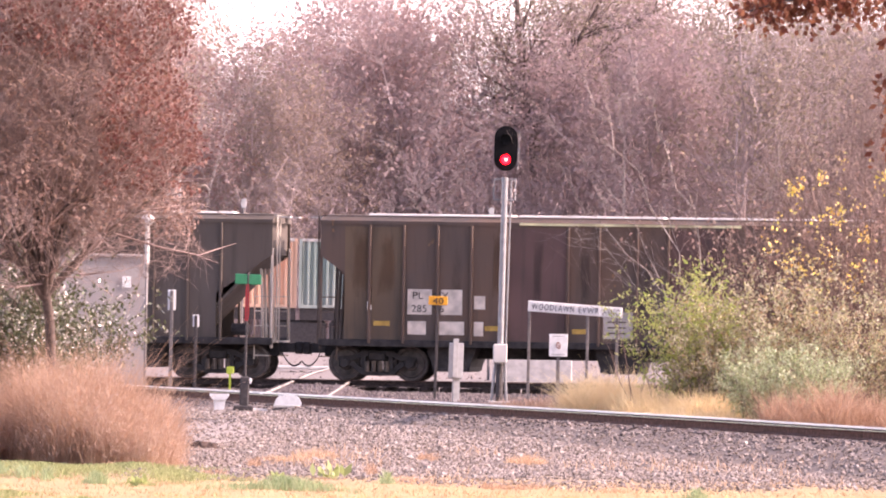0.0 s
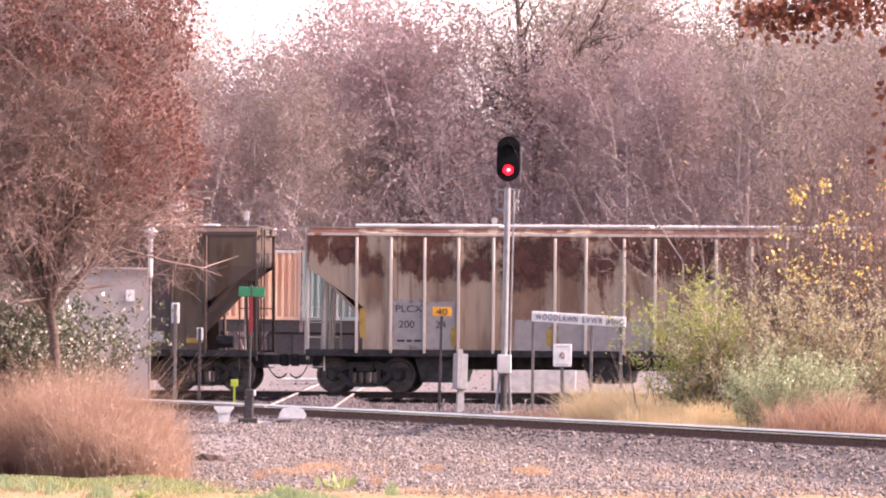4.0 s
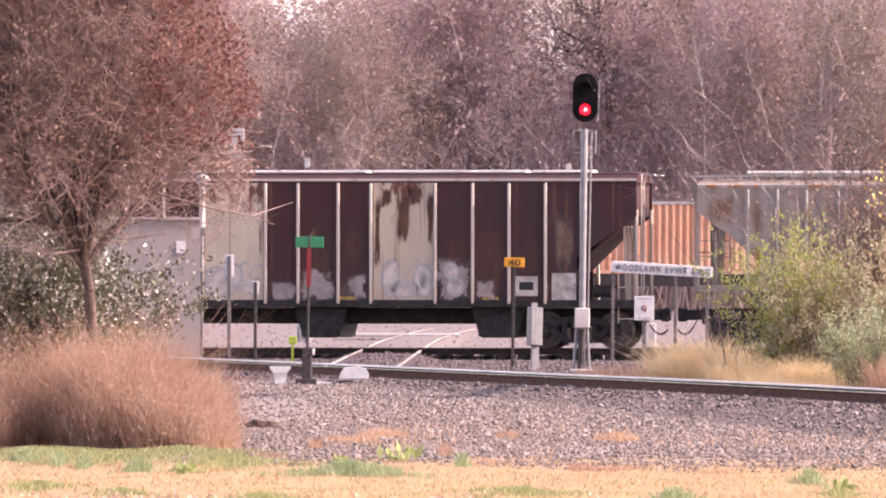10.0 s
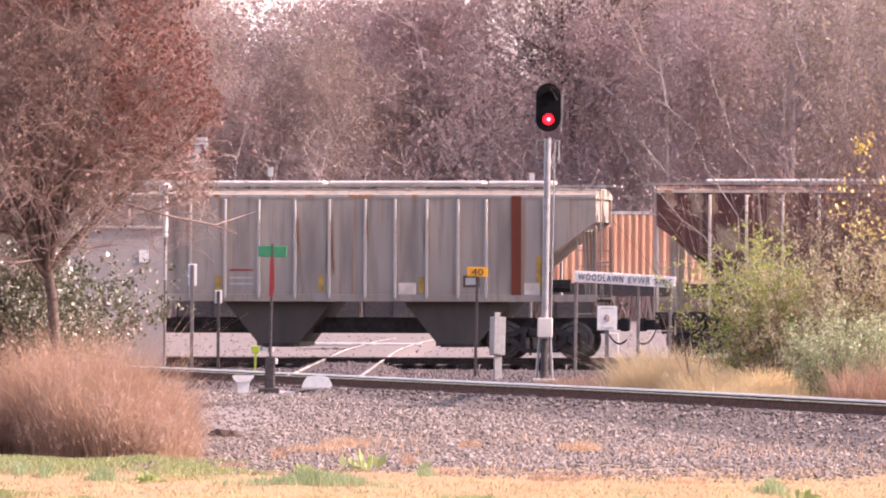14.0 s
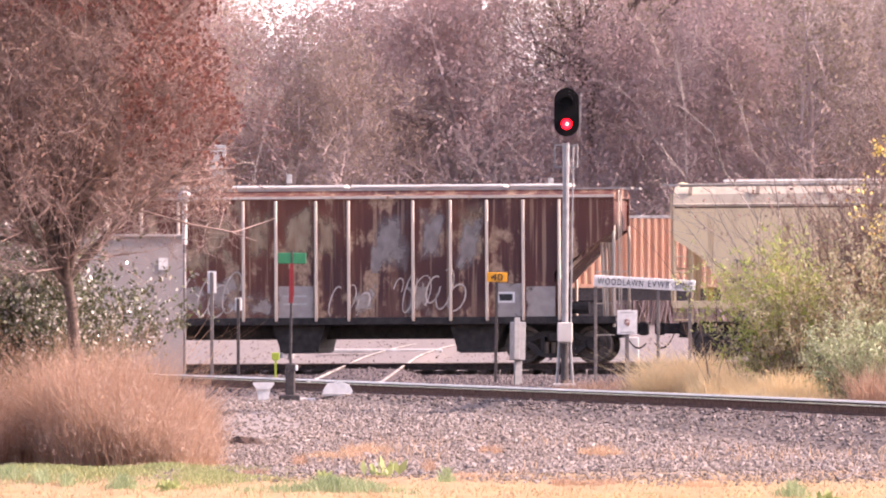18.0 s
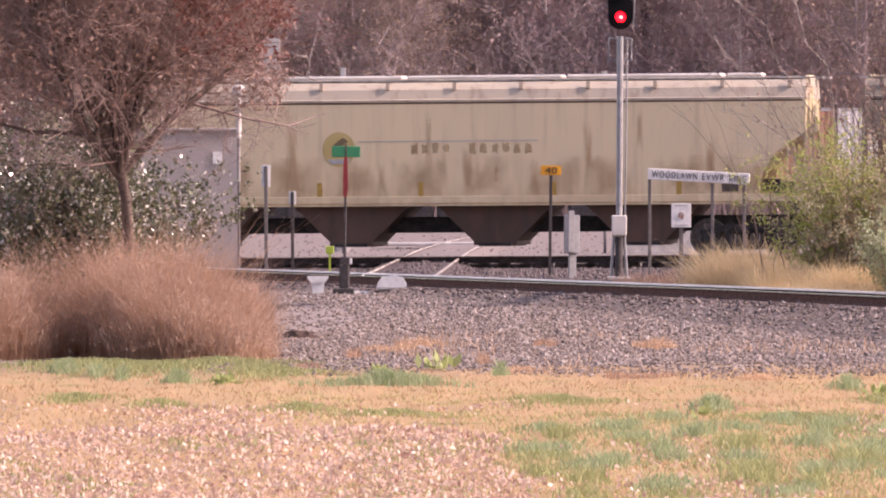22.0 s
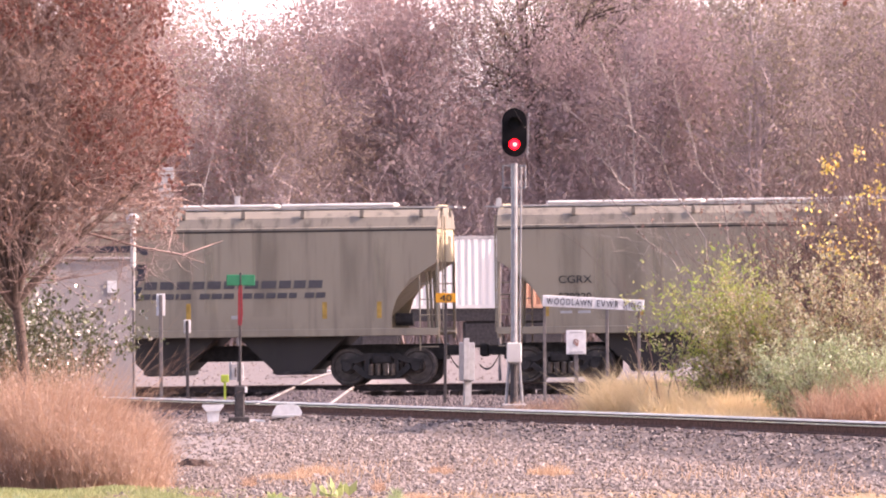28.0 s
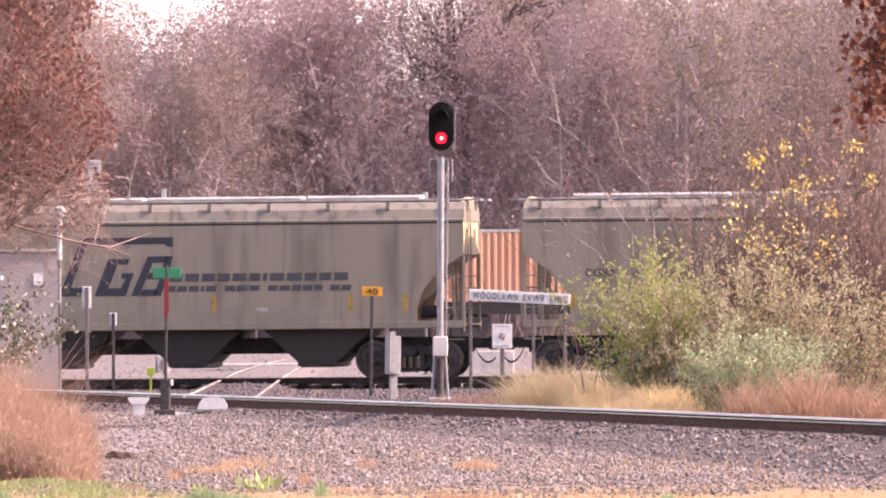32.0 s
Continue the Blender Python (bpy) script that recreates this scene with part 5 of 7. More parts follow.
    for x0, x1, z0, z1 in ((-5.80, -4.96, 1.14, 2.52), (-4.86, -4.04, 1.14, 2.52), (-0.48, 0.42, 1.1, 1.98), (5.08, 5.78, 1.16, 2.02), (5.88, 6.62, 1.1, 1.94)):
        decal(c, "grey_patch", (x0 + x1) / 2, (z0 + z1) / 2, x1 - x0, z1 - z0, primer5, -1.562)
    flake = ragged("worn_cream_flake", (0.47, 0.37, 0.26), (0.32, 0.21, 0.14), 0.66, 2.0, 0.4, 0.4, 0.85)
    for x0, x1, z0, z1 in ((-2.75, -1.4, 2.3, 4.0), (-0.5, 0.48, 2.5, 4.0), (-1.3, -0.6, 2.6, 4.0), (-3.95, -3.5, 2.6, 4.0), (-6.75, -5.85, 2.55, 3.5), (-5.85, -4.95, 2.5, 3.2), (0.5, 1.0, 2.4, 4.0), (4.0, 4.85, 2.7, 4.1), (-3.0, -2.3, 2.2, 3.2)):
        decal(c, "worn_flake", (x0 + x1) / 2, (z0 + z1) / 2, x1 - x0, z1 - z0, flake, -1.5585)
    steel_f = ragged("grey_primer_flake", (0.41, 0.37, 0.35), (0.29, 0.25, 0.24), 0.75, 1.8, 0.6, 0.4, 0.75)
    for x0, x1, z0, z1 in ((3.1, 3.9, 2.45, 3.95), (4.05, 4.85, 2.35, 3.7), (1.9, 2.9, 2.3, 3.9)):
        decal(c, "grey_flake", (x0 + x1) / 2, (z0 + z1) / 2, x1 - x0, z1 - z0, steel_f, -1.5595)
    sprayed = ragged("white_spray_flake", (0.54, 0.475, 0.43), (0.40, 0.33, 0.30), 0.55, 3.0, 1.0, 0.3, 0.7)
    for x0, x1, z0, z1 in ((-4.0, -3.0, 1.15, 2.2), (-3.05, -2.2, 1.15, 2.3), (-2.3, -1.4, 1.15, 2.4), (-1.4, -0.5, 1.15, 1.9), (1.4, 2.1, 1.15, 2.1), (2.6, 3.6, 1.15, 2.2)):
        decal(c, "spray_cloud", (x0 + x1) / 2, (z0 + z1) / 2, x1 - x0, z1 - z0, sprayed, -1.5590)
    mark(c, "PLCX", -5.72, 2.2, 0.25, LETTER_BLACK, stretch=1.2)
    mark(c, "286  5", -5.5, 1.82, 0.25, LETTER_BLACK, stretch=1.2)
    graffiti(c, -2.9, 1.2, 1.4, 1.1, SPRAY, 27, 4)
    graffiti(c, 0.8, 1.2, 1.1, 1.0, SPRAY, 28, 3)
    graffiti(c, 2.45, 1.2, 1.8, 1.1, SPRAY, 22, 6)
    bars(c, -0.35, 1.5, [0.6], 0.05, LETTER_GREY)
    bars(c, -0.35, 1.7, [0.6], 0.05, LETTER_GREY)
    decal(c, "plate", 5.36, 1.67, 0.46, 0.28, WHITE, -1.567)
    decal(c, "plate_mark", 5.36, 1.67, 0.34, 0.17, LETTER_BLACK, -1.573)
    # cream car
    four_g = ((-5.65, 3.2, 1.1), (-1.85, 3.2, 1.1), (1.85, 3.2, 1.1), (5.65, 3.2, 1.1))
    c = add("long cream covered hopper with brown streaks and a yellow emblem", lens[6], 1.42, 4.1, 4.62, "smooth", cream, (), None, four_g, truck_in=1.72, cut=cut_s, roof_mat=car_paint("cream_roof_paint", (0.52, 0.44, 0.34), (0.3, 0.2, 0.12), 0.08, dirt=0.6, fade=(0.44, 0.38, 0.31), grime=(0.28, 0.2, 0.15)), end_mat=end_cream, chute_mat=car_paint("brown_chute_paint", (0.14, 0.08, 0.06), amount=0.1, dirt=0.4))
    mark(c, "TILX", -8.3, 2.4, 0.27, LETTER_BLACK)
    mark(c, "636396", -8.35, 1.98, 0.25, LETTER_BLACK)
    ring = [(0.42 * math.cos(a), 0.44 * math.sin(a)) for a in np.linspace(0, 2 * math.pi, 25)[:-1]]
    part("emblem", (prism(bmesh.new(), [(-2.1 + a, 2.75 + b) for a, b in ring], -1.563, -1.556), car_paint("faded_yellow", (0.64, 0.48, 0.20), amount=0.1)), c, "round yellow emblem")
    part("emblem_band", (prism(bmesh.new(), [(-2.4, 2.5), (-1.8, 2.5), (-1.9, 2.38), (-2.3, 2.38)], -1.572, -1.566), LETTER_GREY), c)
    part("emblem_bird", (prism(bmesh.new(), [(-2.25, 2.85), (-2.0, 3.05), (-1.85, 2.95), (-2.0, 2.85), (-1.95, 2.7), (-2.15, 2.72)], -1.572, -1.566), car_paint("faded_mark", (0.22, 0.16, 0.09), amount=0.1)), c)
    bars(c, -0.25, 2.6, [0.18, 0.18, 0.18, 0.18, -0.3, 0.2, 0.2, 0.2, 0.2, 0.2, 0.2], 0.3, ragged("ghost_lettering", (0.50, 0.36, 0.20), (0.64, 0.48, 0.30), 0.8, 4.0, 1.0, 0.4, 0.6), -1.562, 0.09)
    bars(c, -1.6, 2.93, [4.6], 0.025, LETTER_GREY, -1.562)
    for x in (-8.9, -6.2, -2.6, 0.0, 3.4, 6.6):
        decal(c, "yellow_tab", x, 1.72, 0.13, 0.36, YELLOW)
    streak = ragged("brown_rust_streak", (0.48, 0.26, 0.13), (0.60, 0.39, 0.22), 0.6, 2.6, 0.2, 0.7, 0.42)
    for x, w, z0, z1 in ((-7.0, 0.3, 1.5, 3.8), (-6.05, 0.36, 1.4, 3.9), (-3.3, 0.34, 1.5, 3.9), (-5.0, 0.25, 1.5, 2.8), (-1.0, 0.25, 1.5, 2.6), (1.2, 0.3, 1.5, 2.8), (4.3, 0.25, 1.5, 3.4), (5.6, 0.2, 2.6, 3.9), (7.4, 0.3, 1.5, 2.9), (8.6, 0.25, 1.5, 2.6), (-8.9, 0.25, 2.4, 3.9), (2.9, 0.25, 1.5, 2.5), (0.2, 0.2, 2.2, 3.8)):
        decal(c, "rust_streak", x, (z0 + z1) / 2, w, z1 - z0, streak, -1.5605)
    foot = ragged("brown_foot_grime", (0.38, 0.22, 0.11), (0.56, 0.38, 0.22), 0.48, 1.7, 0.45, 0.8, 0.45)
    for i in range(11):
        decal(c, "foot_grime", -8.3 + 1.66 * i, 1.95, 1.66, 1.2, foot, -1.5595)
    decal(c, "dark_plate", 7.9, 1.75, 0.42, 0.28, STEEL, -1.562)
    # taupe cars of one owner
    four = ((-5.0, 2.9, 1.0), (-1.67, 2.9, 1.0), (1.67, 2.9, 1.0), (5.0, 2.9, 1.0))
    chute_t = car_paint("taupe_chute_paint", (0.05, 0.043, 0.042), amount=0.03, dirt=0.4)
    soot_t = ragged("taupe_soot_streak", (0.23, 0.197, 0.15), (0.27, 0.23, 0.175), 0.75, 1.5, 0.14, 0.9, 0.3)
    pale_t = ragged("taupe_pale_streak", (0.44, 0.385, 0.28), (0.40, 0.345, 0.255), 0.65, 1.6, 0.14, 0.6, 0.5)
    for i, number in ((7, "579263"), (8, "579220"), (9, "579220")):
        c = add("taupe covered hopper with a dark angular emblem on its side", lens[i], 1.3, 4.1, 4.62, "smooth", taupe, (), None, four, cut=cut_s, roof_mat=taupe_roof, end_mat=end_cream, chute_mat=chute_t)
        mark(c, "CGRX", -7.25, 2.52, 0.27, LETTER_BLACK, -1.569, 1.15)
        if i < 9:
            mark(c, number, -7.25, 2.08, 0.27, LETTER_BLACK, -1.569, 1.05)
        bars(c, -7.2, 1.75, [0.3, -0.05, 0.32], 0.07, LETTER_GREY)
        emblem(c)
        for x in (-7.55, -5.15, -2.6, 2.4, 5.9, 7.3):
            decal(c, "yellow_tab", x, 1.9, 0.12, 0.42, YELLOW)
        bars(c, -4.1, 1.72, [0.55], 0.06, FADED_RED)
        bars(c, 3.5, 1.7, [0.3], 0.09, LETTER_GREY)
        for x, w in ((-6.95, 0.6), (-5.45, 0.9), (-2.2, 0.5), (2.6, 0.5), (4.8, 0.9), (6.9, 0.6)):
            decal(c, "soot_streak", x + 0.3 * (i - 8), 2.9, w, 2.3, soot_t, -1.5595)
        for x, w in ((-6.2, 0.4), (-4.7, 0.3), (3.2, 0.35), (7.6, 0.5)):
            decal(c, "pale_streak", x + 0.25 * (i - 8), 2.8, w, 2.4, pale_t, -1.5585)


def emblem(c):
    """An angular bracket with two stepped strokes, and two rows of dark bars."""
    y0, y1 = -1.566, -1.558

    def poly(name, pts):
        part(name, (prism(bmesh.new(), pts, y0, y1), LETTER_BLUE), c)

    poly("emblem_frame", [(-1.58, 2.12), (-0.98, 3.6), (1.37, 3.6), (1.37, 3.36), (1.22, 3.36), (1.15, 3.43), (-0.84, 3.43), (-1.27, 2.34), (-0.78, 2.34), (-0.83, 2.12)])
    poly("emblem_stroke", [(-0.66, 2.12), (-0.30, 3.06), (0.26, 3.06), (0.20, 2.92), (-0.06, 2.92), (-0.30, 2.32), (0.02, 2.32), (0.14, 2.56), (0.02, 2.56), (0.06, 2.70), (0.36, 2.70), (0.14, 2.12)])
    poly("emblem_stroke", [(0.28, 2.12), (0.72, 3.12), (0.92, 3.12), (0.48, 2.12)])
    for za, zb in ((2.96, 3.12), (2.54, 2.70), (2.12, 2.28)):
        poly("emblem_stroke", [(0.50 + (za - 2.12) * 0.42, za), (0.50 + (zb - 2.12) * 0.42, zb), (0.92 + (zb - 2.12) * 0.36, zb), (0.92 + (za - 2.12) * 0.36, za)])
    poly("emblem_stroke", [(0.86, 2.12), (1.02, 2.54), (1.22, 2.54), (1.04, 2.12)])
    poly("emblem_stroke", [(1.06, 2.70), (1.16, 3.12), (1.36, 3.12), (1.26, 2.70)])
    x = 1.26
    for w in (0.33, 0.35, 0.33, 0.30, 0.35, 0.28, 0.1, 0.35, 0.38, 0.3, 0.3, 0.35):
        ring = [(x, 2.47), (x + w, 2.47), (x + w + 0.02, 2.67), (x + 0.02, 2.67)]
        part("writing_bar", (prism(bmesh.new(), ring, y0, y1), FADED_SLATE), c)
        x += w + 0.078
    x = 1.17
    for w in (0.24, 0.24, 0.26, 0.08, 0.26, -0.12, 0.26, 0.26, 0.26, -0.12, 0.24, 0.26, 0.24, 0.24, 0.2, -0.1, 0.24, 0.24):
        if w > 0:
            part("writing_bar", (prism(bmesh.new(), [(x, 2.22), (x + w, 2.22), (x + w + 0.02, 2.36), (x + 0.02, 2.36)], y0, y1), FADED_SLATE), c)
        x += abs(w) + 0.052


build_train()


# ---- plants and stones ----
def tubes(segs, sides=3):
    """Tapered tubes: rows of x0 y0 z0 x1 y1 z1 r0 r1."""
    s = np.asarray(segs, float)
    p, q, r0, r1 = s[:, 0:3], s[:, 3:6], s[:, 6], s[:, 7]
    d = q - p
    d /= np.maximum(np.linalg.norm(d, axis=1), 1e-6)[:, None]
    ref = np.where(np.abs(d[:, 2:3]) > 0.9, np.array([[1.0, 0, 0]]), np.array([[0, 0, 1.0]]))
    a = np.cross(d, ref)
    a /= np.linalg.norm(a, axis=1)[:, None]
    b = np.cross(d, a)
    k = len(s)
    ang = np.arange(sides) * 2 * math.pi / sides
    ring = a[:, None, :] * np.cos(ang)[None, :, None] + b[:, None, :] * np.sin(ang)[None, :, None]
    v = np.concatenate([p[:, None] + ring * r0[:, None, None], q[:, None] + ring * r1[:, None, None]], 1).reshape(-1, 3)
    base = (np.arange(k) * 2 * sides)[:, None]
    i = np.arange(sides)
    j = (i + 1) % sides
    f = np.stack([base + i, base + j, base + j + sides, base + i + sides], 2).reshape(-1, 4)
    return v, f


def leaves(points, size, rng, droop=0.0, narrow=0.6, spread=0.0, vary=0.4, updir=None):
    """A pointed four-cornered leaf, slightly folded by its tilt, at each point."""
    p = np.asarray(points, float)
    k = len(p)
    if spread:
        p = p + rng.normal(0, spread, (k, 3))
    d = rng.normal(0, 1, (k, 3))
    d[:, 2] -= droop
    if updir is not None:
        d += updir
    d /= np.linalg.norm(d, axis=1)[:, None]
    e = rng.normal(0, 1, (k, 3))
    e -= d * (e * d).sum(1)[:, None]
    e /= np.linalg.norm(e, axis=1)[:, None]
    L = size * rng.uniform(1 - vary, 1 + vary, k)[:, None]
    w = L * narrow * 0.5
    v = np.stack([p, p + d * L * 0.45 + e * w, p + d * L, p + d * L * 0.5 - e * w], 1).reshape(-1, 3)
    f = np.arange(4 * k).reshape(k, 4)
    return v, f


def grow(rng, height, fork, spread, levels, kids, r0, up=0.35, lean=0.0, wob=0.18, vase=None):
    """Segments of a bare tree and the tips of its twigs; vase: limbs (turn, rise, length, radius) that fan out from the fork."""
    segs, tips = [], []

    def limb(p, d, length, r, level):
        n_s = 4 if level < 2 else 3
        q = p
        for i in range(n_s):
            d = d + rng.normal(0, wob, 3)
            d[2] += up * 0.25
            d = d / np.linalg.norm(d)
            q2 = q + d * length / n_s
            ra, rb = r * (1 - 0.75 * i / n_s), r * (1 - 0.75 * (i + 1) / n_s)
            segs.append((*q, *q2, ra, rb))
            if level < levels and not (vase and level == 1 and i == 0 and rng.random() < 0.6):
                m = kids[level]
                cnt = m // n_s + (1 if rng.random() < (m % n_s) / n_s else 0)
                for _ in range(cnt):
                    side = rng.normal(0, 1, 3)
                    side -= d * (side @ d)
                    side /= np.linalg.norm(side)
                    nd = d * rng.uniform(0.35, 0.9) + side * rng.uniform(0.6, 1.0)
                    t = rng.uniform(0.1, 1.0)
                    limb(q + (q2 - q) * t, nd / np.linalg.norm(nd), length * rng.uniform(0.42, 0.68), max(rb * 0.62, 0.004), level + 1)
            q = q2
        if level >= levels - 1:
            tips.append(q)
            tips.append((p + q) / 2)

    p = np.zeros(3)
    d = np.array([lean, 0.0, 1.0])
    n_t = 7
    if vase:
        for i in range(5):
            d = d + rng.normal(0, 0.05, 3) * np.array([1, 1, 0])
            d /= np.linalg.norm(d)
            q = p + d * fork / 5
            segs.append((*p, *q, r0 * (1.25 - 0.08 * i if i else 1.5), r0 * (1.17 - 0.08 * i)))
            p = q
        for turn, rise, length, r in vase:
            a = radians(turn)
            nd = np.array([math.cos(a), math.sin(a), rise])
            limb(p - np.array([0, 0, rng.uniform(0, 0.25)]), nd / np.linalg.norm(nd), length, r, 1)
        return np.array(segs), np.array(tips)
    r = r0
    for i in range(n_t):
        d = d + rng.normal(0, 0.07, 3)
        d /= np.linalg.norm(d)
        q = p + d * height * 0.72 / n_t
        rb = r0 * (1 - 0.8 * (i + 1) / n_t)
        segs.append((*p, *q, r, rb))
        if q[2] > fork:
            for _ in range(kids[0] // n_t + 1):
                a = rng.uniform(0, 2 * math.pi)
                el = rng.uniform(0.25, 0.95)
                nd = np.array([math.cos(a), math.sin(a), el])
                limb(q.copy(), nd / np.linalg.norm(nd), spread * rng.uniform(0.7, 1.15) * (1.0 - 0.35 * (q[2] - fork) / height), max(rb * 0.72, 0.012), 1)
        p, r = q, rb
    limb(p, d, height * 0.28, r, 1)
    return np.array(segs), np.array(tips)


def tree(name, label, seed, m, height, fork, spread, levels, kids, r0, bark, leaf_mat=None, leaf=0.1, per_tip=2, category="tree", share=1.0, narrow=0.6, group="", thick=0.045, keep=None, up=0.35, droop=0.3, spread_l=0.12, vase=None):
    rng = np.random.default_rng(seed)
    segs, tips = grow(rng, height, fork, spread, levels, kids, r0, up=up, vase=vase)
    t = thing(name, label, category, m, group)
    big = segs[:, 6] > thick
    if big.any():
        part("trunk", mesh("trunk", *tubes(segs[big], 7), bark[0], True), t)
    part("branchwork", mesh("branchwork", *tubes(segs[~big], 3), bark[1]), t)
    if leaf_mat is not None:
        sel = tips[rng.random(len(tips)) < share]
        if keep is not None:
            sel = sel[keep(sel)]
        pts = np.repeat(sel, per_tip, 0)
        if len(pts):
            part("crown", mesh("crown", *leaves(pts, leaf, rng, droop, narrow, spread_l), leaf_mat), t)
    return t


L_RED = leafy("red_brown_leaf", [(0.13, 0.05, 0.045), (0.20, 0.08, 0.066), (0.25, 0.11, 0.085), (0.16, 0.063, 0.053), (0.34, 0.19, 0.14)], translucent=0.4)
L_DULL = leafy("dull_brown_leaf", [(0.30, 0.185, 0.15), (0.38, 0.245, 0.195), (0.27, 0.16, 0.135), (0.46, 0.33, 0.26)], translucent=0.45)
L_OAK = leafy("oak_leaf", [(0.16, 0.05, 0.035), (0.24, 0.085, 0.05), (0.34, 0.14, 0.075), (0.12, 0.04, 0.03)], translucent=0.5)
L_BEIGE = leafy("faded_shrub_leaf", [(0.34, 0.33, 0.17), (0.42, 0.41, 0.23), (0.52, 0.48, 0.33), (0.40, 0.31, 0.21), (0.68, 0.63, 0.48), (0.46, 0.28, 0.16), (0.37, 0.39, 0.18), (0.46, 0.41, 0.29)], translucent=0.5)
L_WOOD = leafy("woodland_leaf", [(0.31, 0.235, 0.195), (0.39, 0.29, 0.225), (0.35, 0.265, 0.225), (0.48, 0.345, 0.23), (0.33, 0.26, 0.24)], spec=0.35, rough=0.5, translucent=0.5)
L_RUSSET = leafy("russet_leaf", [(0.37, 0.22, 0.20), (0.46, 0.265, 0.22), (0.41, 0.255, 0.24), (0.34, 0.225, 0.22)], spec=0.35, rough=0.5, translucent=0.45)
L_GOLD = leafy("golden_brown_leaf", [(0.47, 0.34, 0.22), (0.56, 0.41, 0.26), (0.40, 0.28, 0.21), (0.70, 0.57, 0.44)], spec=0.5, rough=0.4, translucent=0.4)
# lightened too: distance haze is mixed into this leaf colour
L_MAUVE = leafy("hazed_mauve_leaf", [(0.42, 0.315, 0.31), (0.48, 0.35, 0.34), (0.38, 0.285, 0.285)], spec=0.3, translucent=0.45)
L_OLIVE = leafy("olive_leaf", [(0.25, 0.205, 0.145), (0.34, 0.275, 0.19), (0.30, 0.23, 0.18), (0.41, 0.345, 0.24)], translucent=0.4)
L_DIM = leafy("olive_grey_leaf", [(0.22, 0.185, 0.15), (0.29, 0.24, 0.19), (0.25, 0.20, 0.175), (0.40, 0.345, 0.25)], translucent=0.4)
L_YELLOW = leafy("yellow_leaf", [(0.72, 0.56, 0.10), (0.84, 0.70, 0.20), (0.72, 0.40, 0.08), (0.84, 0.73, 0.34)])
L_LIME = leafy("willow_leaf", [(0.31, 0.41, 0.09), (0.43, 0.52, 0.14), (0.47, 0.45, 0.16), (0.62, 0.63, 0.26)], translucent=0.55)
L_SILVER = leafy("silver_leaf", [(0.30, 0.37, 0.18), (0.41, 0.47, 0.25), (0.62, 0.64, 0.46), (0.27, 0.31, 0.14)], spec=0.5, rough=0.4, translucent=0.4)
# the last, near-white tint paints bright glints onto some of the glossy leaves
L_HOLLY = leafy("glossy_glint_leaf", [(0.06, 0.07, 0.036), (0.10, 0.115, 0.055), (0.15, 0.165, 0.08), (0.10, 0.095, 0.058), (0.13, 0.12, 0.068), (0.90, 0.84, 0.77)], spec=1.0, rough=0.22, translucent=0.3)
L_TAN = leafy("tan_blade", [(0.42, 0.255, 0.17), (0.54, 0.35, 0.24), (0.63, 0.44, 0.32), (0.48, 0.305, 0.205), (0.36, 0.215, 0.15)], translucent=0.65)
L_PLUME = leafy("plume", [(0.50, 0.35, 0.27), (0.62, 0.46, 0.36), (0.42, 0.27, 0.20)], translucent=0.5)
L_STRAW = leafy("straw_blade", [(0.70, 0.54, 0.31), (0.86, 0.70, 0.44), (0.78, 0.61, 0.36)], translucent=0.65)
L_PEACH = leafy("peach_blade", [(0.60, 0.39, 0.25), (0.72, 0.50, 0.33), (0.52, 0.33, 0.22)], translucent=0.45)
L_FADED = leafy("faded_blade", [(0.45, 0.41, 0.18), (0.55, 0.48, 0.24), (0.61, 0.51, 0.28), (0.37, 0.37, 0.16)])
L_TUFT = leafy("tuft_blade", [(0.26, 0.34, 0.17), (0.35, 0.43, 0.235), (0.46, 0.50, 0.30)], translucent=0.5)
L_GREEN = leafy("lawn_blade", [(0.29, 0.33, 0.135), (0.37, 0.40, 0.18), (0.48, 0.47, 0.25)], translucent=0.4)
L_WEED = leafy("weed_leaf", [(0.25, 0.31, 0.11), (0.36, 0.42, 0.17), (0.48, 0.52, 0.27)], translucent=0.4)
L_DRY = leafy("dry_lawn_blade", [(0.43, 0.285, 0.15), (0.54, 0.37, 0.21), (0.60, 0.425, 0.265), (0.48, 0.325, 0.18)])
L_LITTER = leafy("leaf_litter", [(0.40, 0.23, 0.18), (0.58, 0.41, 0.33), (0.80, 0.66, 0.57), (0.50, 0.33, 0.26), (0.64, 0.47, 0.39), (0.58, 0.38, 0.29)], spec=0.3, rough=0.4)
STONES = leafy("ballast_stone", [(0.13, 0.104, 0.092), (0.20, 0.16, 0.142), (0.26, 0.21, 0.188), (0.39, 0.335, 0.305), (0.16, 0.125, 0.11), (0.24, 0.185, 0.15)], rough=0.85, translucent=0.0)
OILY = leafy("oily_stone", [(0.06, 0.048, 0.048), (0.11, 0.09, 0.088), (0.16, 0.13, 0.126), (0.22, 0.18, 0.17)], rough=0.9, translucent=0.0)


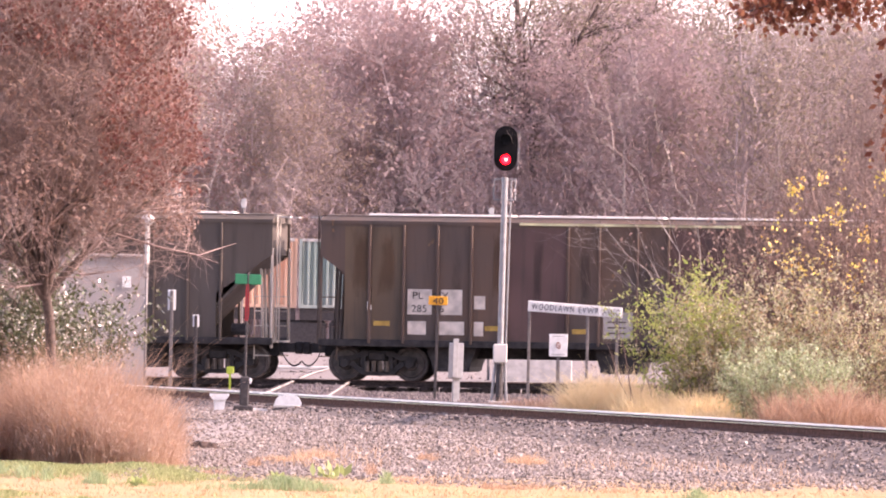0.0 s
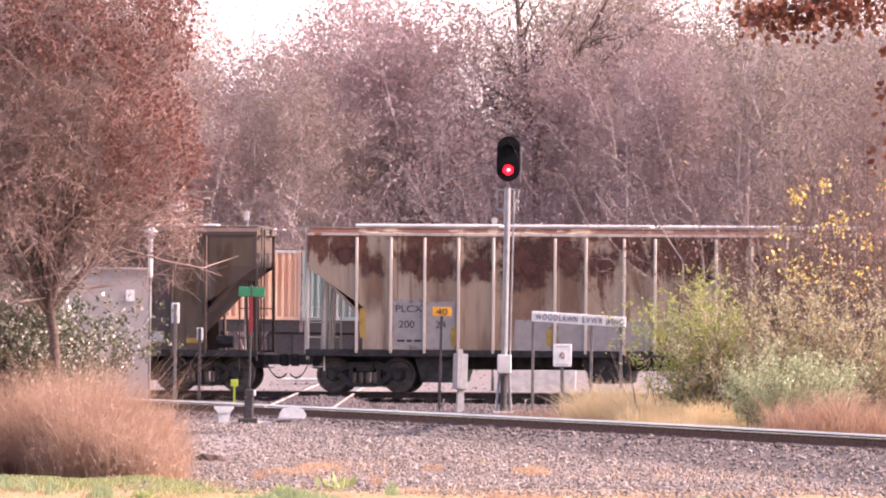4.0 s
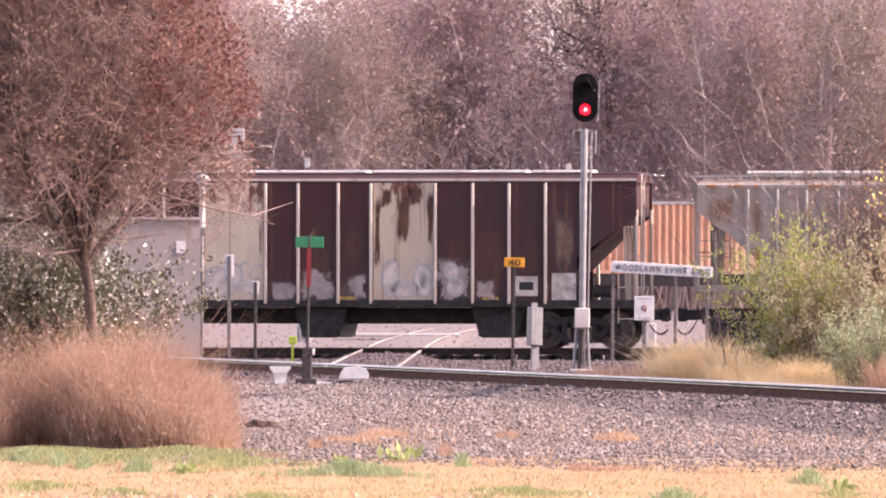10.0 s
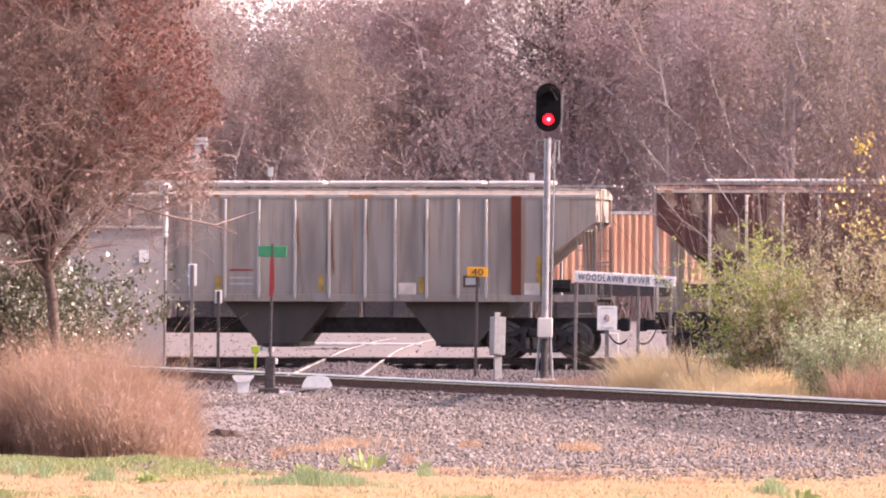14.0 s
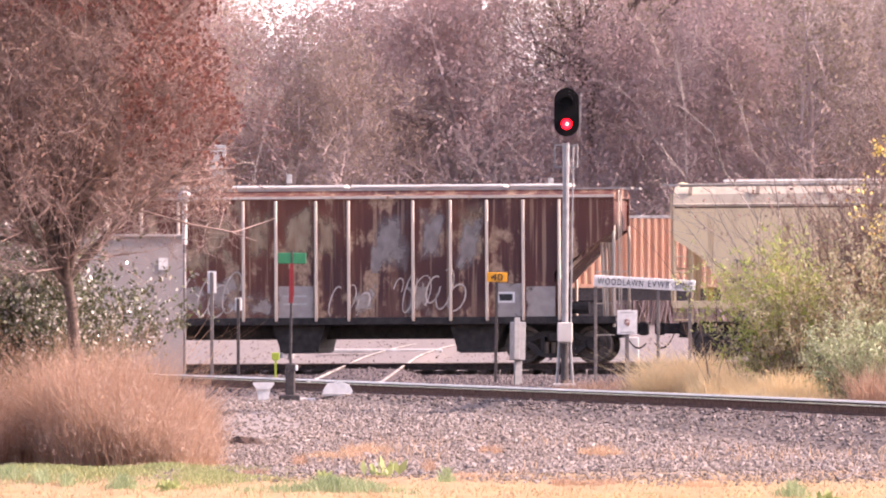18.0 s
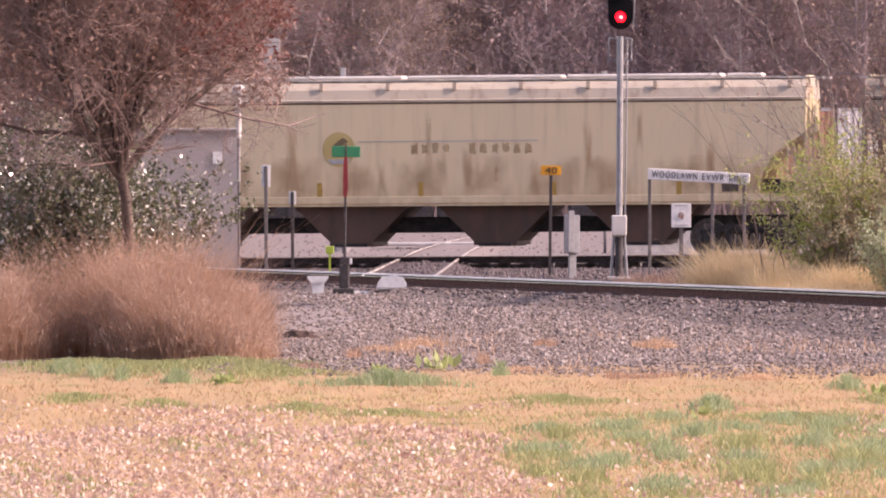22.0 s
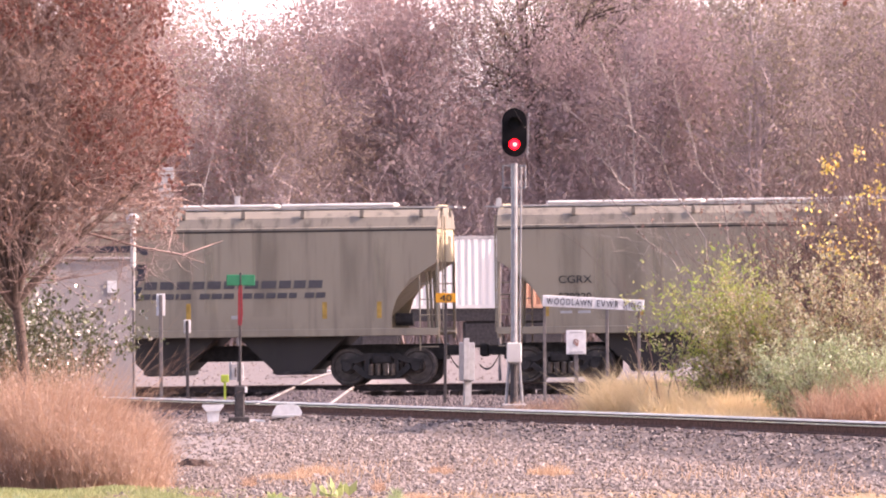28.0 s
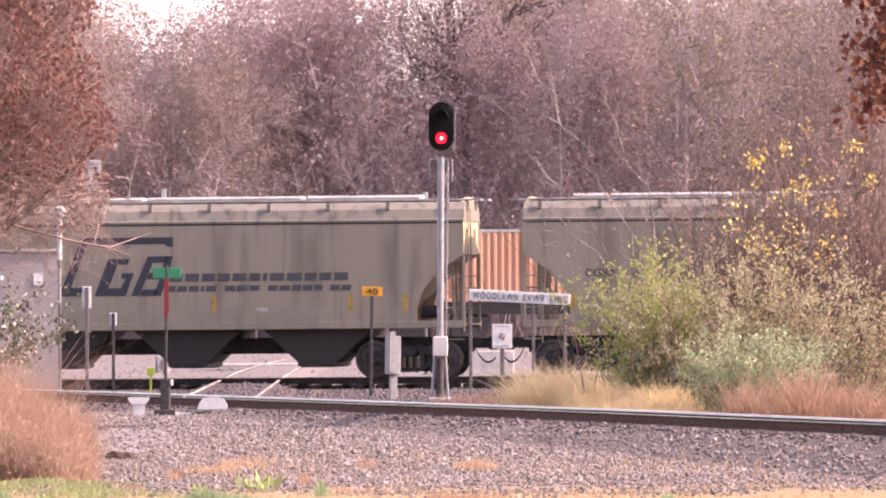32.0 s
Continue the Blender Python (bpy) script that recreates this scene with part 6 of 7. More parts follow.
def blades(rng, xy, z0, h, w, lean=0.25, vary=0.35):
    """Bent grass blades: two quads each, narrowing to the top."""
    k = len(xy)
    hh = h * rng.uniform(1 - vary, 1 + vary, k)
    a = rng.uniform(0, 2 * math.pi, k)
    side = np.stack([np.cos(a), np.sin(a) * 0.6, np.zeros(k)], 1)
    bow = rng.normal(0, lean, (k, 2)) * hh[:, None]
    p = np.column_stack([xy, z0])
    mid = p + np.column_stack([bow * 0.35, hh * 0.55])
    top = p + np.column_stack([bow, hh])
    ww = (w * rng.uniform(0.7, 1.3, k))[:, None]
    v = np.stack([p - side * ww, p + side * ww, mid + side * ww * 0.8, mid - side * ww * 0.8, top + side * ww * 0.25, top - side * ww * 0.25], 1).reshape(-1, 3)
    b = (np.arange(k) * 6)[:, None]
    f = np.concatenate([b + np.array([0, 1, 2, 3]), b + np.array([3, 2, 4, 5])], 1).reshape(-1, 4)
    return v, f


def grass_clump(name, label, seed, cx, cy, rx, ry, count, h, w, material, lean=0.25, plume=None):
    rng = np.random.default_rng(seed)
    r = np.sqrt(rng.random(count)) * np.where(rng.random(count) < 0.12, 1.25, 1.0)
    a = rng.uniform(0, 2 * math.pi, count)
    xy = np.column_stack([cx + rx * r * np.cos(a), cy + ry * r * np.sin(a)])
    hh = h * (0.55 + 0.45 * np.sqrt(np.clip(1 - r ** 2, 0, 1))) * np.array([0.9 + 0.5 * noise.noise((p * 1.8, q * 1.1, 4.0)) + 0.35 * noise.noise((p * 5.5, q * 2.0, 14.0)) for p, q in xy])
    hh *= np.where(rng.random(count) < 0.08, rng.uniform(1.05, 1.4, count), 1.0)      # lone taller stalks
    z = ground_z(xy[:, 0], xy[:, 1]) - 0.02
    ob = new(name, mesh(name, *blades(rng, xy, z, hh, w, lean, 0.5), material))
    tagged(ob, label, "grass", kind="stuff")
    if plume is not None:
        k = count // 14      # thin stalks that stand clear of the clump
        i = rng.integers(0, count, k)
        ob = new("grass_stalks", mesh("grass_stalks", *blades(rng, xy[i], z[i], hh[i] * 1.16 + 0.1, w * 0.7, 0.3, 0.22), material))
        tagged(ob, "thin dry stalks standing above the tall grass", "grass", kind="stuff")
        k = count * 4
        i = rng.integers(0, count, k)
        pts = np.column_stack([xy[i] + rng.normal(0, 0.12, (k, 2)), z[i] + hh[i] * rng.uniform(0.3, 1.08, k)])
        ob = new("grass_plumes", mesh("grass_plumes", *leaves(pts, 0.07, rng, -1.2, 0.22), plume))
        tagged(ob, "feathery pale seed heads of the tall grass", "grass", kind="stuff")
    return ob


def stones():
    rng = np.random.default_rng(5)
    k = 95000
    y = rng.uniform(143, 206, k)
    x = rng.uniform(-1, 1.35, k) * (y * 0.048 + 1.5)
    edge = 149 + 5 * np.array([noise.noise((a * 0.35, b * 0.08, 1.7)) for a, b in zip(x, y)])
    dn = near_dist(NEAR, x, y)
    ok = (y > edge + rng.uniform(-4, 2, k)) & ~((x < -4.2) & (y < 160)) & ~((((x + 3.45) / 0.95) ** 2 + ((y - 181) / 11.0) ** 2 < 1) & (rng.random(k) < 0.8))
    ok &= np.abs(dn - 0.75) > 0.11
    x, y, dn = x[ok], y[ok], dn[ok]
    k = len(x)
    s = rng.uniform(0.018, 0.046, k) * np.where(rng.random(k) < 0.04, 1.6, 1.0)
    base = np.array([(1, 0, 0), (-1, 0, 0), (0, 1, 0), (0, -1, 0), (0, 0, 1), (0, 0, -1)], float)
    tri = np.array([(0, 2, 4), (2, 1, 4), (1, 3, 4), (3, 0, 4), (2, 0, 5), (1, 2, 5), (3, 1, 5), (0, 3, 5)])
    v = base[None] * rng.uniform(0.6, 1.25, (k, 6, 1)) * s[:, None, None] * np.array([1.15, 1.15, 0.85])
    a = rng.uniform(0, 2 * math.pi, k)
    t = rng.uniform(-0.7, 0.7, k)
    c, n = np.cos(a)[:, None], np.sin(a)[:, None]
    v = np.stack([v[..., 0] * c - v[..., 1] * n, v[..., 0] * n + v[..., 1] * c, v[..., 2]], 2)
    c, n = np.cos(t)[:, None], np.sin(t)[:, None]
    v = np.stack([v[..., 0] * c - v[..., 2] * n, v[..., 1], v[..., 0] * n + v[..., 2] * c], 2)
    v = v + np.column_stack([x, y, ground_z(x, y) + s * 0.25])[:, None, :]
    f = (np.arange(k) * 6)[:, None, None] + tri[None]
    lot(rng, base, tri)
    me = mesh("ballast", v.reshape(-1, 3), f.reshape(-1, 3), STONES)
    me.materials.append(OILY)
    me.polygons.foreach_set("material_index", np.repeat(((dn < 1.9) & (rng.random(k) < np.clip(2.2 - dn, 0, 0.85))).astype(int), 8))
    ob = new("ballast", me)
    tagged(ob, "loose grey and brownish crushed stone ballast", "ballast", kind="stuff")


def lot(rng, base, tri):
    """Smaller stones on the ground between the lines and beyond."""
    k = 24000
    y = np.concatenate([rng.uniform(206, 256, k * 6 // 7), rng.uniform(262, 400, k - k * 6 // 7)])
    x = rng.uniform(-1, 1.2, k) * (y * 0.045 + 1)
    dl = near_dist(LEG, x, y)
    ok = (dl > 0.95) | ((dl < 0.62) & (rng.random(k) < 0.3))
    ok &= near_dist(NEAR, x, y) > 0.9
    x, y = x[ok], y[ok]
    k = len(x)
    s = rng.uniform(0.02, 0.05, k)
    v = base[None] * rng.uniform(0.6, 1.25, (k, 6, 1)) * s[:, None, None]
    v = v + np.column_stack([x, y, ground_z(x, y) + s * 0.2])[:, None, :]
    f = (np.arange(k) * 6)[:, None, None] + tri[None]
    me = mesh("lot_gravel", v.reshape(-1, 3), f.reshape(-1, 3), STONES)
    me.materials.append(OILY)
    me.polygons.foreach_set("material_index", np.repeat((y < 258).astype(int), 8))
    ob = new("lot_gravel", me)
    tagged(ob, "loose gravel between the tracks and beyond", "gravel", kind="stuff")


def lawn():
    rng = np.random.default_rng(8)

    def field(name, label, count, material, h, w, y0, y1, want, lean=0.5):
        y = rng.uniform(y0, y1, count)
        x = rng.uniform(-1, 1, count) * (y * 0.047 + 1.0)
        g = np.array([noise.noise((a * 0.55, b * 0.13, 5.0)) + 0.4 * noise.noise((a * 1.9, b * 0.5, 9.0)) for a, b in zip(x, y)])
        ok = want(g, x, y, rng.random(count))
        x, y = x[ok], y[ok]
        ob = new(name, mesh(name, *blades(rng, np.column_stack([x, y]), ground_z(x, y) - 0.01, np.full(len(x), h), w, lean), material))
        tagged(ob, label, "grass", kind="stuff")

    field("dry_grass", "short tan dormant lawn grass", 32000, L_DRY, 0.055, 0.008, 98, 152, lambda g, x, y, r: (y < 149 + 3 * g) & (r < 0.9))
    field("green_grass", "short green patches in the dormant lawn", 34000, L_GREEN, 0.06, 0.009, 98, 130, lambda g, x, y, r: (g > 0.16) | ((x > 0.6 + 3 * g) & (y < 129 + 6 * g) & (r < 0.7) & (g > -0.3)))
    field("faded_grass", "yellowish half-dormant lawn grass", 30000, L_FADED, 0.05, 0.009, 98, 139, lambda g, x, y, r: ((g > -0.12) & (g < 0.12) | (g < -0.3)) & (x > -1.6 + 5 * g))
    field("verge_grass", "sparse dry weeds along the ballast edge", 2600, L_PEACH, 0.16, 0.008, 146, 168, lambda g, x, y, r: g > 0.22)
    # greener patches before the tall grass and in the lawn; the last value tells tufts from turf
    for k, (cx, cy, rx, ry, tuft) in enumerate(((-5.5, 149.8, 2.3, 3.4, 0), (-4.15, 151.0, 1.3, 3.0, 0), (-3.3, 146.8, 1.0, 3.6, 0), (-4.48, 142.6, 0.24, 0.8, 1), (-1.53, 141.5, 1.0, 1.0, 1), (-6.27, 147.4, 0.25, 1.0, 1), (-5.72, 144.9, 0.16, 0.8, 1), (-5.31, 143.6, 0.12, 0.8, 1),
                                               (-5.59, 134.9, 0.5, 1.6, 0), (-4.4, 132.9, 0.5, 1.3, 0), (-2.58, 130.9, 0.65, 1.5, 0), (4.81, 139.1, 0.22, 1.0, 1), (2.78, 130.9, 0.33, 1.0, 1), (5.03, 133.6, 0.33, 1.6, 0), (0.86, 133.1, 0.9, 1.8, 0), (0.05, 145.0, 0.1, 0.8, 1), (3.87, 127.4, 1.15, 1.5, 0), (-1.31, 128.3, 1.1, 1.2, 0))):
        count = int(rx * ry * (1500 if tuft else 1100 if k < 3 else 900)) + 60
        r, a = np.minimum(np.abs(rng.normal(0, 0.62, count)), 1.5), rng.uniform(0, 2 * math.pi, count)
        wob = 1 + 0.3 * np.sin(a * 3 + k) + 0.2 * np.sin(a * 7 + 2 * k)
        xy = np.column_stack([cx + rx * r * np.cos(a) * wob, cy + ry * r * np.sin(a) * wob])
        hh = np.full(count, 0.17 if tuft else 0.085) * np.maximum(1.15 - 0.6 * r, 0.3)
        ob = new("grass_tuft" if tuft else "green_turf", mesh("turf", *blades(rng, xy, ground_z(xy[:, 0], xy[:, 1]) - 0.01, hh, 0.010, 0.35), L_TUFT if tuft else L_GREEN))
        tagged(ob, "taller blue-green grass tuft in the dry lawn" if tuft else "patch of short green turf in the dormant lawn", "grass", kind="stuff")
    for k in range(64):
        cx, cy, rx = rng.uniform(0.3, 6.2), rng.uniform(104, 128), rng.uniform(0.1, 0.3)
        count = int(900 * rx) + 50
        xy = np.column_stack([rng.normal(cx, rx * 0.6, count), rng.normal(cy, 0.5, count)])
        ob = new("grass_tuft", mesh("turf", *blades(rng, xy, ground_z(xy[:, 0], xy[:, 1]) - 0.01, np.full(count, rng.uniform(0.08, 0.16)), 0.010, 0.4), L_TUFT if k % 3 else L_GREEN))
        tagged(ob, "taller blue-green grass tuft in the dry lawn" if k % 3 else "green grass tuft in the dry lawn", "grass", kind="stuff")
    # dry tufts on the ballast and along its edge
    for k, (cx, cy, rx, h) in enumerate(((-1.2, 161.1, 0.42, 0.17), (0.77, 161.7, 0.22, 0.15), (2.49, 159.4, 0.38, 0.15), (1.74, 144.9, 0.26, 0.09), (3.72, 143.3, 0.32, 0.1), (-2.19, 154.7, 0.1, 0.16), (-3.42, 154.0, 0.17, 0.1), (-0.2, 151.7, 0.12, 0.14), (2.22, 144.3, 0.34, 0.08), (0.3, 147.8, 0.28, 0.08), (-2.79, 149.8, 0.25, 0.08), (-1.7, 158.5, 0.5, 0.1))):
        grass_clump("dry_tuft", "dry straw-coloured grass tuft growing in the gravel", 300 + k, cx, cy, rx, 0.8, int(900 * rx) + 60, h, 0.008, L_PEACH if k in (0, 2, 4, 9, 11) else L_TAN, 0.5)
    # leaf litter
    k = 44000
    y = rng.uniform(96, 132, k)
    x = rng.uniform(-1, 1, k) * (y * 0.047 + 1.0)
    g = np.array([noise.noise((a * 0.4, b * 0.1, 15.0)) for a, b in zip(x, y)])
    ok = rng.random(k) < np.clip(0.12 + g * 0.6 + np.where((x < 0.3 + 2 * g) & (y < 123 + 8 * g), 0.8, 0), 0, 1)
    pts = np.column_stack([x, y, ground_z(x, y) + 0.035])[ok]
    ob = new("leaf_litter", mesh("leaf_litter", *leaves(pts, 0.062, rng, -0.3, 0.6, 0.0), L_LITTER))
    tagged(ob, "scattered pale dry fallen leaves", "leaves", kind="stuff")


def weed(x, y, size, seed, label="broad-leaved green weed in the dry lawn"):
    rng = np.random.default_rng(seed)
    w = thing("weed", label, "weed", pose(x, y, float(ground_z(x, y))), "weeds")
    k = 34
    pts = np.column_stack([rng.normal(0, size * 0.35, k), rng.normal(0, size * 0.35, k), rng.uniform(0, size * 0.25, k)])
    v, _ = leaves(pts, size * 0.55, rng, -0.9, 0.45)
    for i in range(k):
        part("leaf", mesh("leaf", v[4 * i:4 * i + 4], [(0, 1, 2, 3)], L_WEED), w)


def bush(name, label, seed, x, y, rx, ry, h, stems, leaf_mat, leaf, count, narrow=0.5, bare=0.0, droop=-0.6, twig=None, low=0.1, category="shrub", r=0.012, clumps=0):
    """Many thin stems from one foot, with leaves along their upper parts."""
    rng = np.random.default_rng(seed)
    b = thing(name, label, category, pose(x, y, float(ground_z(x, y)) - 0.03))
    segs, pts = [], []
    for _ in range(stems):
        a = rng.uniform(0, 2 * math.pi)
        q = np.array([rx * 0.55 * math.cos(a) * rng.random(), ry * 0.55 * math.sin(a) * rng.random(), 0.0])
        d = np.array([math.cos(a) * rx / h * rng.uniform(0, 1.0), math.sin(a) * ry / h * rng.uniform(0, 1.0), 1.0])
        L = h * rng.uniform(0.55, 1.05)
        rr = r
        n_s = 6
        for i in range(n_s):
            d2 = d + rng.normal(0, 0.16, 3)
            q2 = q + d2 / np.linalg.norm(d2) * L / n_s
            segs.append((*q, *q2, rr, rr * 0.78))
            rr *= 0.78
            if i > 0 or low == 0.0:
                for _k in range(2):
                    s2 = d2 / np.linalg.norm(d2) + rng.normal(0, 0.55, 3)
                    e = q2 + s2 * L * rng.uniform(0.06, 0.2)
                    segs.append((*q2, *e, rr * 0.6, rr * 0.3))
                    if q2[2] > low * h:
                        pts += [q2 + (e - q2) * t for t in (0.35, 0.7, 1.0)]
            q, d = q2, d2
        pts.append(q)
    part("branchwork", mesh("branchwork", *tubes(segs, 3), twig or TWIG), b)
    pts = np.array(pts)
    if bare < 1 and count:
        sel = pts[rng.integers(0, len(pts), count)]
        if clumps:
            heart = pts[rng.integers(0, len(pts), clumps)]
            sel = np.where((rng.random(count) < 0.75)[:, None], heart[rng.integers(0, clumps, count)] + rng.normal(0, 0.09, (count, 3)), sel)
        part("foliage", mesh("foliage", *leaves(sel, leaf, rng, droop, narrow, leaf * 0.6), leaf_mat), b)
    return b


def leaning_sapling(x, y):
    """Long pale bare stems that lean out from one foot and arch over."""
    rng = np.random.default_rng(71)
    b = thing("leaning_sapling", "bare pale-stemmed sapling arching out over the shrubs", "sapling", pose(x, y, float(ground_z(x, y)) - 0.05))
    segs = []
    for reach, rise, thick in ((-4.4, 8.6, 0.017), (-3.0, 9.2, 0.015), (-4.6, 5.9, 0.013), (-3.6, 4.3, 0.012), (-5.2, 7.4, 0.011), (1.2, 8.4, 0.014)):
        q = np.array([rng.normal(0, 0.12), rng.normal(0, 0.3), 0.0])
        depth = rng.normal(0, 0.8)
        for i in range(1, 17):
            f = i / 16
            p2 = np.array([reach * f ** 1.15, depth * f, rise * (1.25 * f - 0.25 * f * f)]) + rng.normal(0, 0.12, 3)
            r0, r1 = thick * (1.05 - 0.8 * (i - 1) / 16), thick * (1.05 - 0.8 * f)
            segs.append((*q, *p2, r0, r1))
            if i > 4:
                for _ in range(3):
                    d = (p2 - q) / np.linalg.norm(p2 - q) + rng.normal(0, 0.6, 3)
                    e = p2 + d * rng.uniform(0.15, 0.6)
                    segs.append((*p2, *e, r1 * 0.55, r1 * 0.3))
                    segs.append((*e, *(e + (d + rng.normal(0, 0.5, 3)) * 0.35), r1 * 0.3, r1 * 0.15))
            q = p2
    part("branchwork", mesh("branchwork", *tubes(segs, 4), PALE_TWIG), b)


def woods():
    """The wood behind: trees of several builds, thickets below, and far trees closing the view."""
    protos = []
    specs = [(15.0, 3.0, 4.2, L_GOLD, 0.14, 2, 0.22), (15.5, 3.5, 4.2, L_RUSSET, 0.14, 2, 0.24), (13.5, 2.0, 4.6, L_MAUVE, 0.15, 2, 0.28), (16.5, 5.0, 4.4, None, 0, 0, 0),
             (12.5, 1.8, 3.8, L_RUSSET, 0.14, 2, 0.34), (15.0, 3.4, 4.8, L_OLIVE, 0.14, 2, 0.22), (11.5, 1.4, 3.8, L_WOOD, 0.14, 2, 0.20), (12.0, 1.5, 4.0, L_MAUVE, 0.15, 2, 0.34),
             (15.0, 2.2, 4.6, L_DIM, 0.14, 2, 0.30)]
    for i, (h, fk, sp, lm, lf, pt, sh) in enumerate(specs):
        t = tree("woodland_tree", "leafless grey-brown tree with a fine haze of twigs" if lm is None else ("tall tree with sparse russet autumn leaves" if lm is L_RUSSET else ("tall tree with thin olive-brown leaves" if lm is L_OLIVE else ("tree with dull mauve-brown autumn leaves" if lm is L_MAUVE else "dark-twigged tree with dull olive-grey leaves" if lm is L_DIM else "tall tree with sparse golden-brown autumn leaves"))),
                 60 + i, pose(0, 0, 0), h, fk, sp, 4, (14, 9, 8, 6), 0.17, (TWIG, DARK_TWIG) if lm is L_DIM else (WARM_TWIG, (FARBARK, WARM_TWIG, FARBARK)[i % 3]), lm, lf, pt, share=sh, group="woodland trees", thick=0.07, spread_l=0.25)
        protos.append(t)
    rng = random.Random(12)
    spots = []
    for row, (y, n_t) in enumerate(((424, 15), (440, 16), (458, 16), (480, 17), (510, 18))):
        half = y * 0.052 + 5
        for i in range(n_t):
            spots.append((-half + 2 * half * (i + 0.5) / n_t + rng.uniform(-1.2, 1.2), y + rng.uniform(-6, 6), row))
    # unseen trees past the right edge, added to shade the right of the wood
    for row, y in enumerate((424, 440, 458, 480, 510)):
        for i in range(6):
            spots.append((y * 0.052 + 6 + 4.2 * i + rng.uniform(-1.2, 1.2), y + rng.uniform(-6, 6), row))
    spots[8], spots[14] = spots[14], spots[8]
    for k, (x, y, row) in enumerate(spots):
        u = x * 440 / y
        dip = -9.6 < u < -2.9
        p = protos[rng.choice((3, 0, 3, 1) if dip else ((1, 2, 4, 7, 0, 1) if u < 3 else (5, 3, 6, 5, 2, 7) if u < 8.5 else (8, 8, 5, 8, 3, 7)))] if k >= len(protos) else protos[k]
        s = rng.uniform(0.9, 1.22) * (1.0, 1.05, 1.06, 1.0, 0.98)[row]
        if dip:
            s *= 0.93      # a dip in the tree line
        else:
            s *= 1.02 + 0.08 * math.sin(u * 0.9 + row)
        m = pose(x, y, float(ground_z(x, y)) - 0.1, 0, 0, rng.uniform(0, 360)) @ Matrix.Diagonal((s * rng.uniform(0.9, 1.1), s, s, 1))
        if k < len(protos):
            p.matrix_basis = m
        else:
            c = copy_thing(p, Matrix.Identity(4))
            c.matrix_basis = m
    # one darker forked tree, and pale dead stems
    tree("dark_tree", "large dark-barked forked tree with olive-brown leaves", 91, pose(6.65, 429, 0.3), 17.5, 9.7, 4.8, 4, (14, 10, 9, 6), 0.30, (BARK, BARK), L_OLIVE, 0.15, 2, share=0.5, thick=0.07, spread_l=0.35, up=0.6, vase=[(172, 1.9, 8.0, 0.24), (5, 2.6, 8.0, 0.2), (80, 1.2, 6.0, 0.12), (200, 0.7, 5.0, 0.1), (-20, 0.6, 5.0, 0.1), (-80, 1.0, 6.0, 0.12)])
    for k, (x, y, h) in enumerate(((10.5, 417, 15), (-9.0, 421, 13), (14.5, 420, 15.5), (2.0, 422, 12))):
        tree("pale_tree", "bare pale-barked tree before the wood", 200 + k, pose(x, y, 0.3, 0, (-6, 5, 7, -4)[k], 0), h, 4.0, 3.4, 3, (7, 6, 5), 0.06, (PALE_BARK, PALE_BARK), thick=0.03, group="pale bare trees")
    # thicket
    g = np.random.default_rng(31)
    k = 7000
    y = g.uniform(412, 520, k)
    x = g.uniform(-1, 1, k) * (y * 0.05 + 4)
    h = g.uniform(2.5, 7.5, k)
    p = np.column_stack([x, y, ground_z(x, y) - 0.1])
    d1 = np.column_stack([g.normal(0, 0.12, (k, 2)), np.full(k, 0.5)]) * h[:, None]
    d2 = np.column_stack([g.normal(0, 0.22, (k, 2)), np.full(k, 0.5)]) * h[:, None]
    q = p + d1
    e = q + d2
    r = g.uniform(0.012, 0.03, k)
    segs = np.concatenate([np.column_stack([p, q, r, r * 0.7]), np.column_stack([q, e, r * 0.7, r * 0.3])])
    for _ in range(3):
        b = q + (e - q) * g.random((k, 1))
        f = b + np.column_stack([g.normal(0, 0.16, (k, 2)), g.uniform(0.02, 0.3, k)]) * h[:, None]
        segs = np.concatenate([segs, np.column_stack([b, f, r * 0.5, r * 0.25])])
    ob = new("thicket", mesh("thicket", *tubes(segs, 3), WARM_TWIG))
    tagged(ob, "dense mauve-brown leafless undergrowth below the trees", "undergrowth", kind="stuff")
    sel = g.integers(0, len(segs), 34000)
    pts = segs[sel, 3:6]
    ob = new("thicket_leaves", mesh("thicket_leaves", *leaves(pts, 0.15, g, 0.2, 0.65, 0.2), L_MAUVE))
    tagged(ob, "thin mauve leaves in the undergrowth", "leaves", kind="stuff")
    # far wood closing the view
    k = 2600
    y = g.uniform(540, 640, k)
    x = g.uniform(-1, 1, k) * 60
    h = g.uniform(7, 15, k) * np.where((x > -15) & (x < -3.5), 0.8, 1.0)
    p = np.column_stack([x, y, ground_z(x, y) - 0.2])
    q = p + np.column_stack([g.normal(0, 0.05, (k, 2)), np.full(k, 0.5)]) * h[:, None]
    e = q + np.column_stack([g.normal(0, 0.12, (k, 2)), np.full(k, 0.5)]) * h[:, None]
    r = g.uniform(0.04, 0.12, k)
    segs = np.concatenate([np.column_stack([p, q, r, r * 0.7]), np.column_stack([q, e, r * 0.7, r * 0.2])])
    for _ in range(9):
        b = p + (e - p) * g.uniform(0.2, 1, (k, 1))
        f = b + np.column_stack([g.normal(0, 0.13, (k, 2)), g.uniform(0.02, 0.18, k)]) * h[:, None]
        segs = np.concatenate([segs, np.column_stack([b, f, r * 0.4, r * 0.2])])
    ob = new("far_wood", mesh("far_wood", *tubes(segs, 3), FARBARK))
    tagged(ob, "distant bare grey-brown wood", "wood", kind="stuff")
    pts = segs[g.integers(0, len(segs), 16000), 3:6]
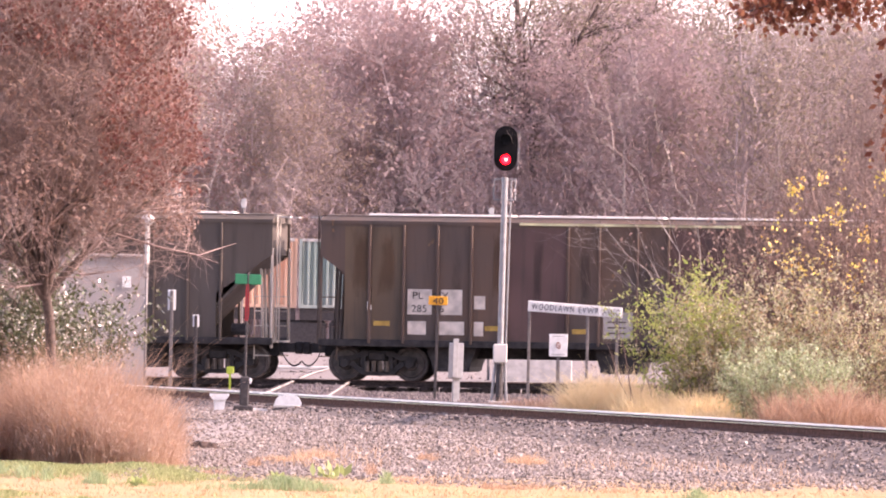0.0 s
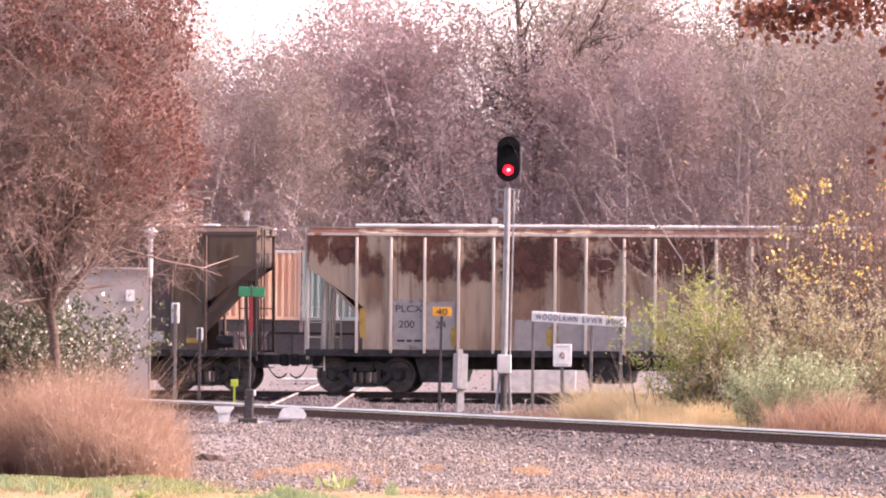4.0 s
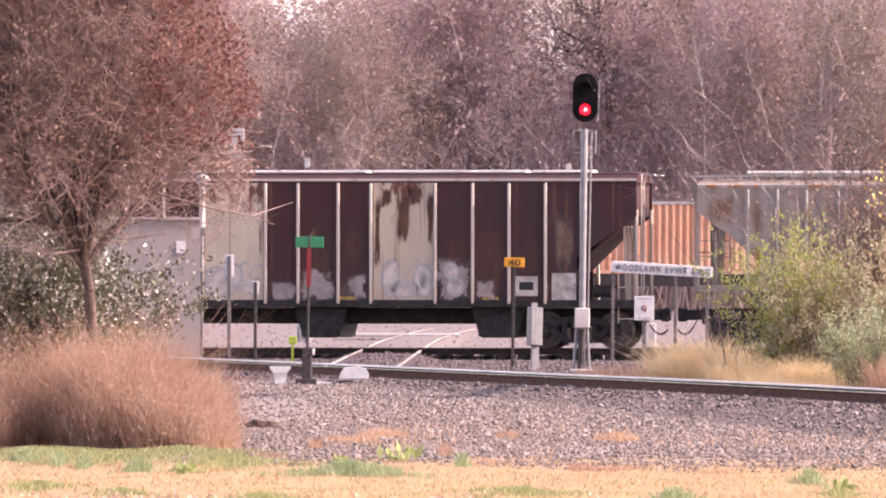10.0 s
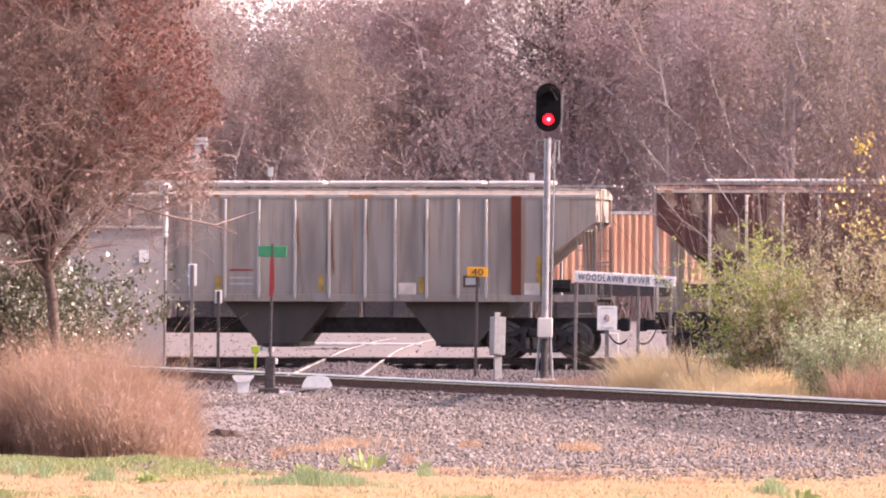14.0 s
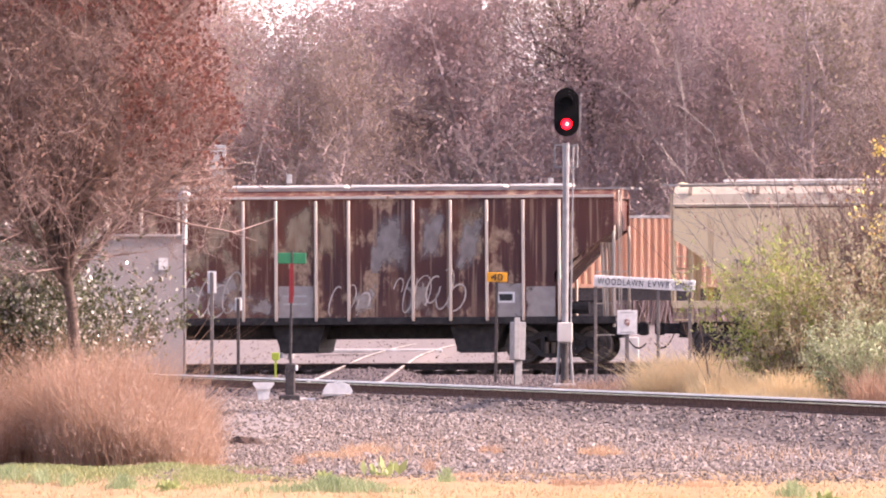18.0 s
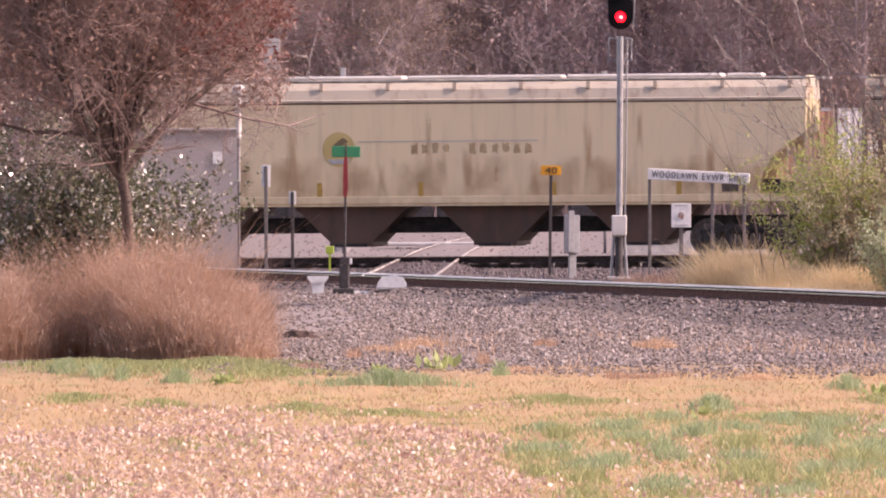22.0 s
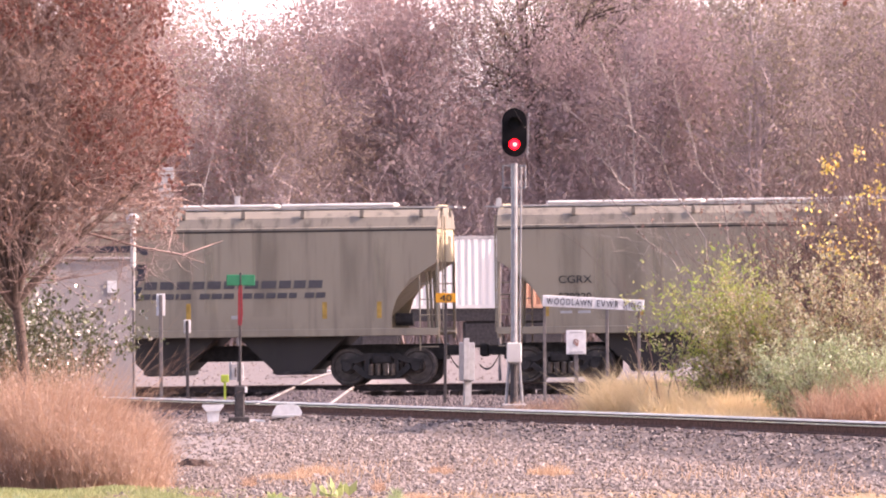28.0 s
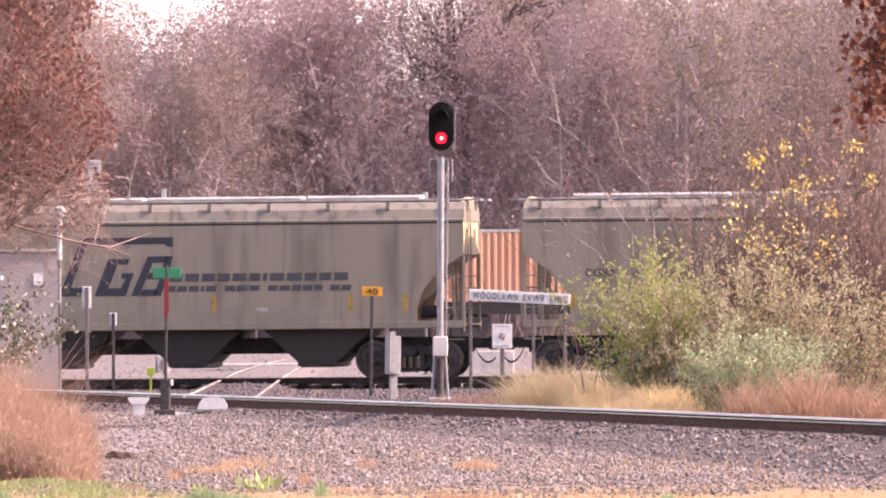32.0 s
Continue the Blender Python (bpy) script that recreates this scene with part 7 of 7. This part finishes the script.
    ob = new("far_wood_leaves", mesh("far_wood_leaves", *leaves(pts, 0.35, g, 0.1, 0.7, 0.5), L_RUSSET))
    tagged(ob, "russet-brown leaves of the distant wood", "leaves", kind="stuff")


def autumn_tree(x, y, fan):
    """A vase-shaped tree; dense red-brown leaves on one flank and at the top, duller ones inside."""
    rng = np.random.default_rng(17)
    segs, tips = grow(rng, 9.6, 2.95, 2.5, 4, (0, 17, 12, 7), 0.095, up=0.5, vase=fan)

    def inside(p):
        lim = 2.35 + 0.22 * np.sin(p[:, 2] * 2.3 + 1.0) + 0.15 * np.sin(p[:, 2] * 6.1)
        return p[:, 0] < np.where(p[:, 2] > 4.9, lim, lim + 0.35)

    segs = segs[inside(segs[:, 3:6]) | ((segs[:, 6] > 0.012) & (segs[:, 5] < 5.6) & (segs[:, 3] < 3.4))]
    tips = tips[inside(tips)]
    t = thing("autumn_tree", "spreading tree with dense fine twigs and reddish-brown leaves", "tree", pose(x, y, float(ground_z(x, y)) - 0.05))
    big = segs[:, 6] > 0.03
    part("trunk", mesh("trunk", *tubes(segs[big], 7), BARK, True), t)
    part("branchwork", mesh("branchwork", *tubes(segs[~big], 3), DARK_TWIG), t)
    px, pz = tips[:, 0], tips[:, 2]
    clump = np.sin(px * 5.1 + pz * 3.7) + np.sin(pz * 6.3 - tips[:, 1] * 4.0 + 2.0)
    red = (pz > 4.7) & (((px > 0.9) & (clump > -0.9)) | ((pz > 7.0) & (clump > -0.3)))
    dull = ~red & (pz > 3.9) & (clump > -0.5)
    r_pts = tips[red & (rng.random(len(tips)) < 0.8)]
    part("crown", mesh("crown", *leaves(np.repeat(r_pts, 3, 0), 0.085, rng, 0.4, 0.6, 0.07), L_RED), t, "dense red-brown leaves")
    d_pts = tips[dull & (rng.random(len(tips)) < 0.5)]
    part("inner_leaves", mesh("inner_leaves", *leaves(np.repeat(d_pts, 2, 0), 0.075, rng, 0.4, 0.6, 0.07), L_DULL), t, "thin dull brown leaves")


def foreground_plants():
    # tree beside the hut
    x, y = -5.95, 164.0
    fan = [(8, 1.15, 4.6, 0.075), (-14, 1.9, 5.6, 0.08), (35, 2.8, 6.2, 0.09), (-60, 2.1, 5.6, 0.07), (95, 1.8, 5.4, 0.07), (150, 2.6, 6.0, 0.085), (185, 1.05, 5.2, 0.08), (200, 1.9, 5.8, 0.085), (-115, 1.6, 5.0, 0.06), (172, 0.6, 3.6, 0.04), (-3, 0.55, 2.7, 0.032), (140, 0.9, 3.8, 0.04), (-150, 0.8, 3.6, 0.04), (40, 0.8, 3.2, 0.035), (-80, 0.9, 3.4, 0.035)]
    autumn_tree(x, y, fan)
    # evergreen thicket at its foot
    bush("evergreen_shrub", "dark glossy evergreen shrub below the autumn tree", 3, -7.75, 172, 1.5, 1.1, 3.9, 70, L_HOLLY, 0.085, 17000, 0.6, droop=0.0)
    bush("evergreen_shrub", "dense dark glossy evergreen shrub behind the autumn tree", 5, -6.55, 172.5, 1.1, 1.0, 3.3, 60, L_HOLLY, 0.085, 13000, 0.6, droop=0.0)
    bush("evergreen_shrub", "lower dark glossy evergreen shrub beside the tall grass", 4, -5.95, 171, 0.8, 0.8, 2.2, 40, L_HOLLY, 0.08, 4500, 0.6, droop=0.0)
    # tall grass, in overlapping clumps that sink towards the gravel
    for k, (gx, gy, rx, ry, n_b, gh, lab) in enumerate(((-7.75, 156.0, 1.1, 2.2, 5500, 1.2, "tall tan grass beside the shrubs"), (-5.8, 156.8, 0.75, 2.0, 4800, 1.32, "tall dense tan grass clump"), (-5.1, 155.5, 0.95, 2.4, 6200, 1.34, "tall dense tan grass clump"),
                                                        (-4.4, 154.5, 0.8, 2.2, 4600, 1.12, "tan grass thinning towards the gravel"), (-3.9, 153.5, 0.5, 1.8, 1800, 0.7, "low tan grass at the gravel edge"))):
        grass_clump("tall_grass", lab, 101 + k, gx, gy, rx, ry, n_b, gh, 0.0042, L_TAN, 0.42, plume=L_PLUME)
    # behind the near track
    grass_clump("pale_grass", "pale straw-coloured grass clump beside the posts", 6, 5.0, 206.0, 1.1, 1.6, 6200, 0.74, 0.0065, L_STRAW, 0.6)
    grass_clump("pale_grass", "low straw-coloured grass by the track", 7, 3.35, 209.0, 1.1, 1.4, 1300, 0.3, 0.007, L_TAN, 0.5)
    grass_clump("russet_grass", "russet-tan grass under the shrubs", 9, 9.3, 189.5, 1.7, 1.2, 4600, 0.74, 0.008, L_TAN, 0.42)
    grass_clump("russet_grass", "low tan grass in front of the shrubs", 10, 6.3, 192.5, 1.4, 1.0, 2600, 0.36, 0.008, L_STRAW, 0.4)
    grass_clump("straw_grass", "straw-coloured grass at the foot of the willow shrub", 20, 5.7, 196.2, 0.9, 0.8, 2600, 0.6, 0.008, L_STRAW, 0.5)
    grass_clump("straw_grass", "straw-coloured grass before the tangled shrubs", 21, 6.9, 194.8, 0.8, 0.7, 2200, 0.6, 0.008, L_STRAW, 0.5)
    bush("willow_shrub", "upright shrub with narrow yellow-green leaves", 11, 6.62, 198, 0.7, 0.8, 2.9, 90, L_LIME, 0.10, 12500, 0.32, low=0.0)
    bush("tangled_shrub", "tangled brownish-olive shrub behind the track", 12, 7.2, 197, 1.4, 1.0, 2.9, 80, L_BEIGE, 0.07, 11000, 0.5, low=0.0)
    bush("tangled_shrub", "tangled brown shrub with orange leaves", 13, 8.7, 197, 1.5, 1.0, 3.2, 80, L_BEIGE, 0.07, 11000, 0.5, low=0.0)
    bush("silver_shrub", "low silvery-green shrub with small pale leaves", 14, 8.2, 193, 1.7, 0.9, 1.85, 90, L_SILVER, 0.065, 17000, 0.4, low=0.0)
    bush("tangled_shrub", "tangled brown shrub at the end of the row", 15, 10.6, 196, 1.5, 1.0, 2.9, 70, L_BEIGE, 0.07, 9000, 0.5, low=0.0)
    bush("yellow_sapling", "slender sapling with sparse yellow leaves", 16, 9.6, 199, 0.5, 0.6, 5.9, 14, L_YELLOW, 0.075, 620, 0.75, low=0.4, clumps=30)
    bush("bare_sapling", "bare arching sapling behind the shrubs", 18, 6.0, 201, 1.5, 0.8, 4.6, 12, None, 0, 0, bare=1.0)
    leaning_sapling(7.6, 202.5)
    bush("brown_thicket", "dense bare reddish-brown thicket behind the shrubs", 43, 8.6, 203, 1.3, 1.0, 4.6, 230, L_DULL, 0.085, 4200, 0.6, low=0.0, r=0.02)
    bush("brown_thicket", "dense bare brown thicket at the end of the shrubs", 44, 11.2, 201, 1.2, 1.0, 5.4, 200, L_DULL, 0.085, 3800, 0.6, low=0.0, r=0.02)
    bush("brown_thicket", "tall bare brown thicket beside the line", 19, 10.4, 204, 1.9, 1.2, 7.0, 110, L_WOOD, 0.09, 650, 0.6, r=0.02)
    tree("roadside_tree", "bare brown tree with a few orange leaves beside the line", 29, pose(11.3, 207, float(ground_z(11.3, 207))), 8.5, 1.6, 2.6, 4, (16, 10, 8, 5), 0.10, (BARK, DARK_TWIG), L_WOOD, 0.08, 1, share=0.08, thick=0.03)
    tree("roadside_tree", "tall bare brown tree beside the line", 37, pose(12.7, 213, float(ground_z(12.7, 213))), 10.5, 1.8, 2.8, 4, (16, 11, 8, 5), 0.12, (BARK, DARK_TWIG), L_WOOD, 0.08, 1, share=0.08, thick=0.03)
    oak()


def oak():
    """An oak off to the side; its two long limbs carry clusters of hanging leaves."""
    rng = np.random.default_rng(77)
    gz = float(ground_z(15.5, 190))
    t = thing("oak_tree", "oak with clusters of hanging dark reddish-brown leaves", "tree", pose(15.5, 190.0, gz))
    trunk = [(0, 0, -0.1, 0.05, 0, 3.0, 0.30, 0.26), (0.05, 0, 3.0, -0.1, 0, 6.0, 0.26, 0.22), (-0.1, 0, 6.0, -0.1, 0.1, 9.5, 0.22, 0.15), (-0.1, 0.1, 9.5, 0.1, 0.1, 12.5, 0.15, 0.05)]
    part("trunk", mesh("trunk", *tubes(trunk, 9), BARK, True), t)
    pts = []
    for path, blobs in (([(-0.1, 0, 8.2), (-2.5, 0.3, 9.2), (-5.0, 0.2, 9.3), (-7.2, 0, 8.9), (-8.2, -0.1, 8.6)], [(-8.0, 8.65, 0.32, 0.2, 110), (-7.3, 8.8, 0.36, 0.26, 170), (-6.5, 8.95, 0.4, 0.25, 170), (-5.6, 8.95, 0.4, 0.3, 150)]),
                        ([(-0.1, 0, 6.2), (-1.8, 0.2, 7.6), (-3.5, 0.1, 8.1), (-4.6, 0, 7.6), (-5.1, 0, 6.9)], [(-4.4, 7.7, 0.4, 0.35, 180), (-4.9, 6.9, 0.35, 0.4, 200), (-5.0, 6.2, 0.28, 0.3, 100), (-3.9, 7.3, 0.4, 0.6, 190), (-4.3, 8.15, 0.5, 0.2, 150)])):
        segs = []
        for i, (a, b) in enumerate(zip(path, path[1:])):
            segs.append((*a, *b, 0.12 * 0.62 ** i, 0.12 * 0.62 ** (i + 1)))
        for x, z, sx, sz, k in blobs:
            end = min(path[2:], key=lambda q: abs(q[0] - x))
            for _ in range(6):
                e = (x + rng.normal(0, sx), rng.normal(0, 0.3), z + rng.normal(0, sz))
                segs.append((*end, *e, 0.014, 0.006))
            pts.append(np.column_stack([rng.normal(x, sx, k), rng.normal(0, 0.35, k), rng.normal(z, sz, k)]))
        part("limb", mesh("limb", *tubes(segs, 5), BARK), t)
    part("crown", mesh("crown", *leaves(np.repeat(np.concatenate(pts), 2, 0), 0.16, rng, 0.8, 0.7, 0.09), L_OAK), t)


def soil_mound():
    x, y = -3.28, 167.0
    s = thing("soil_mound", "low dark brown clod of soil on the gravel", "soil", pose(x, y, float(ground_z(x, y)) - 0.02))
    bm = bmesh.new()
    bmesh.ops.create_icosphere(bm, subdivisions=3, radius=1.0)
    for v in bm.verts:
        k = 1 + 0.35 * noise.noise(v.co * 2.3)
        v.co = Vector((v.co.x * 0.34 * k, v.co.y * 0.5 * k, max(0.0, v.co.z) * 0.15 * k))
    part("clod", (bm, plain("damp_soil", (0.075, 0.05, 0.042), 0.95, 0.0, 0.5, 9, 0.8, 0.1)), s)


def far_tank():
    s = thing("pole_cabinet", "pale grey cabinet on two tall poles before the wood", "cabinet", pose(-9.15, 414.0, 0.3))
    for sx in (-0.25, 0.25):
        part("pole", (rod(bmesh.new(), (sx, 0, 0), (sx, 0, 6.3), 0.07, 8), GALV), s)
    part("cabinet", (boxm(-0.32, 0.32, -0.3, 0.3, 6.0, 7.4, 0.03), LETTER_GREY), s)


stones()
lawn()
for k, (wx, wy, ws) in enumerate(((-0.83, 148.0, 0.38), (5.1, 136.0, 0.26), (-1.7, 147.0, 0.2), (-3.8, 141.5, 0.24), (2.6, 128.0, 0.24))):
    weed(wx, wy, ws, 40 + k)
woods()
foreground_plants()
far_tank()
soil_mound()


# ---- what moves ----
SPEED = [(0, 4.515), (10, 4.522), (13, 4.479), (21, 4.414), (24.5, 4.327), (27.5, 4.211), (30, 4.139), (32, 4.110)]


def motions():
    """The train rolls to the left, slowing a little; its wheels turn as it goes."""
    ca, sa = math.cos(TRACK_TILT), math.sin(TRACK_TILT)
    times = [0, 5, 10, 13, 17, 21, 24.5, 27.5, 30, 32]
    marks = np.linspace(0, 32, 3201)
    v = np.interp(marks, [a for a, b in SPEED], [b for a, b in SPEED])
    run = np.concatenate([[0], np.cumsum((v[1:] + v[:-1]) / 2 * 0.01)])
    stops = [i / 30 for i in range(0, 961, 4)]
    for car, s0, sets in SET_OF:
        rows = []
        for t in times:
            s = s0 - float(np.interp(t, marks, run))
            rows.append((t, pose(s * ca, TRAIN_Y - s * sa, GRADE * s, 0, -math.degrees(GRADE), -math.degrees(TRACK_TILT))))
        walk(car, rows)
        for w, x in sets:
            walk(w, [(t, pose(x, 0, 0.462) @ Matrix.Rotation(-float(np.interp(t, marks, run)) / 0.457, 4, "Y")) for t in stops])


motions()
